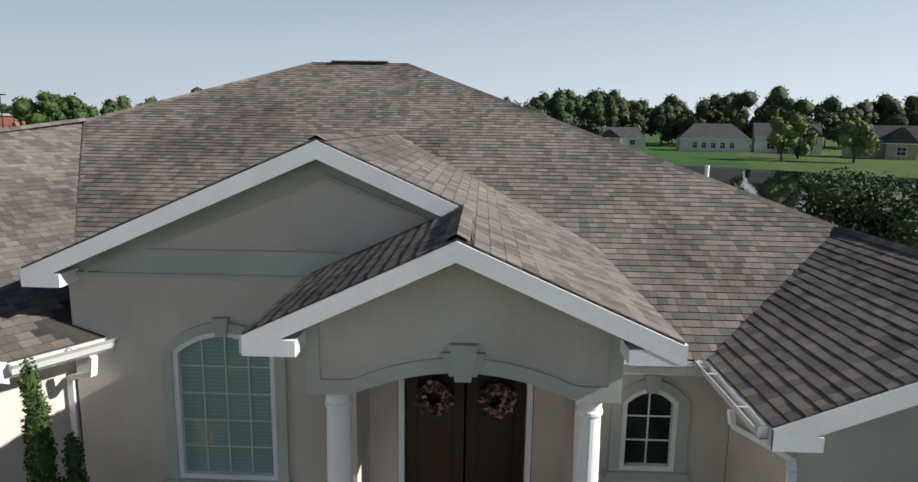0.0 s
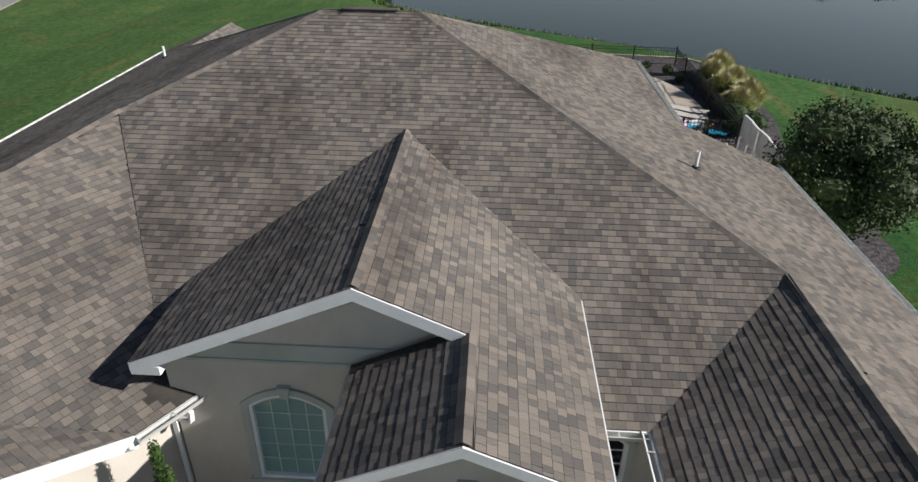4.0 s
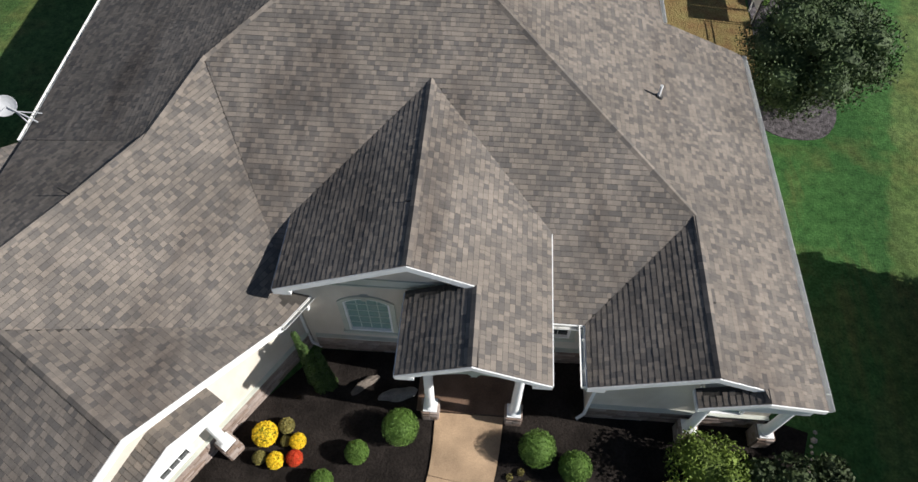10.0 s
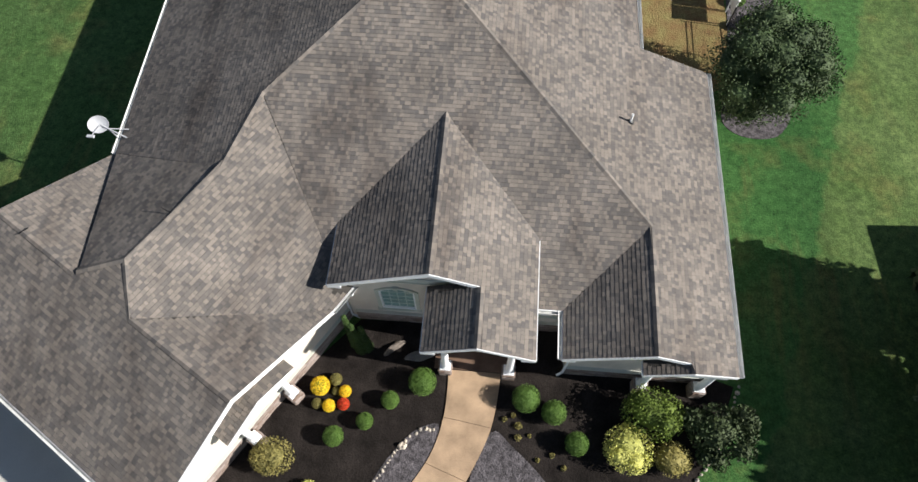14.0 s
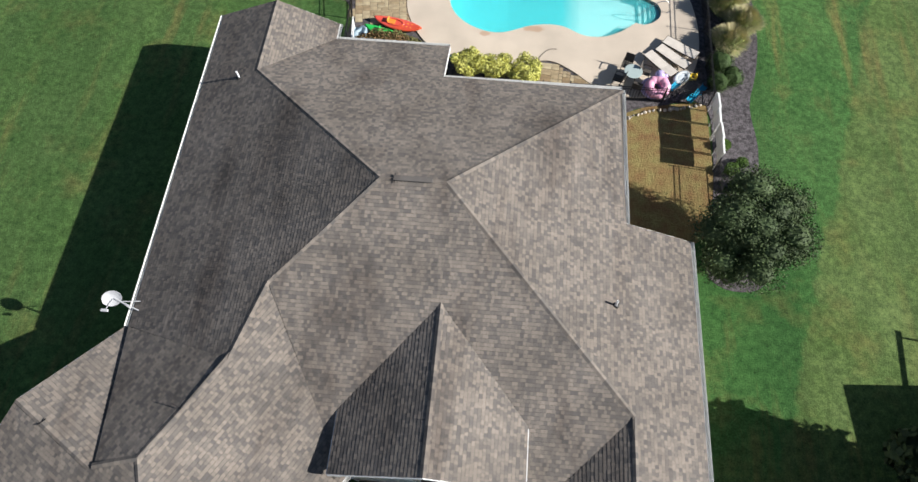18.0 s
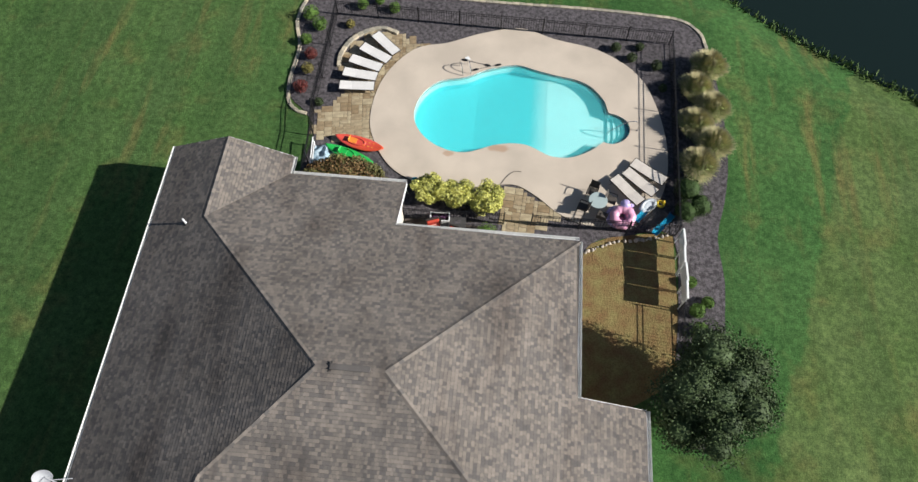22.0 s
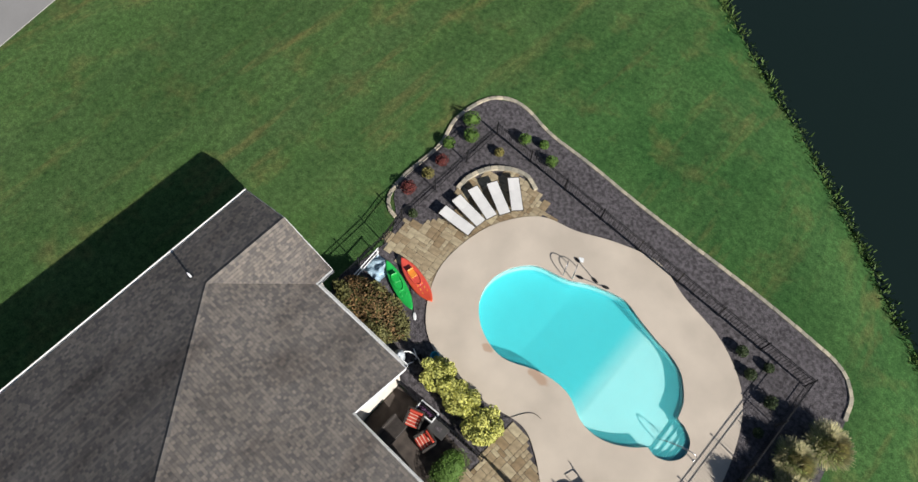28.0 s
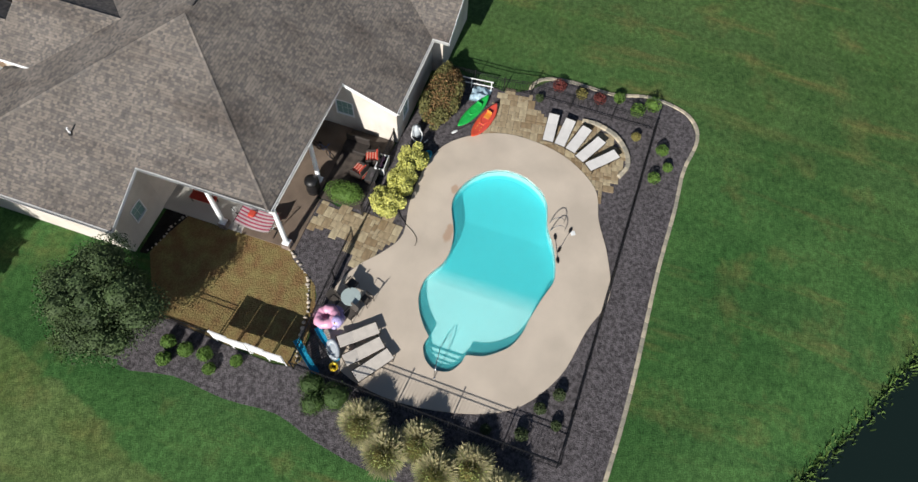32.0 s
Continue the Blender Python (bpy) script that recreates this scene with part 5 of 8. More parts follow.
def leaf_mesh(points, normals, size, jitter=0.8, aspect=0.6):
    """Small quads at points, leaning about their normals."""
    n = len(points)
    nr = normals + prng.normal(0, jitter, (n, 3))
    nr /= np.linalg.norm(nr, axis=1)[:, None] + 1e-9
    t = prng.normal(size=(n, 3))
    t -= nr * (t * nr).sum(1)[:, None]
    t /= np.linalg.norm(t, axis=1)[:, None] + 1e-9
    b = np.cross(nr, t)
    s = (size * prng.uniform(0.6, 1.3, n))[:, None]
    c = [points - t * s, points + b * s * aspect, points + t * s, points - b * s * aspect]
    V = np.stack(c, 1).reshape(-1, 3)
    F = np.arange(4 * n).reshape(-1, 4)
    return V, F


def blob_points(blobs, n, shell=0.78):
    """Points near the skins of ellipsoids (x, y, z, rx, ry, rz), more on the larger."""
    wts = np.array([b[3] * b[4] + b[3] * b[5] for b in blobs])
    pick = prng.choice(len(blobs), n, p=wts / wts.sum())
    B = np.array(blobs)[pick]
    d = prng.normal(size=(n, 3))
    d /= np.linalg.norm(d, axis=1)[:, None]
    r = prng.uniform(shell, 1.04, n)[:, None]
    return B[:, :3] + d * r * B[:, 3:], d


def foliage(name, blobs, n, size, mat, parent, shell=0.78, core=0.8, jitter=0.8, floor=None, label=""):
    P, D = blob_points(blobs, n, shell)
    if floor is not None:
        k = P[:, 2] > floor
        P, D = P[k], D[k]
    V, F = leaf_mesh(P, D, size, jitter)
    V, F = V.tolist(), F.tolist()
    if core:
        for x, y, z, rx, ry, rz in blobs:
            bm = bmesh.new()
            bmesh.ops.create_icosphere(bm, subdivisions=2, radius=1)
            b = len(V)
            for v in bm.verts:
                k = core * prng.uniform(0.85, 1.05)
                V.append((x + v.co.x * rx * k, y + v.co.y * ry * k, max(z + v.co.z * rz * k, -0.02 if floor is None else floor)))
            bm.verts.index_update()
            F += [[b + v.index for v in f.verts] for f in bm.faces]
            bm.free()
    return tagged(raw(name, V, F, mat, parent, label), kind="stuff")


def bush(name, x, y, rx, ry, h, mat, label, n=1500, size=0.035, z=0.0, lumps=1, category="bush", group="", core=0.82):
    """A rounded shrub on a short stem."""
    t = thing(name, (x, y, z), label, category, group)
    blobs = [(0, 0, h * 0.5, rx * 0.78, ry * 0.78, h * 0.46)] if lumps > 8 else [(0, 0, h * 0.52, rx, ry, h * 0.5)]
    for i in range(lumps - 1):
        a = prng.uniform(0, 6.28)
        o, q = (0.74, 0.32) if lumps > 8 else (0.5, 0.5)
        blobs.append((math.cos(a) * rx * o, math.sin(a) * ry * o, h * prng.uniform(0.35, 0.75), rx * q * prng.uniform(0.8, 1.2), ry * q * prng.uniform(0.8, 1.2), h * prng.uniform(0.2, 0.32)))
    foliage("foliage", blobs, n, size, mat, t, floor=0.0, core=0.62 if lumps > 4 else core)
    bm = bmesh.new()
    bar(bm, (0, 0, -0.02), (0, 0, h * 0.4), 0.03, seg=6)
    part("stem", bm, BARK, t)
    return t


def grass_clump(x, y, r, h, z=0.0):
    t = thing("ornamental_grass", (x, y, z), "tall ornamental grass clump with pale feathery plumes", "grass clump", "ornamental grasses along the pool fence")
    for name, cnt, mat, hh, w in (("blades", 4600, BLADE, 0.84, 0.008), ("plumes", 1500, PLUME, 1.0, 0.011)):
        V, F = [], []
        for i in range(cnt):
            a = prng.uniform(0, 6.283)
            lean = prng.uniform(0.0, 1.0) ** 0.8 * r * (1 + 0.1 * math.sin(3 * a + x))
            r0 = prng.uniform(0, 0.3) * r
            top = h * hh * prng.uniform(0.8, 1.05) * (1 - 0.42 * (lean / r) ** 2)
            c, s = math.cos(a), math.sin(a)
            side = np.array((-s, c, 0)) * w
            reach = lean * 0.85
            pts = [np.array((c * (r0 + reach * q ** 2), s * (r0 + reach * q ** 2), top * (q - 0.22 * q * q * (lean / r)))) for q in ((0, 0.4, 0.75, 1.0) if name == "blades" else (0.8, 0.9, 1.0))]
            b = len(V)
            for k, p in enumerate(pts):
                ww = side * ((1.0, 1.0, 0.8, 0.15)[k] if name == "blades" else (0.5, 1.4, 0.3)[k])
                V += [tuple(p - ww), tuple(p + ww)]
            F += [(b + 2 * k, b + 2 * k + 1, b + 2 * k + 3, b + 2 * k + 2) for k in range(len(pts) - 1)]
        tagged(raw(name, V, F, mat, t), kind="stuff")
    foliage("inner_blades", [(0, 0, h * 0.4, r * 0.74, r * 0.74, h * 0.4)], 3200, 0.035, BLADE, t, core=0)
    return t


def tree(x, y, z, h, crown_r, label, n=6000, size=0.09, mat=None, trunk=0.16, crown_low=0.3, lumps=16, category="tree", group="", squash=1.0, seed=1, core=0.52):
    """Tapered trunk with limbs and a crown of leafy clumps."""
    r = np.random.default_rng(seed)
    t = thing("tree", (x, y, z), label, category, group)
    bm = bmesh.new()
    zc = h * (1 + crown_low) / 2
    rz = h * (1 - crown_low) / 2
    blobs, tips = [], []
    for i in range(lumps):
        d = r.normal(size=3)
        d /= np.linalg.norm(d)
        q = r.uniform(0.35, 0.78)
        s = r.uniform(0.26, 0.42)
        c = (d[0] * crown_r * q, d[1] * crown_r * q * squash, zc + d[2] * rz * q)
        blobs.append((*c, crown_r * s, crown_r * s * squash, rz * s * 0.9))
        tips.append(c)
    prev, rad = Vector((0, 0, -0.1)), trunk
    for k in range(1, 6):
        p = Vector((r.normal(0, 0.03) * h * 0.2, r.normal(0, 0.03) * h * 0.2, h * 0.62 * k / 5))
        m = Matrix.Translation((prev + p) / 2) @ (p - prev).to_track_quat("Z", "Y").to_matrix().to_4x4()
        bmesh.ops.create_cone(bm, cap_ends=True, segments=8, radius1=rad, radius2=rad * 0.8, depth=(p - prev).length * 1.04, matrix=m)
        prev, rad = p, rad * 0.8
    for c in tips[:10]:
        a = Vector((0, 0, h * r.uniform(0.25, 0.5)))
        b = Vector(c)
        m = Matrix.Translation((a + b) / 2) @ (b - a).to_track_quat("Z", "Y").to_matrix().to_4x4()
        bmesh.ops.create_cone(bm, cap_ends=True, segments=6, radius1=trunk * 0.35, radius2=trunk * 0.08, depth=(b - a).length, matrix=m)
    part("trunk", bm, BARK, t)
    foliage("crown", blobs, n, size, mat or LEAF_DARK, t, shell=0.3, core=core, jitter=1.0, floor=0.2)
    return t


# front garden
for x, y, r in ((-1.3, 5.7, 0.50), (-2.4, 5.0, 0.32), (-3.2, 4.2, 0.30), (-4.2, 3.6, 0.36), (2.4, 5.4, 0.50), (3.4, 5.0, 0.44), (4.2, 4.0, 0.41)):
    bush("boxwood_ball", x, y, r, r, r * 1.85, LEAF_BOX, "clipped round green boxwood ball in dark mulch", 5200, 0.019, lumps=1, group="clipped boxwood balls", core=0.84)
for x, y in ((1.7, 4.7), (2.2, 4.5), (2.6, 4.2), (2.2, 4.1), (3.4, 3.6), (2.9, 3.4), (3.8, 3.2), (2.0, 4.85)):
    r = prng.uniform(0.07, 0.14)
    bush("small_perennial", x, y, r, r, r * 1.6, LEAF_OLIVE, "small pale green perennial in dark mulch", 130, 0.03, group="small perennials in the mulch", category="plant", core=0.5)
for x, y, r, mat, lb in ((-4.95, 5.3, 0.38, YELLOW, "yellow chrysanthemum in bloom"), (-4.05, 5.2, 0.24, YELLOW, "yellow chrysanthemum in bloom"), (-4.55, 4.65, 0.25, YELLOW, "yellow chrysanthemum in bloom"), (-4.05, 4.75, 0.24, REDBLOOM, "red chrysanthemum in bloom"), (-4.45, 5.6, 0.24, LEAF_OLIVE, "pale green flowering kale"), (-5.0, 4.7, 0.2, LEAF_OLIVE, "pale green flowering kale"), (-4.4, 5.2, 0.15, LEAF_OLIVE, "pale green flowering kale")):
    r *= 0.87
    m_ = bush("chrysanthemum" if "chrys" in lb else "flowering_kale", x, y, r, r, r * 1.7, LEAF_BOX, lb, 500, 0.025, category="flower", group="autumn flowers in the front bed", core=0.75)
    foliage("blossoms", [(0, 0, r * 0.95, r, r, r * 0.85)], 2400, 0.028, mat, m_, shell=0.97, core=0, floor=r * 0.3)
bush("barberry_shrub", -6.1, 2.75, 0.75, 0.65, 1.1, LEAF_OLIVE, "loose olive green shrub beside the garage wall", 3500, 0.035, lumps=6, category="shrub")
bush("yellow_perennial", -4.8, 1.9, 0.3, 0.25, 0.4, LEAF_LIME, "yellow green perennial clump", 500, 0.03, category="plant")
bush("laurel_shrub", 6.75, 5.15, 1.1, 0.95, 1.45, LEAF_LAUREL, "dense yellow-green broadleaf shrub", 3500, 0.045, lumps=6, category="shrub")
bush("golden_shrub", 5.95, 3.95, 0.88, 0.85, 1.0, LEAF_LIME, "golden yellow green shrub", 3500, 0.035, lumps=5, category="shrub")
bush("variegated_shrub", 7.45, 3.75, 0.66, 0.6, 0.8, LEAF_OLIVE, "pale green variegated shrub", 2200, 0.035, lumps=4, category="shrub")
bush("hydrangea_bush", 8.95, 4.75, 1.35, 1.2, 1.5, LEAF_DARK, "large dark green shrub with fading flower heads", 5000, 0.06, lumps=9, category="shrub")
for i, (dx, dy, hh) in enumerate(((0, 0, 3.15), (0.24, -0.22, 2.9), (0.46, -0.1, 2.4))):
    c_ = thing("italian_cypress", (-3.93 + dx, 7.0 + dy, 0), "narrow columnar evergreen in dark mulch", "evergreen", "columnar evergreens by the garage wall")
    foliage("foliage", [(0, 0, hh * (k + 0.5) / 7, 0.22 * (1 - 0.09 * k), 0.22 * (1 - 0.09 * k), hh / 9) for k in range(7)], 5200, 0.024, LEAF_YEW, c_, shell=0.6, core=0.75)
    bm = bmesh.new()
    bar(bm, (0, 0, -0.05), (0, 0, hh * 0.8), 0.03, seg=6)
    part("stem", bm, BARK, c_)


def boulder(name, x, y, z, l, w, h, rz, mat, label, group=""):
    t = thing(name, (x, y, z), label, "rock", group, rz)
    bm = bmesh.new()
    bmesh.ops.create_icosphere(bm, subdivisions=3, radius=1)
    for v in bm.verts:
        k = 1 + 0.35 * noise.noise(v.co * 1.4 + Vector((x, y, 0))) + 0.12 * noise.noise(v.co * 5)
        v.co = Vector((v.co.x * l / 2 * k, v.co.y * w / 2 * k, max(v.co.z * h * k, -0.05)))
    part("stone", bm, mat, t)
    return t


SLATE = material("grey slate boulder", (0.18, 0.18, 0.178), 0.9, 3.0, 0.3, 30, 0.4)
boulder("boulder", -2.5, 7.0, 0.02, 0.9, 0.28, 0.2, 40, GREYROCK, "long weathered brown garden boulder")
boulder("boulder", -1.55, 6.75, 0.02, 1.15, 0.4, 0.14, 15, SLATE, "flat grey garden boulder")
boulder("boulder", -1.8, 3.5, 0.02, 0.35, 0.26, 0.16, 20, ROCK, "small pale boulder at the gravel edge")
sheet("gravel_strip", smooth_loop([(-0.62, 4.35), (-1.5, 4.0), (-2.3, 3.0), (-2.9, 1.9), (-3.6, 0.9), (-3.2, 0.6), (-2.0, 1.6), (-1.2, 2.6), (-0.75, 3.5)], 4), -0.1, 0.045, GRAVEL, "purple grey gravel strip beside the walk", "gravel")
sheet("gravel_strip", smooth_loop([(1.25, 4.2), (2.0, 3.8), (3.3, 2.6), (4.2, 1.2), (3.6, 0.0), (1.5, 0.8), (0.6, 2.4)], 4), -0.1, 0.045, GRAVEL, "purple grey gravel strip beside the walk", "gravel")


def rock_row(pts, step, size, label, group, z=0.03):
    """A row of small field stones, each its own thing part."""
    t = thing("stone_edging", (0, 0, 0), label, "edging", group)
    me = []
    for k in range(5):
        bm = bmesh.new()
        bmesh.ops.create_icosphere(bm, subdivisions=1, radius=1)
        for v in bm.verts:
            v.co *= 1 + 0.3 * noise.noise(v.co * 2 + Vector((k * 7, 0, 0)))
            v.co.z *= 0.7
        m_ = bpy.data.meshes.new("stone")
        bm.to_mesh(m_)
        bm.free()
        m_.materials.append(ROCK)
        me.append(m_)
    rr = random.Random(len(pts))
    for (ax, ay), (bx, by) in zip(pts, pts[1:]):
        L = math.hypot(bx - ax, by - ay)
        for i in range(max(1, int(L / step))):
            f = (i + 0.5) / max(1, int(L / step))
            ob = new("stone", rr.choice(me))
            ob.parent = t
            s = size * rr.uniform(0.6, 1.2)
            ob.matrix_basis = Matrix.LocRotScale((ax + (bx - ax) * f + rr.uniform(-1, 1) * size * 0.4, ay + (by - ay) * f + rr.uniform(-1, 1) * size * 0.4, z + s * 0.3), Euler((0, 0, rr.uniform(0, 6))), (s, s * rr.uniform(0.7, 1), s))
    return t


rock_row(smooth_loop([(-0.7, 4.15), (-1.3, 4.05), (-2.0, 3.3), (-2.6, 2.3), (-3.2, 1.3)], 4, False), 0.13, 0.075, "row of small pale stones edging the gravel", "stone edgings")
rock_row(smooth_loop([(10.1, 6.6), (9.3, 4.5), (8.3, 3.1), (7.1, 1.3)], 4, False), 0.16, 0.09, "row of pale stones edging the mulch bed", "stone edgings")
rock_row(smooth_loop([(5.75, 25.1), (6.3, 25.9), (7.0, 26.7), (8.4, 27.35), (9.7, 27.6), (11.2, 28.0)], 4, False), 0.17, 0.11, "row of pale field stones between gravel and dry lawn", "stone edgings")
rock_row(smooth_loop([(5.7, 19.3), (6.5, 18.9), (7.4, 18.8), (8.3, 18.4)], 4, False), 0.2, 0.08, "row of pale stones in the shade by the wall", "stone edgings")

# dry lawn between house and privacy panels
DRY = material("dry lawn", (0.36, 0.215, 0.10), 0.95, 1.5, 0.42, 14, 0.9, spec=0.1, tint=(0.25, 0.21, 0.085), dist=0.06)
sheet("dry_lawn", [(5.6, 18.7), (5.7, 25.2), (6.2, 26.2), (6.9, 27.05), (8.4, 27.75), (11.35, 28.2), (11.4, 20.6), (8.3, 18.6)], -0.1, 0.02, DRY, "patch of straw brown dry lawn", "lawn")
sheet("shade_bed", [(5.65, 18.1), (8.45, 18.1), (8.4, 18.5), (7.0, 18.9), (5.65, 19.4)], -0.1, 0.035, MULCH, "dark mulch along the house wall", "mulch bed")
sheet("tree_bed", smooth_loop([(10.6, 18.5), (11.4, 17.6), (12.9, 17.7), (13.7, 19.0), (13.4, 20.6), (11.3, 20.6)], 4), -0.6, 0.02, GRAVEL, "gravel ring under the shade tree", "gravel")
tree(11.75, 19.3, 0.0, 4.7, 3.05, "round dense dark green shade tree", 60000, 0.055, LEAF_SHADE, 0.13, 0.1, 46, "tree", squash=0.98, seed=4, core=0.56)

LEAF_VIB = leaf("green viburnum foliage", (0.135, 0.135, 0.05))
# ---- pool yard ----
for x, y, rx, ry, h, mat, lb, sz, n, lm in (
        (-5.8, 29.45, 2.1, 1.1, 1.75, LEAF_VIB, "large rust tipped viburnum shrub against the house", 0.065, 12000, 26),
        (-1.35, 29.3, 0.85, 0.8, 1.15, LEAF_LIME, "golden green cypress shrub beside the deck", 0.06, 4200, 16),
        (0.15, 29.2, 0.95, 0.78, 1.2, LEAF_LIME, "golden green cypress shrub beside the deck", 0.06, 4800, 18),
        (1.65, 29.02, 0.95, 0.92, 1.2, LEAF_LIME, "golden green cypress shrub beside the deck", 0.06, 4800, 18),
        (1.9, 26.55, 0.7, 1.1, 0.85, LEAF_BOX, "low clipped bright green hedge shrub", 0.035, 3500, 3)):
    gs = bush("garden_shrub", x, y, rx, ry, h, mat, lb, n, sz, lumps=lm, category="shrub", z=0.04)
    if mat is LEAF_VIB:
        foliage("tip_foliage", [(0, 0, h * 0.52, rx * 0.97, ry * 0.97, h * 0.5)], 5000, 0.06, LEAF_RUST, gs, shell=0.86, core=0, floor=0.3)
for x, y, r, mat in ((-9.9, 41.2, 0.5, LEAF_BOX), (-9.2, 40.4, 0.45, LEAF_BOX), (-9.8, 39.2, 0.36, LEAF_BOX), (-9.3, 38.1, 0.38, LEAF_RED), (-9.3, 37.0, 0.36, LEAF_OLIVE), (-9.4, 35.6, 0.42, LEAF_RED), (-6.9, 42.3, 0.36, LEAF_BOX), (-5.9, 42.8, 0.28, LEAF_BOX), (-4.9, 42.2, 0.36, LEAF_BOX), (-7.4, 40.7, 0.27, LEAF_OLIVE), (-8.2, 34.7, 0.25, LEAF_DARK),
                     (8.6, 40.2, 0.3, LEAF_DARK), (9.5, 39.5, 0.3, LEAF_DARK), (10.9, 39.0, 0.33, LEAF_DARK), (10.0, 40.4, 0.25, LEAF_DARK), (11.2, 37.4, 0.25, LEAF_DARK)):
    lab = "young round evergreen in gravel" if mat in (LEAF_BOX, LEAF_DARK) else ("red leaved barberry in gravel" if mat == LEAF_RED else "pale olive perennial in gravel")
    bush("bed_shrub", x, y, r, r, r * 1.7, mat, lab, 900, 0.04, z=0.04, lumps=3, group="shrubs in the gravel beds", category="shrub", core=0.6)
for x, y, r, h in ((13.75, 38.9, 1.25, 1.6), (12.95, 37.3, 1.1, 1.5), (13.7, 35.9, 1.2, 1.55), (12.75, 34.8, 1.15, 1.5), (13.6, 33.5, 1.25, 1.55), (12.75, 32.1, 1.2, 1.5)):
    grass_clump(x, y, r * 0.92, h)
for x, y, r in ((12.1, 30.5, 0.72), (11.95, 29.2, 0.62), (12.7, 29.6, 0.6), (12.2, 22.0, 0.36), (13.0, 22.2, 0.36), (12.3, 22.95, 0.38), (12.2, 23.9, 0.38), (12.75, 24.4, 0.3), (12.0, 25.4, 0.3)):
    bush("juniper", x, y, r, r, r * 1.6, LEAF_YEW if y > 28 else LEAF_BOX, "dark green rounded evergreen in gravel", 1600, 0.035, z=0.02, lumps=3, group="evergreens by the privacy panels", category="shrub")

# limestone edging round the beds
EDGE_PATH = smooth_loop([(-8.6, 33.95), (-9.4, 34.15), (-10.0, 34.8), (-10.25, 36.3), (-10.2, 38.8), (-10.75, 40.9), (-10.45, 42.9), (-9.6, 43.9), (-8.3, 44.15), (-6.1, 43.75), (-3.3, 43.7), (0.3, 43.5), (3.8, 43.45), (7.2, 43.4), (10.6, 43.2), (12.6, 42.9), (13.65, 42.0), (13.95, 40.9)], 8, False)
EDGE_ARC = smooth_loop([(-7.55, 37.3), (-7.6, 38.4), (-7.2, 39.5), (-6.4, 40.3), (-5.4, 40.65), (-4.5, 40.35)], 8, False)


def kerb(pts, length, w, h, label):
    t = thing("stone_kerb", (0, 0, 0), label, "kerb")
    bm = bmesh.new()
    box(bm, -length / 2 + 0.006, length / 2 - 0.006, -w / 2, w / 2, -0.1, h, bevel=0.012)
    me = bpy.data.meshes.new("kerb_stone")
    bm.to_mesh(me)
    bm.free()
    me.materials.append(GRASS_EDGE)
    acc, last = 0.0, Vector(pts[0])
    rr = random.Random(3)
    for p in pts[1:]:
        p = Vector(p)
        d = p - last
        while d.length > 1e-6 and acc + d.length >= length:
            a = last + d.normalized() * (length - acc)
            ang = math.atan2(d.y, d.x)
            ob = new("kerb_stone", me)
            ob.parent = t
            ob.matrix_basis = pose(a.x, a.y, rr.uniform(-0.01, 0.015), 0, 0, math.degrees(ang) + rr.uniform(-2, 2))
            d = p - a
            last, acc = a, 0.0
        acc += d.length
        last = p
    return t


kerb(EDGE_PATH, 0.42, 0.2, 0.1, "low edging of cut limestone blocks between gravel and lawn")
kerb(EDGE_ARC, 0.38, 0.24, 0.2, "curved low wall of cut limestone behind the loungers")


# sandstone paving
def paving(poly, cell, label, ox, oy, ang, seed):
    t = thing("sandstone_patio", (ox, oy, 0.03), label, "patio", "", ang)
    t[ "kind"] = "structure"
    rr = random.Random(seed)
    inv = Matrix.Rotation(-radians(ang), 2)
    lp = [tuple(inv @ (Vector(p) - Vector((ox, oy)))) for p in poly]
    xs_, ys_ = [p[0] for p in lp], [p[1] for p in lp]
    used = set()
    i0, i1 = int(min(xs_) / cell) - 1, int(max(xs_) / cell) + 1
    j0, j1 = int(min(ys_) / cell) - 1, int(max(ys_) / cell) + 1
    meshes = {}
    for j in range(j0, j1):
        for i in range(i0, i1):
            if (i, j) in used:
                continue
            w, h = rr.choice(((1, 1), (2, 1), (1, 2), (2, 2), (3, 2), (2, 3), (2, 1)))
            cells = [(i + a, j + b) for a in range(w) for b in range(h)]
            while any(c in used for c in cells):
                w, h = max(1, w - 1), max(1, h - 1) if w == 1 else h
                cells = [(i + a, j + b) for a in range(w) for b in range(h)]
                if w == 1 and h == 1:
                    break
            used.update(cells)
            cx, cy = (i + w / 2) * cell, (j + h / 2) * cell
            if not inside(cx, cy, lp):
                continue
            if (w, h) not in meshes:
                bm = bmesh.new()
                box(bm, -w * cell / 2 + 0.008, w * cell / 2 - 0.008, -h * cell / 2 + 0.008, h * cell / 2 - 0.008, 0, 0.045, bevel=0.008)
                me = bpy.data.meshes.new("paving_stone")
                bm.to_mesh(me)
                bm.free()
                me.materials.append(SANDSTONE)
                meshes[(w, h)] = me
            ob = new("paving_stone", meshes[(w, h)])
            ob.parent = t
            ob.location = (cx, cy, rr.uniform(-0.006, 0.004))
    return t


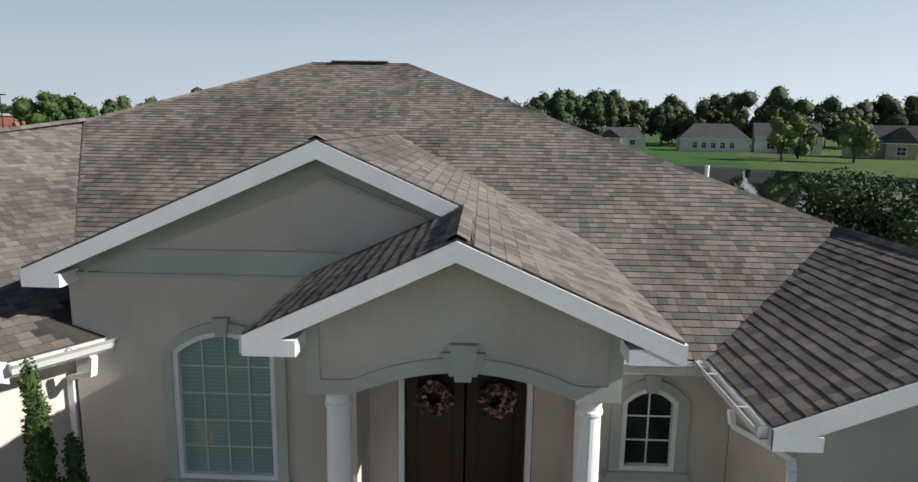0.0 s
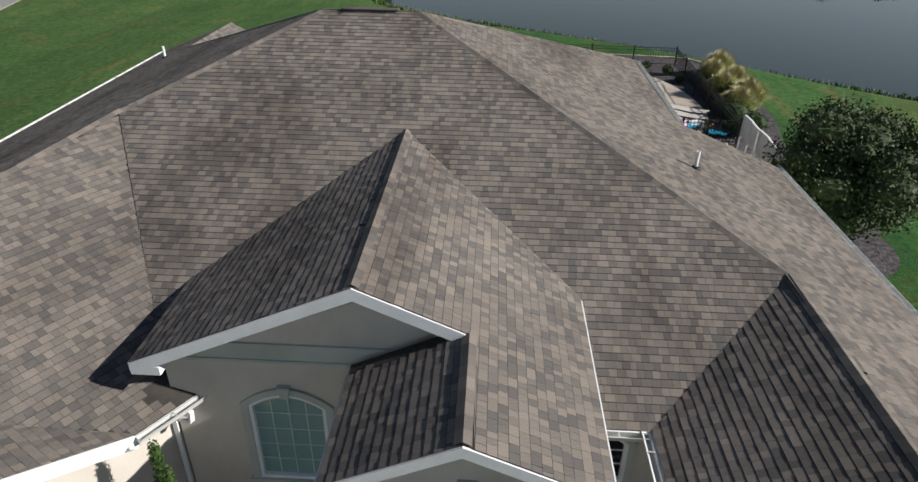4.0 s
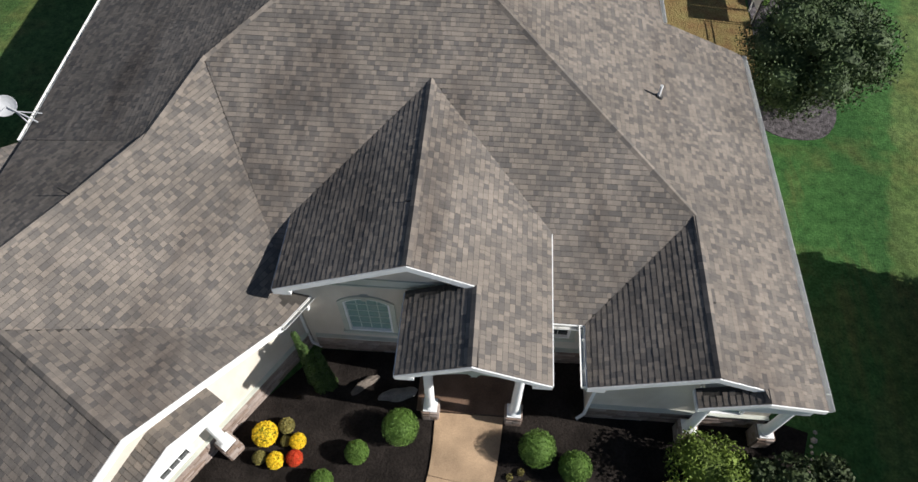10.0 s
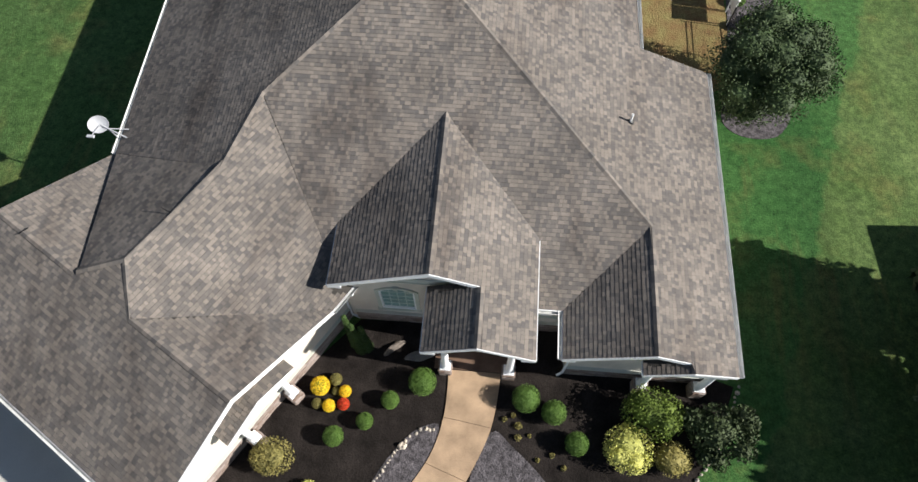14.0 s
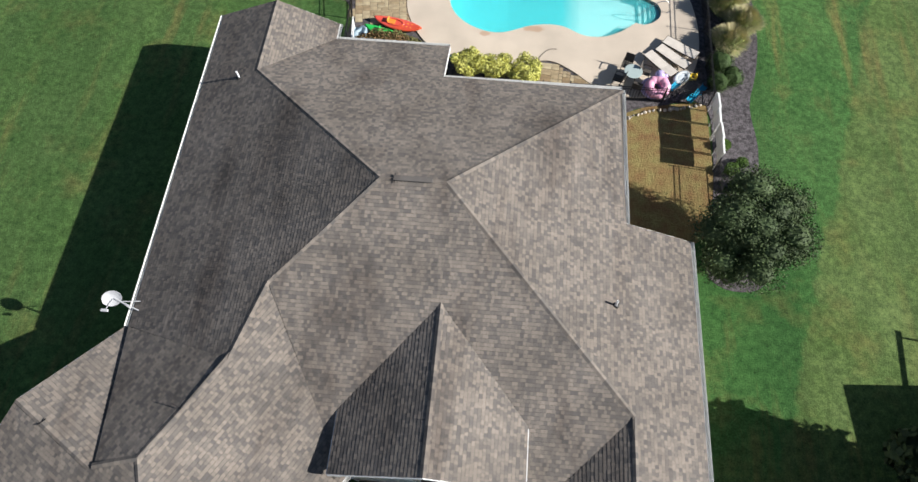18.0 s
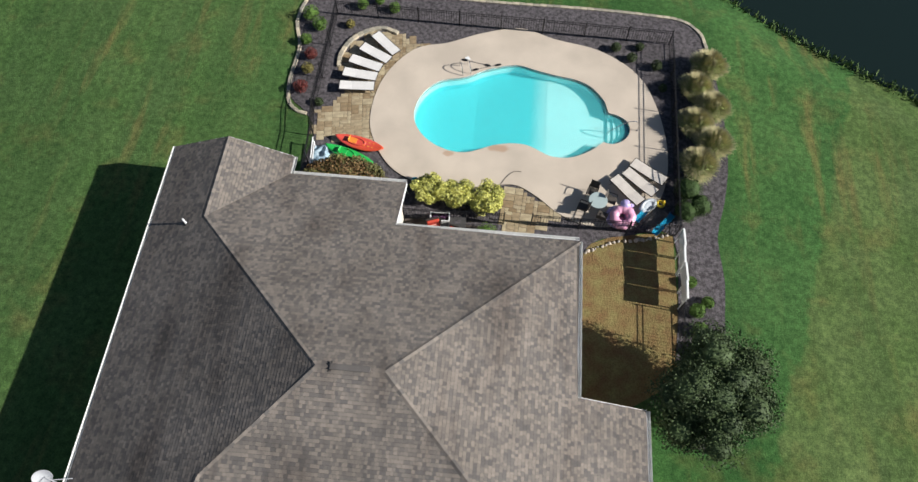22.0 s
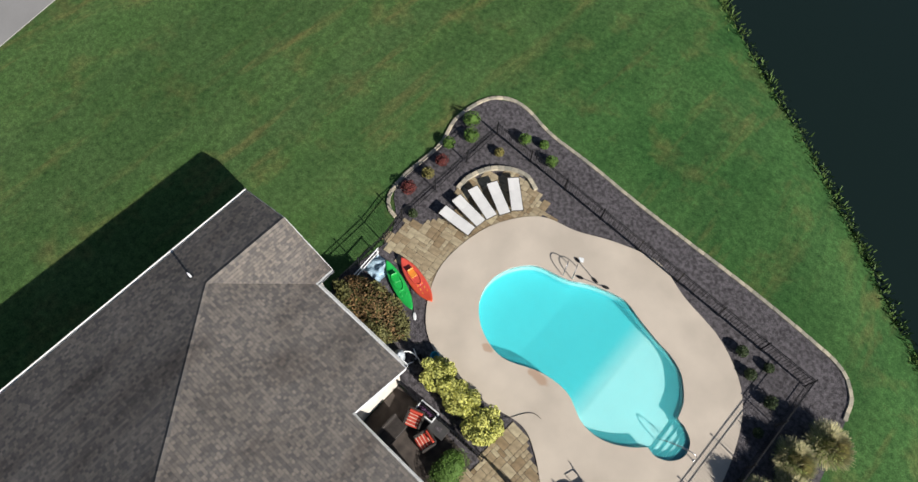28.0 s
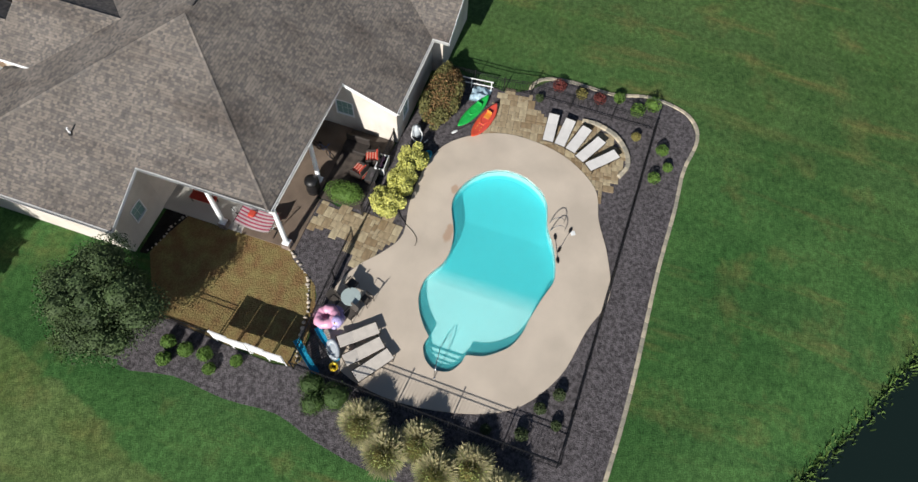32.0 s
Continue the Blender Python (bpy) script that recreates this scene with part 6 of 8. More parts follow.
paving([(-8.25, 32.5), (-4.3, 32.3), (-5.0, 34.5), (-4.5, 37.3), (-3.1, 39.2), (-2.2, 39.6), (-3.6, 40.0), (-4.7, 40.4), (-5.5, 40.5), (-6.4, 40.15), (-7.1, 39.4), (-7.5, 38.3), (-7.4, 37.2), (-6.8, 36.6), (-6.9, 35.6), (-7.6, 34.7), (-8.3, 34.3)], 0.21, "tan sandstone paving laid in a random pattern", -6.2, 35, 8, 1)
paving([(2.7, 30.2), (4.4, 29.5), (5.6, 28.5), (4.9, 28.2), (4.35, 27.4), (4.25, 25.5), (2.55, 25.5), (2.6, 27.8), (2.3, 29.2)], 0.21, "tan sandstone path from the porch to the deck", 3.5, 28, -4, 2)
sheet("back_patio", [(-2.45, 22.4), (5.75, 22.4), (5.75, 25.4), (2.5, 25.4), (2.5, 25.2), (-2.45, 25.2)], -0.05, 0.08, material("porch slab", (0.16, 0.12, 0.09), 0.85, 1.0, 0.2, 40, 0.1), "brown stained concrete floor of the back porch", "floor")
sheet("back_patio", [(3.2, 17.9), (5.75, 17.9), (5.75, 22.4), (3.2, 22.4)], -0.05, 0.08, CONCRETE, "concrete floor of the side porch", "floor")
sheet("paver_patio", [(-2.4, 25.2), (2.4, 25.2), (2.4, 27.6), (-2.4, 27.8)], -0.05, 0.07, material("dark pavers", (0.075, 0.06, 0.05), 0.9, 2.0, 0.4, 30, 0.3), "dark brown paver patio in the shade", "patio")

# ---- fence ----
fence = thing("pool_fence", (0, 0, 0), "black metal picket fence round the pool", "fence")
bm = bmesh.new()
box(bm, -0.028, 0.028, -0.028, 0.028, -0.1, 1.20, bevel=0.004)
box(bm, -0.034, 0.034, -0.034, 0.034, 1.20, 1.23)
POST = bpy.data.meshes.new("post")
bm.to_mesh(POST)
bm.free()
POST.materials.append(BLACK)
bm = bmesh.new()
box(bm, -0.009, 0.009, -0.009, 0.009, 0.1, 1.14)
PICKET = bpy.data.meshes.new("picket")
bm.to_mesh(PICKET)
bm.free()
PICKET.materials.append(BLACK)
npick = 0
for (ax, ay), (bx, by), sp in (((-8.4, 34.1), (-8.35, 41.6), 0.15), ((-8.35, 41.6), (11.75, 40.9), 0.15), ((11.75, 40.9), (11.45, 28.0), 0.16), ((11.45, 28.0), (4.1, 27.95), 0.15), ((2.7, 27.9), (-2.4, 27.75), 0.15), ((-8.0, 28.9), (-8.1, 32.5), 0.15), ((-8.1, 32.5), (-8.4, 34.1), 0.15), ((11.3, 20.9), (11.35, 23.9), 0.15)):
    L = math.hypot(bx - ax, by - ay)
    ang = math.degrees(math.atan2(by - ay, bx - ax))
    k = max(1, round(L / 2.4))
    for i in range(k + 1):
        ob = new("post", POST)
        ob.parent = fence
        ob.matrix_basis = pose(ax + (bx - ax) * i / k, ay + (by - ay) * i / k, 0.03, 0, 0, ang)
    for z in (0.16, 0.95, 1.10):
        bm = bmesh.new()
        bar(bm, (ax, ay, z + 0.03), (bx, by, z + 0.03), 0.03, 0.022)
        part("rail", bm, BLACK, fence)
    V, Fc = [], []
    m = int(L / sp)
    for i in range(1, m):
        f = i / m
        x, y = ax + (bx - ax) * f, ay + (by - ay) * f
        if npick < 300:
            ob = new("picket", PICKET)
            ob.parent = fence
            ob.matrix_basis = pose(x, y, 0.03, 0, 0, ang)
            npick += 1
        else:
            b = len(V)
            V += [(x + p * 0.009, y + q * 0.009, z) for z in (0.13, 1.16) for p, q in ((-1, -1), (1, -1), (1, 1), (-1, 1))]
            Fc += [(b, b + 1, b + 5, b + 4), (b + 1, b + 2, b + 6, b + 5), (b + 2, b + 3, b + 7, b + 6), (b + 3, b, b + 4, b + 7), (b + 4, b + 5, b + 6, b + 7)]
    if V:
        tagged(raw("picket_run", V, Fc, BLACK, fence), kind="stuff")

# white privacy panels
VINYL = material("white vinyl", (0.80, 0.80, 0.78), 0.45, 2, 0.05, 30, 0.02)
for i in range(4):
    y = 24.45 + i * 0.92
    p_ = thing("privacy_panel", (11.42 + 0.04 * (i % 2), y, 0.02), "white vinyl privacy panel between the lawn and the gravel", "fence panel", "white privacy panels", 90 + (2 if i % 2 else -2))
    for k in range(5):
        bm = bmesh.new()
        box(bm, -0.44 + k * 0.176, -0.44 + k * 0.176 + 0.172, -0.018, 0.018, 0.55, 1.45, bevel=0.006)
        part("board", bm, VINYL, p_)
    for s in (-0.42, 0.42):
        bm = bmesh.new()
        box(bm, s - 0.03, s + 0.03, 0.02, 0.06, -0.05, 1.5, bevel=0.006)
        part("post", bm, VINYL, p_)
    bm = bmesh.new()
    box(bm, -0.46, 0.46, -0.05, 0.05, 1.45, 1.50, bevel=0.01)
    part("cap_rail", bm, VINYL, p_)

# ---- pool fittings ----
STEEL = material("stainless steel", (0.65, 0.66, 0.67), 0.22, 5, 0.05, 30, 0.0, metal=1.0)
WHITEP = material("white plastic", (0.75, 0.76, 0.75), 0.4, 3, 0.05, 30, 0.0)


def tube(name, pts, r, mat, parent, n=4, seg=8, label=""):
    cu = bpy.data.curves.new(name, "CURVE")
    cu.dimensions, cu.bevel_depth, cu.bevel_resolution, cu.resolution_u = "3D", r, 2, n
    sp = cu.splines.new("BEZIER")
    sp.bezier_points.add(len(pts) - 1)
    for b, p in zip(sp.bezier_points, pts):
        b.co = p
        b.handle_left_type = b.handle_right_type = "AUTO"
    tmp = bpy.data.objects.new(name, cu)
    me = bpy.data.meshes.new_from_object(tmp)
    bpy.data.objects.remove(tmp)
    me.materials.clear()
    me.materials.append(mat)
    me.shade_smooth()
    ob = new(name, me)
    ob.parent = parent
    return tagged(ob, label)


ladder = thing("pool_ladder", (-0.1, 37.7, 0.1), "stainless steel pool ladder with white treads", "ladder", "", 20)
for s in (-0.24, 0.24):
    tube("rail", [(s, 0.55, 0.0), (s, 0.5, 0.4), (s, 0.18, 0.62), (s, -0.12, 0.35), (s, -0.16, -0.9)], 0.022, STEEL, ladder)
for z in (-0.15, -0.42, -0.7):
    bm = bmesh.new()
    box(bm, -0.24, 0.24, -0.22, -0.12, z, z + 0.035, bevel=0.008)
    part("tread", bm, WHITEP, ladder)
rail = thing("pool_handrail", (9.35, 34.35, 0.1), "bent stainless steel handrail over the pool steps", "handrail", "", 8)
tube("rail", [(0.35, 0, 0), (0.3, 0, 0.6), (0.0, 0, 0.85), (-0.9, 0, 0.35), (-1.3, 0, -0.2), (-1.35, 0, -0.6)], 0.024, STEEL, rail)
bm = bmesh.new()
lathe(bm, [(0.06, 0), (0.05, 0.02), (0.03, 0.03)], 12, Matrix.Translation((0.35, 0, 0)))
part("flange", bm, STEEL, rail)
for dx, dy, a in ((0.45, 38.45, -12), (1.1, 38.15, 20)):
    pd = thing("paddle", (dx, dy, 0.115), "black bladed paddle lying on the deck", "paddle", "paddles on the deck", a)
    bm = bmesh.new()
    bar(bm, (-0.55, 0, 0.02), (0.55, 0, 0.02), 0.014, seg=8)
    part("shaft", bm, STEEL, pd)
    for s in (-1, 1):
        bm = bmesh.new()
        bmesh.ops.create_icosphere(bm, subdivisions=2, radius=1, matrix=pose(s * 0.68, 0, 0.03) @ Matrix.Diagonal((0.2, 0.085, 0.022, 1)))
        part("blade", bm, BLACK, pd, smooth=True)
sk = thing("skimmer_lid", (-0.1, 38.75, 0.1), "square white skimmer lid on the deck", "lid", "", 30)
bm = bmesh.new()
box(bm, -0.13, 0.13, -0.13, 0.13, 0.0, 0.012, bevel=0.004)
part("lid", bm, WHITEP, sk)
hose = thing("garden_hose", (3.2, 31.0, 0.1), "dark garden hose curling over the deck edge", "hose")
tube("hose", [(0.25, 0.12, 0.02), (-0.1, 0.1, 0.02), (-0.45, -0.2, 0.02), (-0.8, -0.75, 0.01), (-1.3, -1.3, -0.03), (-1.9, -1.7, 0.1)], 0.014, BLACK, hose)

# ---- loungers ----
SLING = material("taupe sling fabric", (0.58, 0.53, 0.47), 0.85, 3, 0.08, 120, 0.1)
SLING_D = material("dark brown sling fabric", (0.07, 0.06, 0.052), 0.8, 3, 0.1, 120, 0.1)
SLING_W = material("white sling fabric", (0.66, 0.64, 0.61), 0.85, 3, 0.05, 120, 0.1)
BRONZE = material("bronze frame", (0.06, 0.05, 0.042), 0.4, 4, 0.15, 30, 0.0, metal=0.6)


def lounger(x, y, a, fabric, back, label, group):
    """A chaise; head towards local -x; back: lift of the backrest in degrees."""
    t = thing("sun_lounger", (x, y, 0.1), label, "sun lounger", group, a)
    for s in (-0.32, 0.32):
        bm = bmesh.new()
        bar(bm, (-0.4, s, 0.32), (1.0, s, 0.32), 0.03, 0.045)
        part("frame", bm, BRONZE, t)
        for x_ in (-0.3, 0.85):
            bm = bmesh.new()
            bar(bm, (x_ - 0.06, s, 0.31), (x_ + 0.04, s, 0.0), 0.03, 0.03)
            part("leg", bm, BRONZE, t)
    bm = bmesh.new()
    bar(bm, (1.0, -0.32, 0.32), (1.0, 0.32, 0.32), 0.03, 0.045)
    part("end_bar", bm, BRONZE, t)
    bm = bmesh.new()
    box(bm, -0.28, 0.99, -0.30, 0.30, 0.325, 0.345, bevel=0.006)
    part("seat", bm, fabric, t)
    lift = pose(-0.28, 0, 0.325, 0, back, 0)
    bm = bmesh.new()
    box(bm, -0.70, 0.0, -0.30, 0.30, 0.0, 0.02, bevel=0.006)
    bmesh.ops.transform(bm, matrix=lift, verts=bm.verts)
    part("backrest", bm, fabric, t)
    bm = bmesh.new()
    for s in (-0.32, 0.32):
        bar(bm, (-0.73, s, 0.0), (0.0, s, 0.0), 0.03, 0.035)
    bar(bm, (-0.73, -0.32, 0.0), (-0.73, 0.32, 0.0), 0.03, 0.035)
    bmesh.ops.transform(bm, matrix=lift, verts=bm.verts)
    part("backrest_frame", bm, BRONZE, t)
    return t


for x, y, a in ((-6.2, 35.9, 3), (-6.15, 36.75, -6), (-5.95, 37.6, -17), (-5.5, 38.4, -28), (-5.0, 39.2, -43)):
    lounger(x, y, a, SLING_W, 3, "white sling sun lounger lying flat on the sandstone", "white loungers on the sandstone patio")
for x, y, a in ((9.0, 30.3, 132), (9.68, 30.84, 138), (10.14, 31.51, 145)):
    lounger(x, y, a, SLING, 6, "taupe sling sun lounger with a bronze frame on the deck", "taupe loungers on the pool deck")

# ---- table and chairs ----
GLASSTOP = material("frosted table glass", (0.36, 0.43, 0.42), 0.15, 3, 0.04, 30, 0.0)
tbl = thing("round_table", (7.42, 29.3, 0.1), "round glass topped garden table on the deck", "table")
bm = bmesh.new()
lathe(bm, [(0.46, 0.70), (0.48, 0.71), (0.48, 0.725), (0.46, 0.73)], 32)
part("tabletop", bm, GLASSTOP, tbl)
for k in range(4):
    a = k * math.pi / 2 + 0.5
    bm = bmesh.new()
    bar(bm, (0.36 * math.cos(a), 0.36 * math.sin(a), 0), (0.2 * math.cos(a), 0.2 * math.sin(a), 0.7), 0.028)
    part("leg", bm, BRONZE, tbl)


def garden_chair(x, y, a):
    t = thing("garden_chair", (x, y, 0.1), "bronze framed sling garden chair at the round table", "chair", "chairs round the garden table", a)
    bm = bmesh.new()
    box(bm, -0.24, 0.24, -0.24, 0.24, 0.40, 0.42, bevel=0.006)
    part("seat", bm, SLING_D, t)
    bm = bmesh.new()
    box(bm, -0.24, 0.24, -0.02, 0.0, 0.0, 0.52, bevel=0.006)
    bmesh.ops.transform(bm, matrix=pose(0, -0.24, 0.42, 14), verts=bm.verts)
    part("backrest", bm, SLING_D, t)
    for sx in (-0.25, 0.25):
        bm = bmesh.new()
        bar(bm, (sx, -0.26, 0.64), (sx, 0.2, 0.64), 0.035, 0.025)
        part("armrest", bm, BRONZE, t)
        for sy in (-0.24, 0.22):
            bm = bmesh.new()
            bar(bm, (sx, sy, 0), (sx, sy * 0.9, 0.64), 0.026)
            part("leg", bm, BRONZE, t)


for a, r in ((20, 0.75), (110, 0.8), (200, 0.72), (290, 0.8)):
    garden_chair(7.42 + r * math.sin(radians(a)), 29.3 - r * math.cos(radians(a)), -a)

# ---- floats and toys ----
PINK = material("pink vinyl", (0.72, 0.36, 0.50), 0.3, 3, 0.06, 20, 0.0)
LILAC = material("lilac vinyl", (0.50, 0.42, 0.72), 0.3, 8, 0.25, 20, 0.0)
BLUEV = material("bright blue plastic", (0.03, 0.42, 0.62), 0.3, 2, 0.08, 20, 0.0)
YELV = material("yellow vinyl", (0.75, 0.52, 0.03), 0.3, 3, 0.06, 20, 0.0)
GREYV = material("pale grey vinyl", (0.42, 0.46, 0.49), 0.35, 3, 0.08, 20, 0.0)


def torus(bm, R, r, m, nR=28, nr=12, bulge=0.0, k=5):
    V = []
    for i in range(nR):
        a = 2 * math.pi * i / nR
        rr = r * (1 + bulge * math.cos(k * a))
        V.append([bm.verts.new(m @ Vector(((R + rr * math.cos(b)) * math.cos(a), (R + rr * math.cos(b)) * math.sin(a), rr * math.sin(b)))) for b in (2 * math.pi * j / nr for j in range(nr))])
    for i in range(nR):
        for j in range(nr):
            bm.faces.new((V[i][j], V[(i + 1) % nR][j], V[(i + 1) % nR][(j + 1) % nr], V[i][(j + 1) % nr]))


fl = thing("pool_float", (8.7, 28.55, 0.1), "pink inflatable ring float with a lilac head", "pool float")
bm = bmesh.new()
torus(bm, 0.42, 0.24, pose(0, 0, 0.5, 12, -8, 0), bulge=0.1, k=9)
part("ring", bm, PINK, fl, smooth=True)
bm = bmesh.new()
bmesh.ops.create_icosphere(bm, subdivisions=3, radius=1, matrix=pose(0.1, 0.62, 0.7) @ Matrix.Diagonal((0.27, 0.28, 0.25, 1)))
bmesh.ops.create_icosphere(bm, subdivisions=2, radius=1, matrix=pose(0.4, 0.62, 0.66) @ Matrix.Diagonal((0.14, 0.12, 0.12, 1)))
part("head", bm, LILAC, fl, smooth=True)
bm = bmesh.new()
bmesh.ops.create_cone(bm, cap_ends=True, segments=10, radius1=0.05, radius2=0.005, depth=0.24, matrix=pose(0.3, 0.6, 0.9, 20, 15, 0))
part("horn", bm, YELV, fl)
bm = bmesh.new()
bmesh.ops.create_icosphere(bm, subdivisions=2, radius=1, matrix=pose(-0.1, -0.1, 0.16) @ Matrix.Diagonal((0.35, 0.3, 0.17, 1)))
part("base_cushion", bm, PINK, fl, smooth=True)
lf = thing("pool_float", (8.52, 28.72, 0.1), "purple spotted inflatable ring lying on the deck", "pool float")
bm = bmesh.new()
torus(bm, 0.5, 0.15, pose(0, 0, 0.16, 4, 3, 0))
part("ring", bm, LILAC, lf, smooth=True)
sl = thing("plastic_slide", (10.35, 28.75, 0.05), "bright blue plastic play slide parts lying by the fence", "slide", "", -37)
for off, sgn, w in ((-0.55, 1, 0.3), (0.55, -1, 0.34)):
    bm = bmesh.new()
    n = 10
    rows_ = []
    for i in range(n + 1):
        q = i / n
        x = -0.92 + 1.84 * q
        z = 0.12 + 0.45 * (0.5 + 0.5 * math.cos(math.pi * q * 1.1))
        rows_.append([bm.verts.new((off + sx, x, z + dz)) for sx, dz in ((-w / 2, 0.12), (-w / 2 + 0.03, 0.0), (w / 2 - 0.03, 0.0), (w / 2, 0.12))])
    for a, b in zip(rows_, rows_[1:]):
        for k in range(3):
            bm.faces.new((a[k], a[k + 1], b[k + 1], b[k]))
    bmesh.ops.solidify(bm, geom=bm.faces[:], thickness=0.02)
    part("chute", bm, BLUEV, sl, smooth=False)
for x_ in (-0.4, 0.4):
    bm = bmesh.new()
    bar(bm, (x_, -0.6, 0.45), (x_, 0.55, 0.45), 0.03)
    part("side_rail", bm, BLACK, sl)
    for y_ in (-0.58, 0.52):
        bm = bmesh.new()
        bar(bm, (x_, y_, 0), (x_, y_, 0.45), 0.035)
        part("leg", bm, BLACK, sl)
for i in range(11):
    bm = bmesh.new()
    bar(bm, (-0.4, -0.55 + i * 0.11, 0.47), (0.4, -0.55 + i * 0.11, 0.47), 0.035, 0.018)
    part("slat", bm, BLACK, sl)
rf = thing("inflatable_raft", (10.05, 29.45, 0.1), "deflating pale grey oval raft", "pool float", "", 40)
bm = bmesh.new()
torus(bm, 0.3, 0.1, pose(0, 0, 0.3, 20) @ Matrix.Diagonal((1.4, 0.8, 1, 1)))
bmesh.ops.create_icosphere(bm, subdivisions=2, radius=1, matrix=pose(0, 0, 0.28, 20) @ Matrix.Diagonal((0.4, 0.22, 0.05, 1)))
bmesh.ops.create_icosphere(bm, subdivisions=2, radius=1, matrix=pose(0, 0, 0.1) @ Matrix.Diagonal((0.2, 0.15, 0.1, 1)))
part("raft", bm, GREYV, rf, smooth=True)
yk = thing("swim_ring", (10.75, 29.75, 0.1), "small yellow inflatable swim ring", "pool float")
bm = bmesh.new()
torus(bm, 0.16, 0.07, pose(0, 0, 0.07))
bmesh.ops.create_icosphere(bm, subdivisions=2, radius=0.09, matrix=pose(0.16, 0.08, 0.17))
part("ring", bm, YELV, yk, smooth=True)


def kayak(x, y, a, mat, l, w, label, seatmat):
    """A sit-on-top kayak, bow towards local +x."""
    t = thing("kayak", (x, y, 0.05), label, "kayak", "kayaks beside the patio", a)
    bm = bmesh.new()
    n, k = 20, 14
    rings_ = []
    for i in range(n + 1):
        q = -1 + 2 * i / n
        hw = w / 2 * max(0.02, (1 - abs(q) ** 2.3)) ** 0.8
        lift = 0.16 * abs(q) ** 3
        rings_.append([bm.verts.new((q * l / 2, hw * math.cos(b), lift + 0.17 + (0.16 if math.sin(b) < 0 else 0.09) * math.sin(b) * (0.35 + 0.65 * (1 - abs(q) ** 3)))) for b in (2 * math.pi * j / k for j in range(k))])
    for a_, b_ in zip(rings_, rings_[1:]):
        for j in range(k):
            bm.faces.new((a_[j], a_[(j + 1) % k], b_[(j + 1) % k], b_[j]))
    bm.faces.new(list(reversed(rings_[0])))
    bm.faces.new(rings_[-1])
    bmesh.ops.recalc_face_normals(bm, faces=bm.faces)
    part("hull", bm, mat, t, smooth=True)
    bm = bmesh.new()
    torus(bm, 0.3, 0.035, pose(-0.2, 0, 0.26) @ Matrix.Diagonal((1.7, 0.75, 1, 1)))
    part("cockpit_rim", bm, mat, t, smooth=True)
    bm = bmesh.new()
    box(bm, -0.55, -0.15, -0.17, 0.17, 0.26, 0.285, bevel=0.01)
    part("seat", bm, seatmat, t)
    bm = bmesh.new()
    box(bm, -0.60, -0.55, -0.16, 0.16, 0.27, 0.48, bevel=0.015)
    part("backrest", bm, seatmat, t)
    for x_ in (0.3, 0.55, 0.8, -0.9):
        for s in (-1, 1):
            bm = bmesh.new()
            box(bm, x_ - 0.06, x_ + 0.06, s * 0.12 - 0.035, s * 0.12 + 0.035, 0.245, 0.272, bevel=0.008)
            part("foot_well", bm, seatmat, t)


KR = material("red orange plastic", (0.80, 0.10, 0.09), 0.35, 1.2, 0.2, 20, 0.0, tint=(0.68, 0.09, 0.035))
KG = material("green plastic", (0.02, 0.42, 0.075), 0.35, 1.2, 0.15, 20, 0.0)
KO = material("orange plastic", (0.75, 0.26, 0.04), 0.4, 2, 0.1, 20, 0.0)
kayak(-5.45, 32.12, -13.5, KR, 2.85, 0.84, "red and orange sit-on-top kayak on the patio edge", KO)
kayak(-5.88, 31.32, -19.6, KG, 2.95, 0.70, "bright green kayak lying beside the shrub", KG)
pd = thing("kayak_paddle", (-5.1, 31.4, 0.06), "kayak paddle with a white blade on the gravel", "paddle", "", -38)
bm = bmesh.new()
bar(bm, (-1.0, 0, 0.03), (0.9, 0, 0.03), 0.014, seg=8)
part("shaft", bm, BLACK, pd)
for s in (-1, 1):
    bm = bmesh.new()
    bmesh.ops.create_icosphere(bm, subdivisions=2, radius=1, matrix=pose(s * 1.1, 0, 0.03) @ Matrix.Diagonal((0.22, 0.09, 0.02, 1)))
    part("blade", bm, WHITEP, pd, smooth=True)
tp = thing("tarpaulin", (-7.35, 31.3, 0.05), "crumpled pale blue tarpaulin heap by the fence", "tarpaulin")
bm = bmesh.new()
bmesh.ops.create_grid(bm, x_segments=14, y_segments=14, size=0.55)
for v in bm.verts:
    v.co.z = max(0.0, 0.18 + 0.28 * noise.noise(v.co * 3.2) - 0.35 * (v.co.x ** 2 + v.co.y ** 2))
bmesh.ops.solidify(bm, geom=bm.faces[:], thickness=0.012)
part("sheet", bm, material("pale blue tarp", (0.30, 0.42, 0.50), 0.5, 4, 0.4, 20, 0.1), tp)
gr = thing("guard_rail", (-7.75, 30.6, 0.05), "white tubular rail leaning by the shrub", "rail", "", 96)
for z in (0.35, 0.75):
    bm = bmesh.new()
    bar(bm, (-1.3, 0, z), (1.3, 0, z), 0.03, seg=8)
    part("rail", bm, WHITEP, gr)
for x_ in (-1.2, 0, 1.2):
    bm = bmesh.new()
    bar(bm, (x_, 0, 0), (x_, 0, 0.78), 0.028, seg=8)
    part("post", bm, WHITEP, gr)

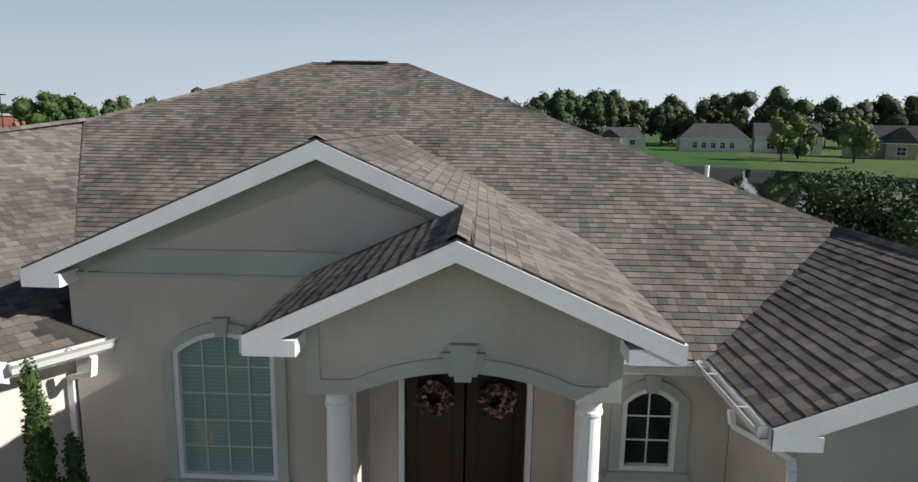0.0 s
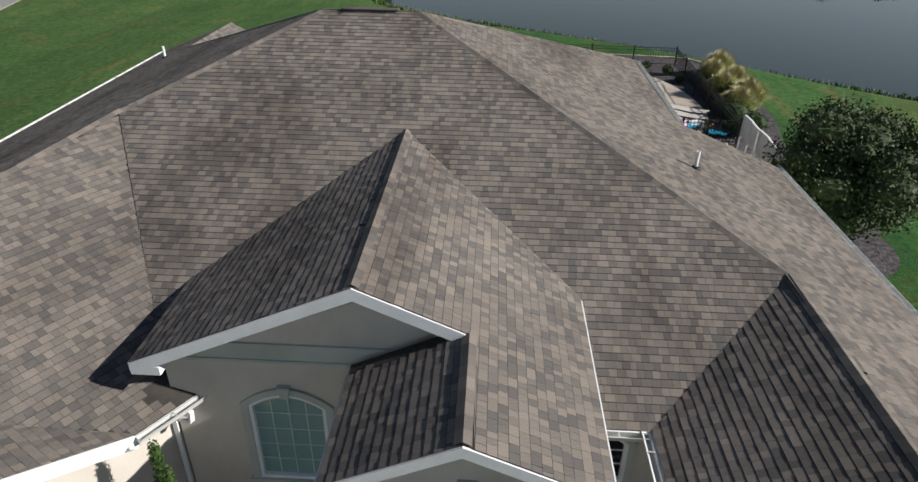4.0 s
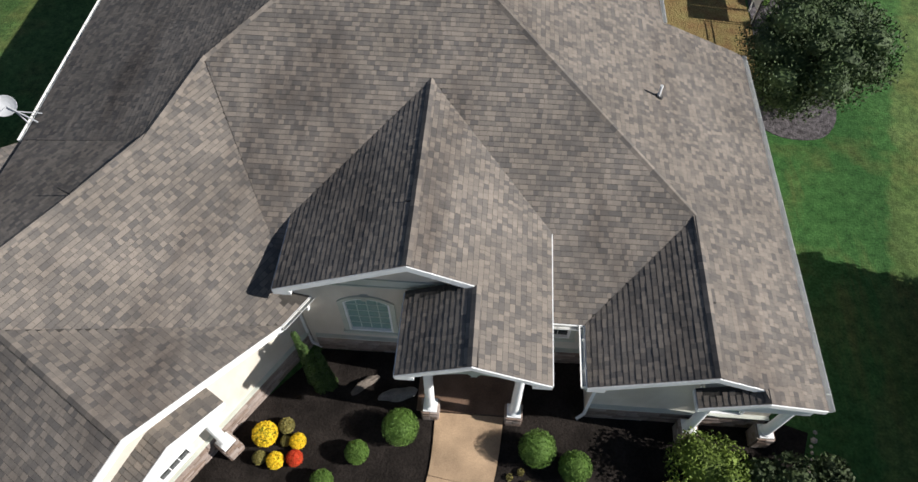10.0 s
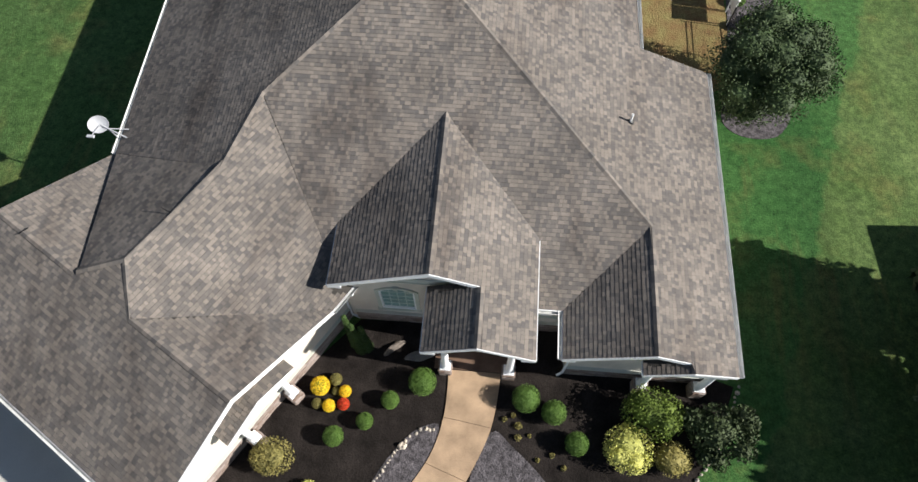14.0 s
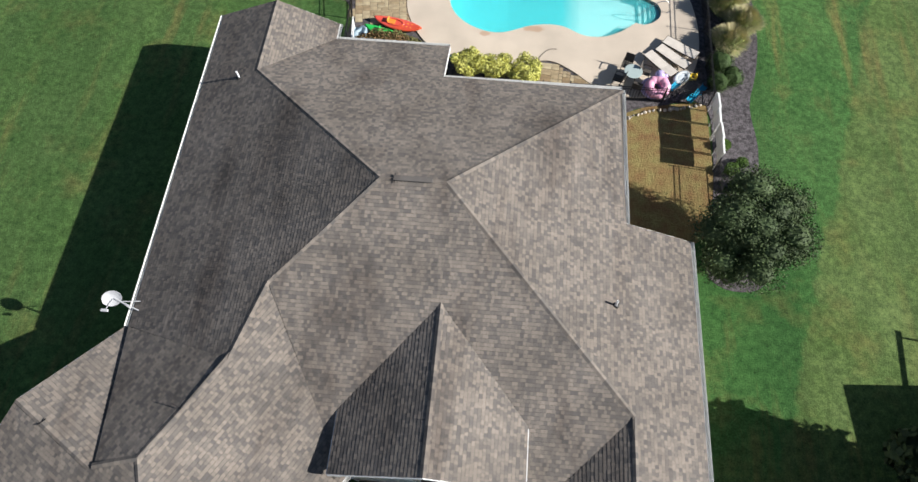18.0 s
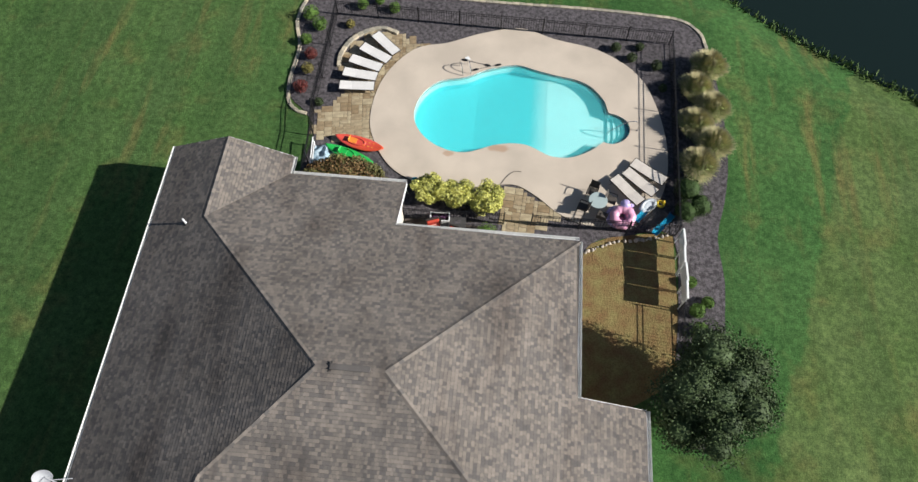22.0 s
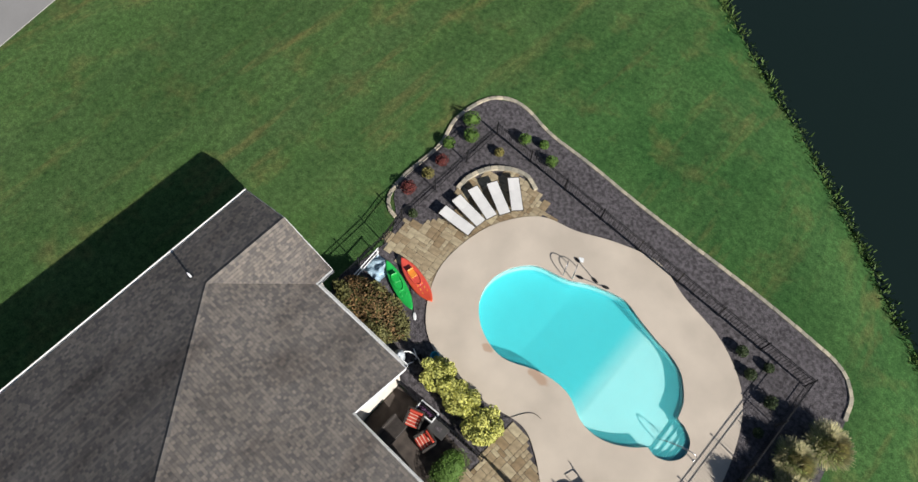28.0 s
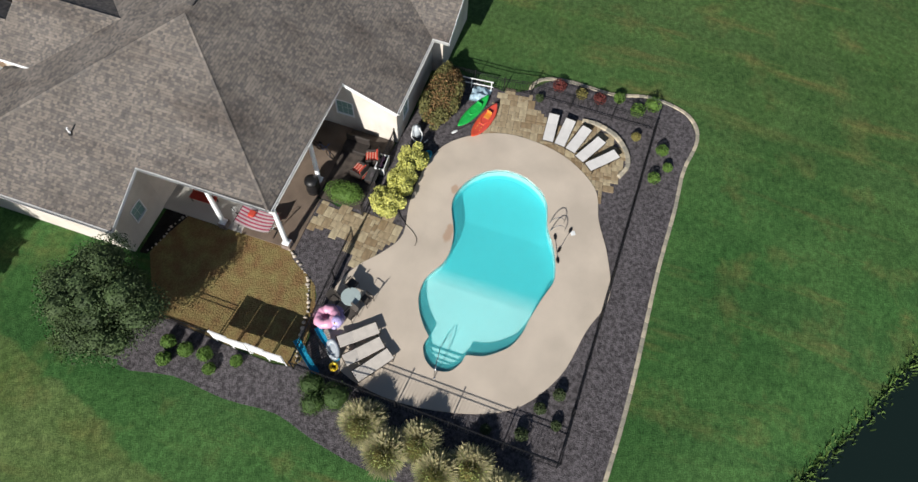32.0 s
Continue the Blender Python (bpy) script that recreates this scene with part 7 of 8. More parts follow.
# ---- shaded patio behind the house ----
REDC = material("red striped cushion", (0.50, 0.06, 0.035), 0.9, 3, 0.15, 60, 0.1)
PALE = material("cream stripe", (0.62, 0.50, 0.40), 0.9, 3, 0.1, 60, 0.1)
WICK = material("dark wicker", (0.035, 0.028, 0.024), 0.7, 8, 0.3, 60, 0.4)
for x, y, a in ((-0.75, 27.1, 200), (0.25, 26.75, 165)):
    ch = thing("patio_armchair", (x, y, 0.07), "dark wicker armchair with red striped cushions", "armchair", "patio armchairs", a)
    bm = bmesh.new()
    box(bm, -0.36, 0.36, -0.34, 0.34, 0.05, 0.32, bevel=0.03)
    part("seat_frame", bm, WICK, ch)
    for s in (-0.36, 0.36):
        bm = bmesh.new()
        box(bm, s - 0.05, s + 0.05, -0.36, 0.34, 0.0, 0.58, bevel=0.02)
        part("arm", bm, WICK, ch)
    bm = bmesh.new()
    box(bm, -0.36, 0.36, -0.42, -0.34, 0.0, 0.85, bevel=0.02)
    part("back_frame", bm, WICK, ch)
    for nm, m_ in (("seat_cushion", pose(0, 0.02, 0.33)), ("back_cushion", pose(0, -0.28, 0.42, 78))):
        bm = bmesh.new()
        box(bm, -0.31, 0.31, -0.30, 0.32, 0.0, 0.13, bevel=0.04)
        bmesh.ops.transform(bm, matrix=m_, verts=bm.verts)
        cu_ = part(nm, bm, REDC, ch)
        for k in range(4):
            bm = bmesh.new()
            box(bm, -0.305, 0.305, -0.22 + k * 0.15, -0.19 + k * 0.15, 0.127, 0.134)
            bmesh.ops.transform(bm, matrix=m_, verts=bm.verts)
            part("stripe", bm, PALE, cu_)
st = thing("patio_sofa", (-1.1, 26.0, 0.07), "dark wicker sofa in the shade", "sofa", "", 90)
bm = bmesh.new()
box(bm, -0.7, 0.7, -0.35, 0.35, 0.05, 0.40, bevel=0.03)
part("seat", bm, WICK, st)
bm = bmesh.new()
box(bm, -0.7, 0.7, 0.3, 0.42, 0.05, 0.85, bevel=0.03)
part("backrest", bm, WICK, st)
pt = thing("planter_box", (-0.55, 27.75, 0.07), "white framed rectangular planter with purple flowers", "planter", "", 4)
bm = bmesh.new()
for x0, x1, y0, y1 in ((-0.5, 0.5, -0.27, -0.22), (-0.5, 0.5, 0.22, 0.27), (-0.5, -0.45, -0.22, 0.22), (0.45, 0.5, -0.22, 0.22)):
    box(bm, x0, x1, y0, y1, 0.0, 0.55, bevel=0.006)
part("box", bm, WHITEP, pt)
bm = bmesh.new()
box(bm, -0.45, 0.45, -0.22, 0.22, 0.05, 0.46)
part("soil", bm, MULCH, pt)
foliage("flowers", [(-0.2, 0, 0.5, 0.2, 0.16, 0.08), (0.2, 0.02, 0.5, 0.2, 0.16, 0.08)], 350, 0.03, leaf("purple flowers", (0.13, 0.06, 0.14)), pt, core=0, shell=0.3)
ft = thing("fire_table", (0.35, 27.55, 0.07), "low square dark fire table", "table", "", 3)
bm = bmesh.new()
box(bm, -0.4, 0.4, -0.28, 0.28, 0.0, 0.42, bevel=0.02)
part("body", bm, WICK, ft)
bm = bmesh.new()
box(bm, -0.44, 0.44, -0.32, 0.32, 0.42, 0.46, bevel=0.008)
part("top", bm, material("slate top", (0.06, 0.057, 0.055), 0.6, 3, 0.2, 30, 0.1), ft)
bm = bmesh.new()
box(bm, -0.16, 0.16, -0.1, 0.1, 0.461, 0.475)
part("burner_tray", bm, GRAVEL, ft)
gr = thing("kettle_grill", (2.1, 24.85, 0.08), "covered black barbecue grill on the porch", "grill")
bm = bmesh.new()
lathe(bm, [(0.36, 0.0), (0.38, 0.3), (0.34, 0.75), (0.40, 0.85), (0.36, 1.02), (0.2, 1.12), (0.04, 1.14)], 20)
part("cover", bm, BLACK, gr, smooth=True)
bc = thing("bicycle", (-0.3, 24.4, 0.08), "dark blue bicycle parked in the porch shade", "bicycle", "", 70)
for x_ in (-0.5, 0.5):
    bm = bmesh.new()
    torus(bm, 0.3, 0.022, pose(x_, 0, 0.32, 90))
    part("wheel", bm, BLACK, bc)
bm = bmesh.new()
for p, q in (((-0.5, 0, 0.32), (-0.15, 0, 0.75)), ((-0.15, 0, 0.75), (0.35, 0, 0.8)), ((0.35, 0, 0.85), (0.5, 0, 0.32)), ((0.0, 0, 0.3), (0.35, 0, 0.75)), ((-0.15, 0, 0.85), (0.0, 0, 0.3)), ((-0.5, 0, 0.32), (0.0, 0, 0.3)), ((0.33, -0.25, 0.95), (0.33, 0.25, 0.95))):
    bar(bm, p, q, 0.018, seg=6)
part("frame", bm, material("blue bicycle paint", (0.03, 0.08, 0.22), 0.35), bc)
bm = bmesh.new()
box(bm, -0.28, -0.05, -0.06, 0.06, 0.85, 0.90, bevel=0.02)
part("saddle", bm, BLACK, bc)
hm = thing("hammock", (5.0, 23.1, 0.08), "red and white striped hammock in a frame on the porch", "hammock", "", 90)
HR = material("hammock red", (0.62, 0.13, 0.22), 0.9, 4, 0.1, 60, 0.1)
HW = material("hammock white", (0.78, 0.70, 0.71), 0.9, 4, 0.05, 60, 0.1)
for k in range(12):
    bm = bmesh.new()
    y0 = -0.6 + k * 0.1
    prev = None
    for i in range(9):
        q = -1 + i / 4
        z = 0.5 + 0.3 * q * q
        row = [bm.verts.new((q * 0.95, y0, z)), bm.verts.new((q * 0.95, y0 + 0.1, z))]
        if prev:
            bm.faces.new((prev[0], prev[1], row[1], row[0]))
        prev = row
    bmesh.ops.solidify(bm, geom=bm.faces[:], thickness=0.008)
    part("stripe", bm, HR if k % 2 else HW, hm)
for s in (-1, 1):
    bm = bmesh.new()
    bar(bm, (s * 0.97, -0.62, 0.8), (s * 0.97, 0.62, 0.8), 0.02, seg=8)
    part("spreader", bm, BARK, hm)
    bm = bmesh.new()
    for k in range(9):
        bar(bm, (s * 0.97, -0.55 + k * 0.137, 0.8), (s * 1.35, 0, 0.98), 0.004, seg=4)
    part("cords", bm, WHITEP, hm)
    bm = bmesh.new()
    bar(bm, (s * 1.35, 0, 1.0), (s * 1.0, 0, 0.03), 0.03, seg=8)
    part("stand_arm", bm, BLACK, hm)
bm = bmesh.new()
bar(bm, (-1.0, 0, 0.03), (1.0, 0, 0.03), 0.03, seg=8)
bar(bm, (-1.0, -0.5, 0.03), (-1.0, 0.5, 0.03), 0.03, seg=8)
bar(bm, (1.0, -0.5, 0.03), (1.0, 0.5, 0.03), 0.03, seg=8)
part("stand_foot", bm, BLACK, hm)
pl_ = thing("cushion", (4.8, 22.7, 0.62), "red and cream scatter cushion on the hammock", "cushion")
bm = bmesh.new()
box(bm, -0.2, 0.2, -0.18, 0.18, 0.0, 0.12, bevel=0.05)
part("cover", bm, REDC, pl_)
rb = thing("porch_bench", (4.7, 19.8, 0.08), "red garden bench in the porch shade", "bench", "", 90)
for nm, args in (("seat", (-0.7, 0.7, -0.25, 0.25, 0.40, 0.45)), ("backrest", (-0.7, 0.7, 0.2, 0.25, 0.45, 0.9))):
    bm = bmesh.new()
    box(bm, *args, bevel=0.01)
    part(nm, bm, REDC, rb)
for x_ in (-0.62, 0.62):
    for y_ in (-0.2, 0.2):
        bm = bmesh.new()
        bar(bm, (x_, y_, 0), (x_, y_, 0.4), 0.05)
        part("leg", bm, BLACK, rb)
# pool plant by the wall corner
pp = thing("pool_filter", (-3.3, 28.75, 0.04), "grey pool filter tank with white plumbing", "pool pump")
bm = bmesh.new()
lathe(bm, [(0.22, 0.0), (0.27, 0.1), (0.27, 0.55), (0.22, 0.72), (0.08, 0.8), (0.07, 0.88)], 18)
part("tank", bm, GREYV, pp, smooth=True)
tube("pipe", [(0.2, -0.1, 0.8), (0.5, -0.1, 0.75), (0.55, 0.0, 0.3), (0.6, 0.5, 0.15), (0.2, 0.75, 0.15)], 0.03, WHITEP, pp)
tube("pipe", [(0.1, 0.2, 0.85), (0.3, 0.45, 0.6), (0.75, 0.5, 0.5), (0.9, 0.45, 0.1)], 0.03, WHITEP, pp)
bm = bmesh.new()
lathe(bm, [(0.1, 0.0), (0.1, 0.3), (0.06, 0.34)], 12, pose(0.45, 0.35, 0.12, 0, 90, 0))
part("pump", bm, BLACK, pp)
for x, y, mat, lb in ((-2.55, 29.35, BLACK, "black square planter pot"), (-2.1, 29.9, BLUEV, "blue plastic bucket at the deck edge")):
    bk = thing("bucket", (x, y, 0.05), lb, "bucket", "", 20)
    bm = bmesh.new()
    lathe(bm, [(0.14, 0.0), (0.19, 0.34), (0.205, 0.34), (0.205, 0.36), (0.175, 0.36), (0.13, 0.03)], 16 if mat is BLUEV else 4)
    part("body", bm, mat, bk)
# pool stairs: rounded pod with four treads

# ---- the pool's step pod ----
for i in range(4):
    bm = bmesh.new()
    x1 = 9.3 - i * 0.29
    box(bm, x1 - 0.30, x1, 33.35 + 0.03 * i, 35.65 - 0.03 * i, -0.60, -0.11 - i * 0.08, bevel=0.02)
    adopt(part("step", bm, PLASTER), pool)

# ---- reeds along the pond ----
V, F = [], []
rp = np.random.default_rng(8)
for i in range(len(POND_S)):
    (ax, ay), (bx, by) = POND_S[i], POND_S[(i + 1) % len(POND_S)]
    if not (-12 < ax < 45 and 25 < ay < 90):
        continue
    L = math.hypot(bx - ax, by - ay)
    for k in range(int(L * 75)):
        f = rp.random()
        patch = 0.7 + 0.6 * noise.noise(Vector((ax + (bx - ax) * f, ay + (by - ay) * f, 3)) * 0.35)
        if rp.random() > patch:
            continue
        x, y = ax + (bx - ax) * f + rp.normal(0, 0.24), ay + (by - ay) * f + rp.normal(0.05, 0.22)
        h = rp.uniform(0.06, 0.2) + 0.22 * rp.random() ** 4
        a = rp.uniform(0, 6.28)
        c, s = math.cos(a) * 0.045, math.sin(a) * 0.045
        lx, ly = rp.normal(0, 0.15), rp.normal(0, 0.15)
        b = len(V)
        V += [(x - c, y - s, -1.25), (x + c, y + s, -1.25), (x + lx + c * 0.5, y + ly + s * 0.5, -1.2 + h), (x + lx - c * 0.5, y + ly - s * 0.5, -1.2 + h)]
        F.append((b, b + 1, b + 2, b + 3))
tagged(raw("reeds", V, F, REED), "green and straw coloured reeds along the pond edge", "reeds", kind="stuff")

# ---- street side ----
TURN = Matrix.Rotation(radians(2.35), 2)


def yonder(x, y):
    """The neighbourhood beyond the pond lies turned against the house's grid."""
    p = Vector((0.7, 0.7)) + TURN @ Vector((x - 0.7, y - 0.7))
    return p.x, p.y


def strip(name, pts, z, mat, label, category):
    bm = bmesh.new()
    prism(bm, pts, z - 0.3, z)
    tagged(part(name, bm, mat), label, category, kind="structure")


strip("street", [(-28, -30), (-31, 0), (-34.5, 26), (-40.9, 55.5), (-46.8, 77.3), (-51.8, 101), (-59.5, 141), (-80, 240), (-98, 258), (-83.4, 186), (-74, 145), (-68.3, 113), (-61.9, 92), (-58, 78.5), (-51, 55), (-45, 28), (-41, 0), (-38, -30)], -0.66, ASPHALT, "pale worn asphalt street", "street")
strip("sidewalk", [(-50.2, 108), (-51.5, 108), (-77.3, 236), (-75.8, 236)], -0.64, CONCRETE, "pale concrete sidewalk", "sidewalk")
strip("sidewalk", [(-66.5, 106), (-67, 107.6), (-110, 116), (-110, 114)], -0.64, CONCRETE, "pale concrete sidewalk", "sidewalk")
strip("side_street", [(-72, 139), (-78, 164), (-100, 172), (-150, 170), (-150, 160), (-100, 156)], -0.645, material("dark asphalt", (0.06, 0.06, 0.06), 0.9, 0.5, 0.15), "dark asphalt side road", "street")
strip("parking_lot", [(-100, 140), (-180, 150), (-220, 200), (-120, 190)], -0.64, ASPHALT, "distant parking lot", "parking lot")
strip("driveway", [(-9.6, 1.3), (-17.0, 5.6), (-22.5, 2.0), (-19, -14), (-9, -14), (-8.2, -2)], 0.02, CONCRETE, "pale concrete driveway beside the garage", "driveway")

for x, y, h in ((-41.9, 56.8, 9.3), (-63.7, 87.3, 9.3), (-59.8, 133.1, 9.3), (-74, 187, 9.3)):
    lp = thing("street_lamp", (x, y, -0.7), "tall dark street lamp post on a concrete base", "street lamp", "street lamps")
    bm = bmesh.new()
    lathe(bm, [(0.11, 0), (0.06, h)], 10)
    part("pole", bm, BLACK, lp)
    bm = bmesh.new()
    lathe(bm, [(0.3, 0), (0.3, 0.6), (0.26, 0.62)], 14)
    part("base", bm, CONCRETE, lp)
    bm = bmesh.new()
    box(bm, -0.1, 0.75, -0.15, 0.15, h - 0.08, h + 0.08, bevel=0.02)
    part("head", bm, BLACK, lp)

tr = thing("trampoline", (-28.9, 79.6, -0.75), "round black trampoline with a safety net on the lawn", "trampoline")
bm = bmesh.new()
torus(bm, 1.95, 0.06, pose(0, 0, 0.85), 32, 8)
part("frame", bm, BLACK, tr)
bm = bmesh.new()
lathe(bm, [(1.55, 0.84), (1.55, 0.86)], 32)
part("mat", bm, BLACK, tr)
bm = bmesh.new()
torus(bm, 1.75, 0.16, pose(0, 0, 0.87) @ Matrix.Diagonal((1, 1, 0.3, 1)), 32, 8)
part("pad", bm, material("blue pad", (0.04, 0.10, 0.16), 0.6), tr)
for k in range(8):
    a = k * math.pi / 4
    bm = bmesh.new()
    bar(bm, (1.98 * math.cos(a), 1.98 * math.sin(a), 0), (1.98 * math.cos(a), 1.98 * math.sin(a), 2.6), 0.025, seg=6)
    part("pole", bm, BLACK, tr)
bm = bmesh.new()
for k in range(64):
    a = k * math.pi / 32
    bar(bm, (1.93 * math.cos(a), 1.93 * math.sin(a), 0.85), (1.93 * math.cos(a), 1.93 * math.sin(a), 2.5), 0.006, seg=4)
for z in np.arange(0.95, 2.55, 0.16):
    torus(bm, 1.93, 0.006, pose(0, 0, float(z)), 32, 4)
tagged(part("net", bm, BLACK, tr), kind="stuff")


# ---- far houses ----
ROOF_GREY = material("grey far roof", (0.075, 0.072, 0.075), 0.9, 0.5, 0.15)
ROOF_RED = material("red brown far roof", (0.13, 0.055, 0.04), 0.9, 0.5, 0.15)
SIDING = material("tan siding", (0.42, 0.36, 0.26), 0.85, 1.0, 0.06, 4, 0.1, stretch=(0.05, 0.05, 3))
SIDING_W = material("white siding", (0.62, 0.60, 0.56), 0.85, 1.0, 0.06, 4, 0.1, stretch=(0.05, 0.05, 3))


def gable_roof(bm, x0, x1, y0, y1, z, rise, along="x", over=0.4, hip=0.0):
    """A solid gable or hip roof."""
    x0, x1, y0, y1 = x0 - over, x1 + over, y0 - over, y1 + over
    if along == "x":
        ym = (y0 + y1) / 2
        P = [(x0, y0, z), (x1, y0, z), (x1, y1, z), (x0, y1, z), (x0 + hip, ym, z + rise), (x1 - hip, ym, z + rise)]
        Fs = [(0, 1, 5, 4), (2, 3, 4, 5), (1, 2, 5), (3, 0, 4), (3, 2, 1, 0)]
    else:
        xm = (x0 + x1) / 2
        P = [(x0, y0, z), (x1, y0, z), (x1, y1, z), (x0, y1, z), (xm, y0 + hip, z + rise), (xm, y1 - hip, z + rise)]
        Fs = [(1, 2, 5, 4), (3, 0, 4, 5), (0, 1, 4), (2, 3, 5), (3, 2, 1, 0)]
    V = [bm.verts.new(p) for p in P]
    for f in Fs:
        bm.faces.new([V[i] for i in f])
    bmesh.ops.recalc_face_normals(bm, faces=bm.faces)


def far_house(x, y, rz, blocks, wallmat, roofmat, label, windows, z=-0.7):
    """blocks: (x0, x1, y0, y1, height, rise, ridge way, hip); windows: (x, y, z, w, h, face) with face s, e or w."""
    if y > 60:
        x, y = yonder(x, y)
        rz += 2.35
    t = thing("house", (x, y, z), label, "house", "houses across the water", rz)
    for x0, x1, y0, y1, h, rise, al, hip in blocks:
        bm = bmesh.new()
        box(bm, x0, x1, y0, y1, -0.5, h)
        if hip == 0:
            V = ([bm.verts.new((x0, yy, zz)) for yy, zz in ((y0, h), (y1, h), ((y0 + y1) / 2, h + rise * 0.93))] if al == "x" else [bm.verts.new((xx, y0, zz)) for xx, zz in ((x0, h), (x1, h), ((x0 + x1) / 2, h + rise * 0.93))])
            bm.faces.new(V)
        part("wall", bm, wallmat, t)
        bm = bmesh.new()
        gable_roof(bm, x0, x1, y0, y1, h, rise, al, 0.4, hip)
        part("roof", bm, roofmat, t)
        bm = bmesh.new()
        box(bm, x0 - 0.43, x1 + 0.43, y0 - 0.43, y0 - 0.38, h - 0.18, h + 0.0)
        part("fascia", bm, WHITE, t)
    for wx, wy, wz, w, h, face in windows:
        wm = pose(wx, wy, wz, 0, 0, {"s": 0, "e": 90, "w": -90}[face])
        bm = bmesh.new()
        for a in ((-w / 2 - 0.1, w / 2 + 0.1, -h / 2 - 0.1, -h / 2), (-w / 2 - 0.1, w / 2 + 0.1, h / 2, h / 2 + 0.1), (-w / 2 - 0.1, -w / 2, -h / 2, h / 2), (w / 2, w / 2 + 0.1, -h / 2, h / 2), (-0.03, 0.03, -h / 2, h / 2), (-w / 2, w / 2, -0.03, 0.03)):
            box(bm, a[0], a[1], -0.06, 0.0, a[2], a[3])
        bmesh.ops.transform(bm, matrix=wm, verts=bm.verts)
        wn_ = part("window", bm, WHITE, t)
        bm = bmesh.new()
        box(bm, -w / 2, w / 2, -0.025, 0.0, -h / 2, h / 2)
        bmesh.ops.transform(bm, matrix=wm, verts=bm.verts)
        part("pane", bm, WINDOW_DARK, wn_)
    return t


far_house(-21, 110, 3, [(-7.5, 9.0, 0.5, 10, 5.9, 2.6, "x", 0), (-2.2, 3.2, -0.8, 5, 6.0, 2.4, "y", 0), (9.0, 13.6, 1.0, 8, 3.2, 2.6, "x", 3.0), (-10.2, -7.5, 1.5, 8, 3.2, 1.6, "x", 1.2)], SIDING, ROOF_GREY, "two-storey tan house with a dark grey roof",
          [(-4.8, 0.5, 4.5, 1.5, 1.3, "s"), (-4.6, 0.5, 1.5, 1.5, 1.3, "s"), (0.6, -0.8, 4.6, 1.4, 1.2, "s"), (0.9, -0.8, 1.5, 2.2, 1.9, "s"), (11.3, 1.0, 1.9, 2.0, 1.6, "s")] + [(4.3 + k * 1.25, 0.5, zz, 0.8, 1.5, "s") for k in range(4) for zz in (1.7, 4.2)] + [(-9.0, 1.5, 1.4, 0.9, 2.0, "s")])
dk = thing("wooden_deck", (*yonder(-15, 108.0), -0.7), "wooden back deck with a railing and benches", "deck")
bm = bmesh.new()
box(bm, -3.5, 7.0, -2.4, 1.4, 0.25, 0.42)
part("floor", bm, BARK, dk)
bm = bmesh.new()
for k in range(22):
    bar(bm, (-3.5 + k * 0.5, -2.4, 0.0), (-3.5 + k * 0.5, -2.4, 1.25), 0.05)
bar(bm, (-3.5, -2.4, 1.27), (7.0, -2.4, 1.27), 0.1, 0.06)
part("railing", bm, BARK, dk)
far_house(0.5, 124, 30, [(-9, 8, 0, 12, 3.0, 4.2, "x", 5.5), (3.5, 9.5, -2, 4, 3.0, 2.6, "y", 0)], SIDING, ROOF_RED, "tan brick house with a steep red brown roof", [(-1.0, 0, 1.6, 1.4, 1.4, "s"), (6.4, -2, 1.6, 1.6, 1.6, "s"), (-6, 0, 1.6, 1.2, 1.4, "s")])
far_house(-2, 158, 10, [(-13, 9, 0, 10, 3.0, 3.4, "x", 3), (-4, 2, -2, 4, 3.0, 2.6, "y", 0)], SIDING_W, ROOF_GREY, "pale house with a long dark roof", [(-8, 0, 1.6, 2, 1.4, "s"), (5, 0, 1.6, 2, 1.4, "s")])
far_house(50, 204, -8, [(-9, 9, 0, 10, 3.0, 3.2, "x", 3), (-5, 1, -2, 4, 3.0, 2.4, "y", 0)], SIDING_W, ROOF_GREY, "grey roofed white house across the pond", [(-2, -2, 1.6, 2.2, 1.8, "s"), (5, 0, 1.6, 1.6, 1.4, "s")])
far_house(71.5, 181, -14, [(-9, 9, 0, 11, 3.4, 4.2, "x", 4.5)], SIDING_W, ROOF_GREY, "white brick house with a high brown hip roof", [(-5 + 2.4 * k, 0, 1.7, 1.2, 1.5, "s") for k in range(5)])
far_house(90, 178, -20, [(-8, 8, 0, 11, 4.2, 3.8, "x", 0), (2, 8, -3, 4, 4.4, 3.0, "y", 0)], SIDING_W, ROOF_GREY, "two-storey white house behind willows", [(5, -3, 5.0, 1.4, 1.4, "s"), (5, -3, 1.8, 1.8, 1.6, "s"), (-4, 0, 1.8, 1.8, 1.6, "s")])
far_house(99, 153, -28, [(-7, 7, 0, 10, 3.6, 4.0, "x", 0), (1, 7, -3, 4, 3.6, 3.6, "y", 0)], SIDING, ROOF_GREY, "cream gabled house near the shore", [(4, -3, 1.8, 1.8, 1.8, "s"), (4, -3, 4.6, 1.2, 1.2, "s"), (-3, 0, 1.8, 1.6, 1.4, "s")])
far_house(-190, 235, 20, [(-30, 30, 0, 20, 7.0, 0.6, "x", 4)], material("red brick far", (0.36, 0.15, 0.10), 0.9, 1, 0.15), CONCRETE, "long low red brick building", [(-22 + 7 * k, 0, 3.5, 3.5, 2.4, "s") for k in range(7)])
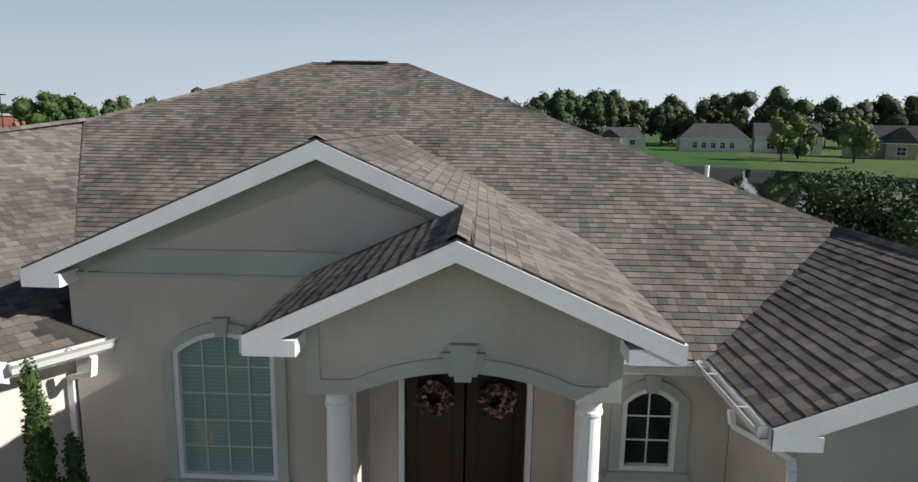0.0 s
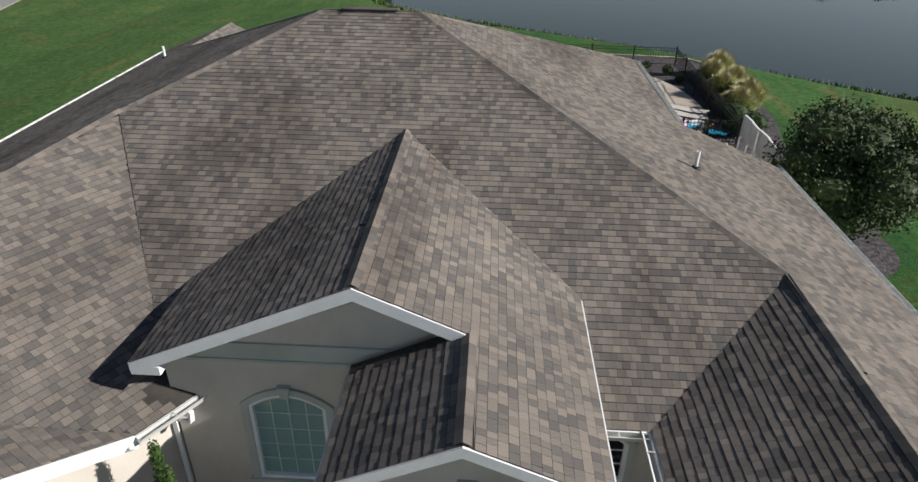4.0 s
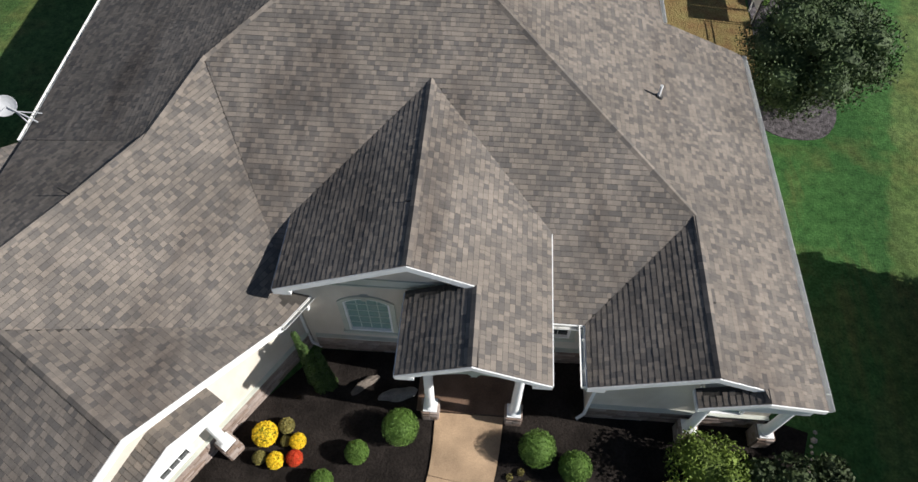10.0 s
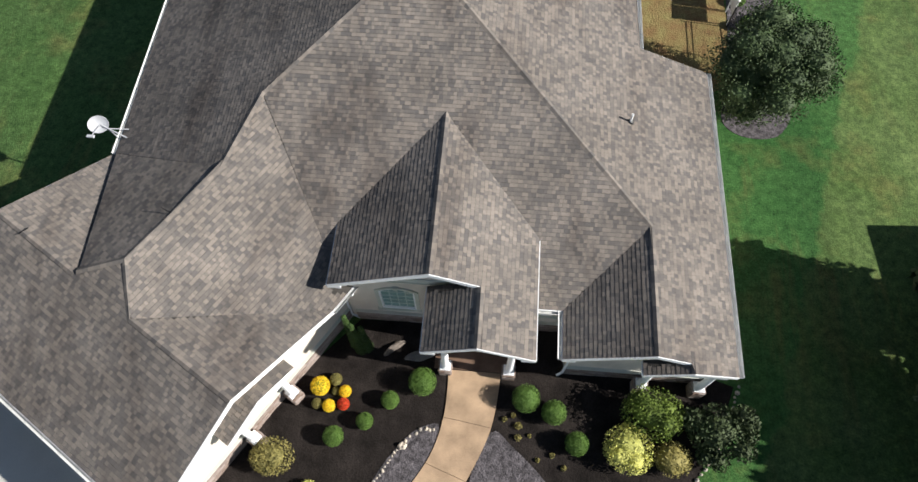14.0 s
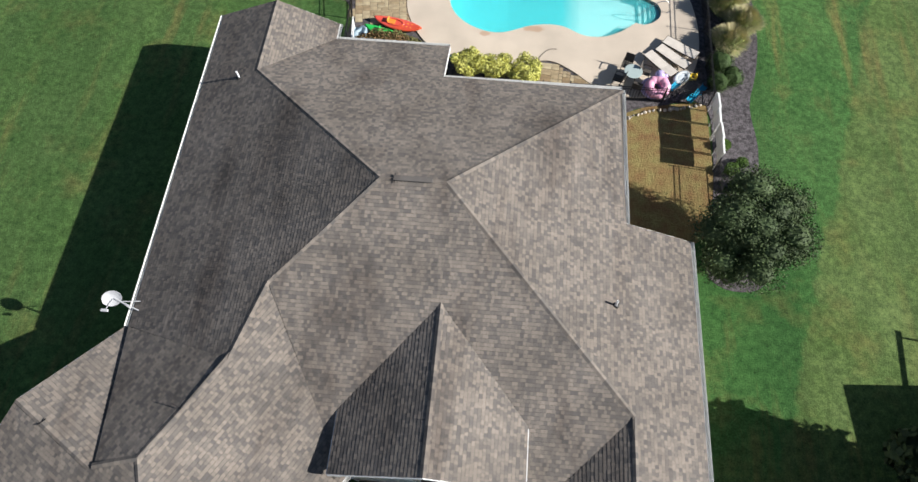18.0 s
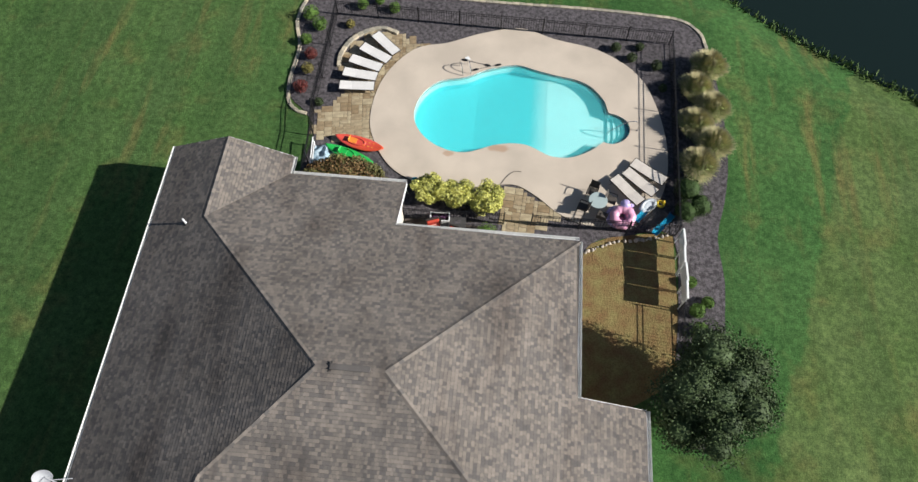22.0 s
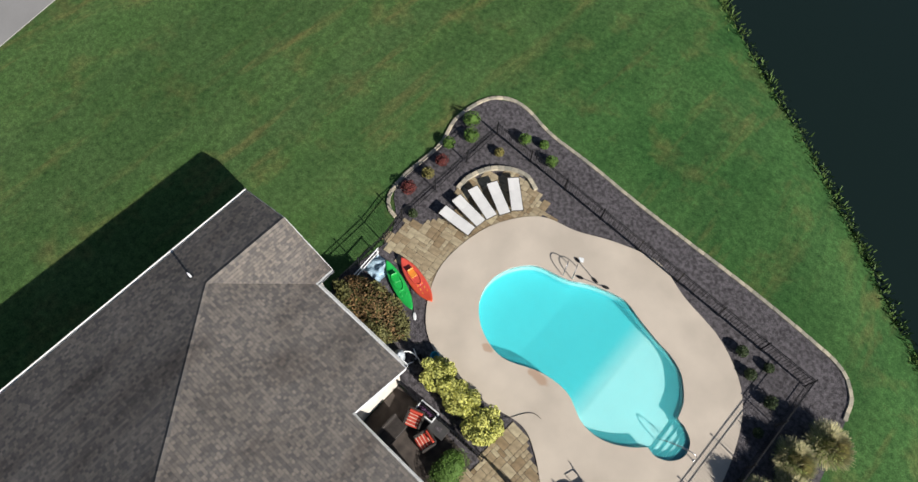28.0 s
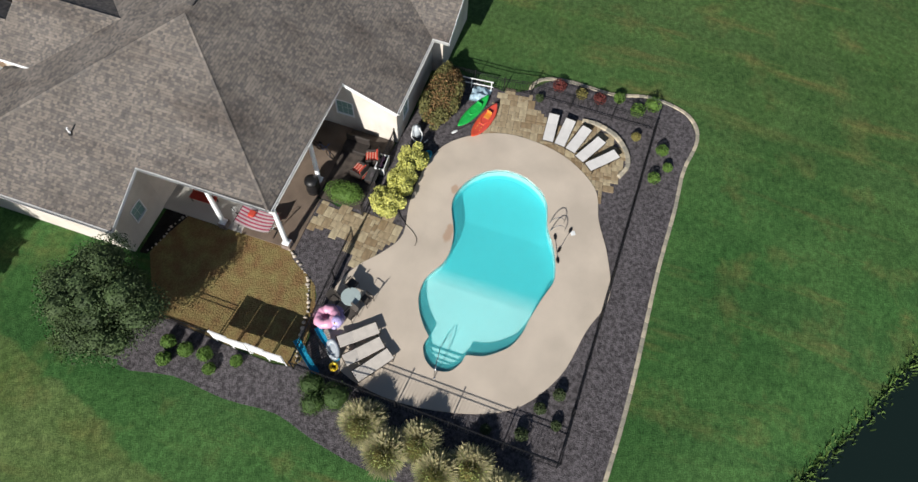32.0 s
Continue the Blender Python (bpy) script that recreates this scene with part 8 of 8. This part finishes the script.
far_house(26.3, 5.7, 4, [(-5, 7, -9, 7.5, 3.2, 2.6, "y", 4)], STUCCO, ROOF_GREY, "neighbouring stucco house with a hip roof", [(-5.0, 0, 1.6, 1.4, 1.4, "w")])
sw = thing("swing_frame", (22.0, 14.4, -0.6), "dark wooden swing frame on the lawn", "swing frame", "", 85)
for x_ in (-1.3, 1.3):
    for y_ in (-0.5, 0.5):
        bm = bmesh.new()
        bar(bm, (x_, y_, -0.1), (x_, 0.1 * y_, 2.3), 0.09)
        part("leg", bm, BARK, sw)
bm = bmesh.new()
bar(bm, (-1.6, 0, 2.35), (1.6, 0, 2.35), 0.11)
part("top_beam", bm, BARK, sw)

# ---- far trees ----
rt = random.Random(17)


def far_tree(x, y, h, r, n=1400, mat=LEAF_TREE, low=0.04, lumps=14, label="large leafy tree in the distance", size=0.45, squash=1.0):
    x, y = yonder(x, y)
    return tree(x, y, ground(x, y), h, r, label, n, size, mat, 0.28, low, lumps, "tree", "trees round the pond", squash, rt.randrange(9999), 0.8)


for x, y, h, r in ((17, 141, 9, 5), (24, 150, 13, 5.5), (12, 132, 11, 5), (7, 134, 9, 4), (32, 155, 11, 5), (50, 160, 12, 5), (56, 172, 16, 7), (46, 180, 15, 7), (72, 165, 17, 7), (80, 158, 18, 8), (84, 175, 19, 8), (98, 165, 17, 7.5), (108, 158, 18, 8), (118, 148, 18, 8), (70, 180, 18, 8), (122, 132, 16, 7), (22, 175, 14, 6), (33, 178, 15, 7), (42, 186, 16, 7), (52, 190, 17, 8), (62, 188, 17, 7), (76, 190, 18, 8), (90, 186, 18, 8), (102, 184, 19, 8), (114, 178, 18, 8), (126, 176, 19, 9), (138, 165, 18, 8), (146, 150, 18, 8), (10, 172, 12, 6), (0, 176, 12, 6), (134, 128, 17, 8), (126, 160, 19, 9), (58, 145, 6, 3), (100, 138, 8, 3.5)):
    k = 1.40 if x > 45 else 1.18
    far_tree(x * k, y * k, h * (1.22 if x > 45 else 1.36), r * 1.2, 2600, size=0.4)
for x, y, h, r in ((68, 136, 10, 4.6), (76, 145, 8.0, 3.6), (80, 131, 10, 4.8)):
    far_tree(x, y, h, r, 2600, LEAF_WILLOW, 0.05, 16, "pale green weeping willow at the water", 0.32)
for x, y, h, r in ((-73.5, 119.5, 11.0, 4.2), (-74.0, 127, 11.5, 4.0), (-72, 129.5, 9.8, 3.6), (-82, 164.5, 11.0, 4.2), (-96, 190, 10, 5), (-66, 170, 8, 3.5), (-92, 150, 9, 4), (-52, 168, 9, 4), (-40, 185, 10, 5), (-85, 190, 9, 4.5)):
    far_tree(x, y, h, r, 1800, LEAF_YEW, 0.22, 12, "young street tree on the verge", 0.3)
for i in range(84):
    x = -250 + i * 5.8 + rt.uniform(-4, 4)
    y = 245 + rt.uniform(-25, 25) - 0.0006 * x * x + (20 if x < -60 else 0)
    far_tree(x, y, rt.uniform(12, 18), rt.uniform(6, 8.5), 800, LEAF_TREE, 0.02, 10, size=0.7)
for x, y, h, r in ((16.6, 6.6, 6.0, 2.6), (18.8, -2.8, 8.0, 3.4), (20.3, 8.2, 9.0, 3.4), (14.5, -1.0, 6.0, 3.0), (22.0, -2.5, 10.0, 4.0), (21.0, 4.2, 7.0, 3.0), (17.6, 9.6, 6.0, 2.4)):
    tree(x, y, ground(x, y), h, r, "dense dark tree beside the neighbouring house", 6500, 0.22, LEAF_DARK, 0.18, 0.12, 16, "tree", "trees beside the neighbouring house", seed=int(x * 10))
CARS = [material("car " + n, c, 0.25, 3, 0.05, 20, 0.0) for n, c in (("white", (0.7, 0.7, 0.7)), ("dark", (0.03, 0.035, 0.05)), ("silver", (0.4, 0.41, 0.42)))]
TYRE = material("tyre rubber", (0.02, 0.02, 0.02), 0.9)
for i, (x, y, a) in enumerate(((-112, 146, 20), (-118, 149, 20), (-125, 151, 20), (-132, 155, 20), (-3.5, 140, 30))):
    c = thing("car", (*yonder(x, y), -0.64), ("white", "dark blue", "silver")[i % 3] + " parked car in the distance", "car", "parked cars", a)
    bm = bmesh.new()
    prof = [(-2.1, 0.35), (2.1, 0.35), (2.15, 0.75), (1.2, 0.9), (0.6, 1.4), (-0.9, 1.42), (-1.7, 0.95), (-2.15, 0.9)]
    a0 = [bm.verts.new((px, -0.85, pz)) for px, pz in prof]
    a1 = [bm.verts.new((px, 0.85, pz)) for px, pz in prof]
    bm.faces.new(list(reversed(a0)))
    bm.faces.new(a1)
    for k in range(len(prof)):
        bm.faces.new((a0[k], a0[(k + 1) % len(prof)], a1[(k + 1) % len(prof)], a1[k]))
    bmesh.ops.recalc_face_normals(bm, faces=bm.faces)
    part("body", bm, CARS[i % 3], c)
    for wx in (-1.3, 1.3):
        for wy in (-0.8, 0.8):
            bm = bmesh.new()
            lathe(bm, [(0.32, -0.1), (0.32, 0.1)], 14, pose(wx, wy, 0.32, 90))
            part("wheel", bm, TYRE, c)

# ---- pieces of walls and roofs: ledge stones and the nearest shingles ----
STONE_MESHES = {}


def stone_mesh(l, h):
    key = (round(l, 2), round(h, 2))
    if key not in STONE_MESHES:
        bm = bmesh.new()
        box(bm, -l / 2 + 0.004, l / 2 - 0.004, -0.03, 0.03, 0.004, h - 0.004, bevel=0.008)
        me = bpy.data.meshes.new("stone")
        bm.to_mesh(me)
        bm.free()
        me.materials.append(STONE)
        STONE_MESHES[key] = me
    return STONE_MESHES[key]


rs = random.Random(11)
stone_count = 0
for base, line, z0, z1, local in STONE_RUNS:
    count = 0
    for (ax, ay), (bx, by) in zip(line, line[1:]):
        L = math.hypot(bx - ax, by - ay)
        ang = math.atan2(by - ay, bx - ax)
        z = z0
        while z < z1 - 0.05:
            h = rs.choice((0.09, 0.12, 0.15)) if local is None else 0.14
            h = min(h, z1 - z)
            s = 0.0
            while s < L - 0.05:
                l = min(rs.choice((0.25, 0.35, 0.5, 0.6)) if local is None else rs.choice((0.2, 0.3)), L - s)
                if L - s - l < 0.08:
                    l = L - s
                if count < 300:
                    ob = new("stone", stone_mesh(l, h))
                    ob.parent = base
                    ob.matrix_basis = Matrix.Translation((ax + math.cos(ang) * (s + l / 2), ay + math.sin(ang) * (s + l / 2), z)) @ Matrix.Rotation(ang, 4, "Z") @ Matrix.Translation((0, rs.uniform(-0.012, 0.008), 0))
                    count += 1
                s += l
            z += h
for quad, roof in NEAR_TABS:
    c = sum(quad[:4], Vector()) / 4
    me = bpy.data.meshes.new("shingle")
    me.from_pydata([tuple(q - c) for q in quad], [], [(0, 1, 2, 3), (1, 0, 4, 5), (0, 3, 4), (2, 1, 5)])
    me.materials.append(SHINGLE_PIECE)
    ob = new("shingle", me)
    ob.parent = roof
    ob.location = c
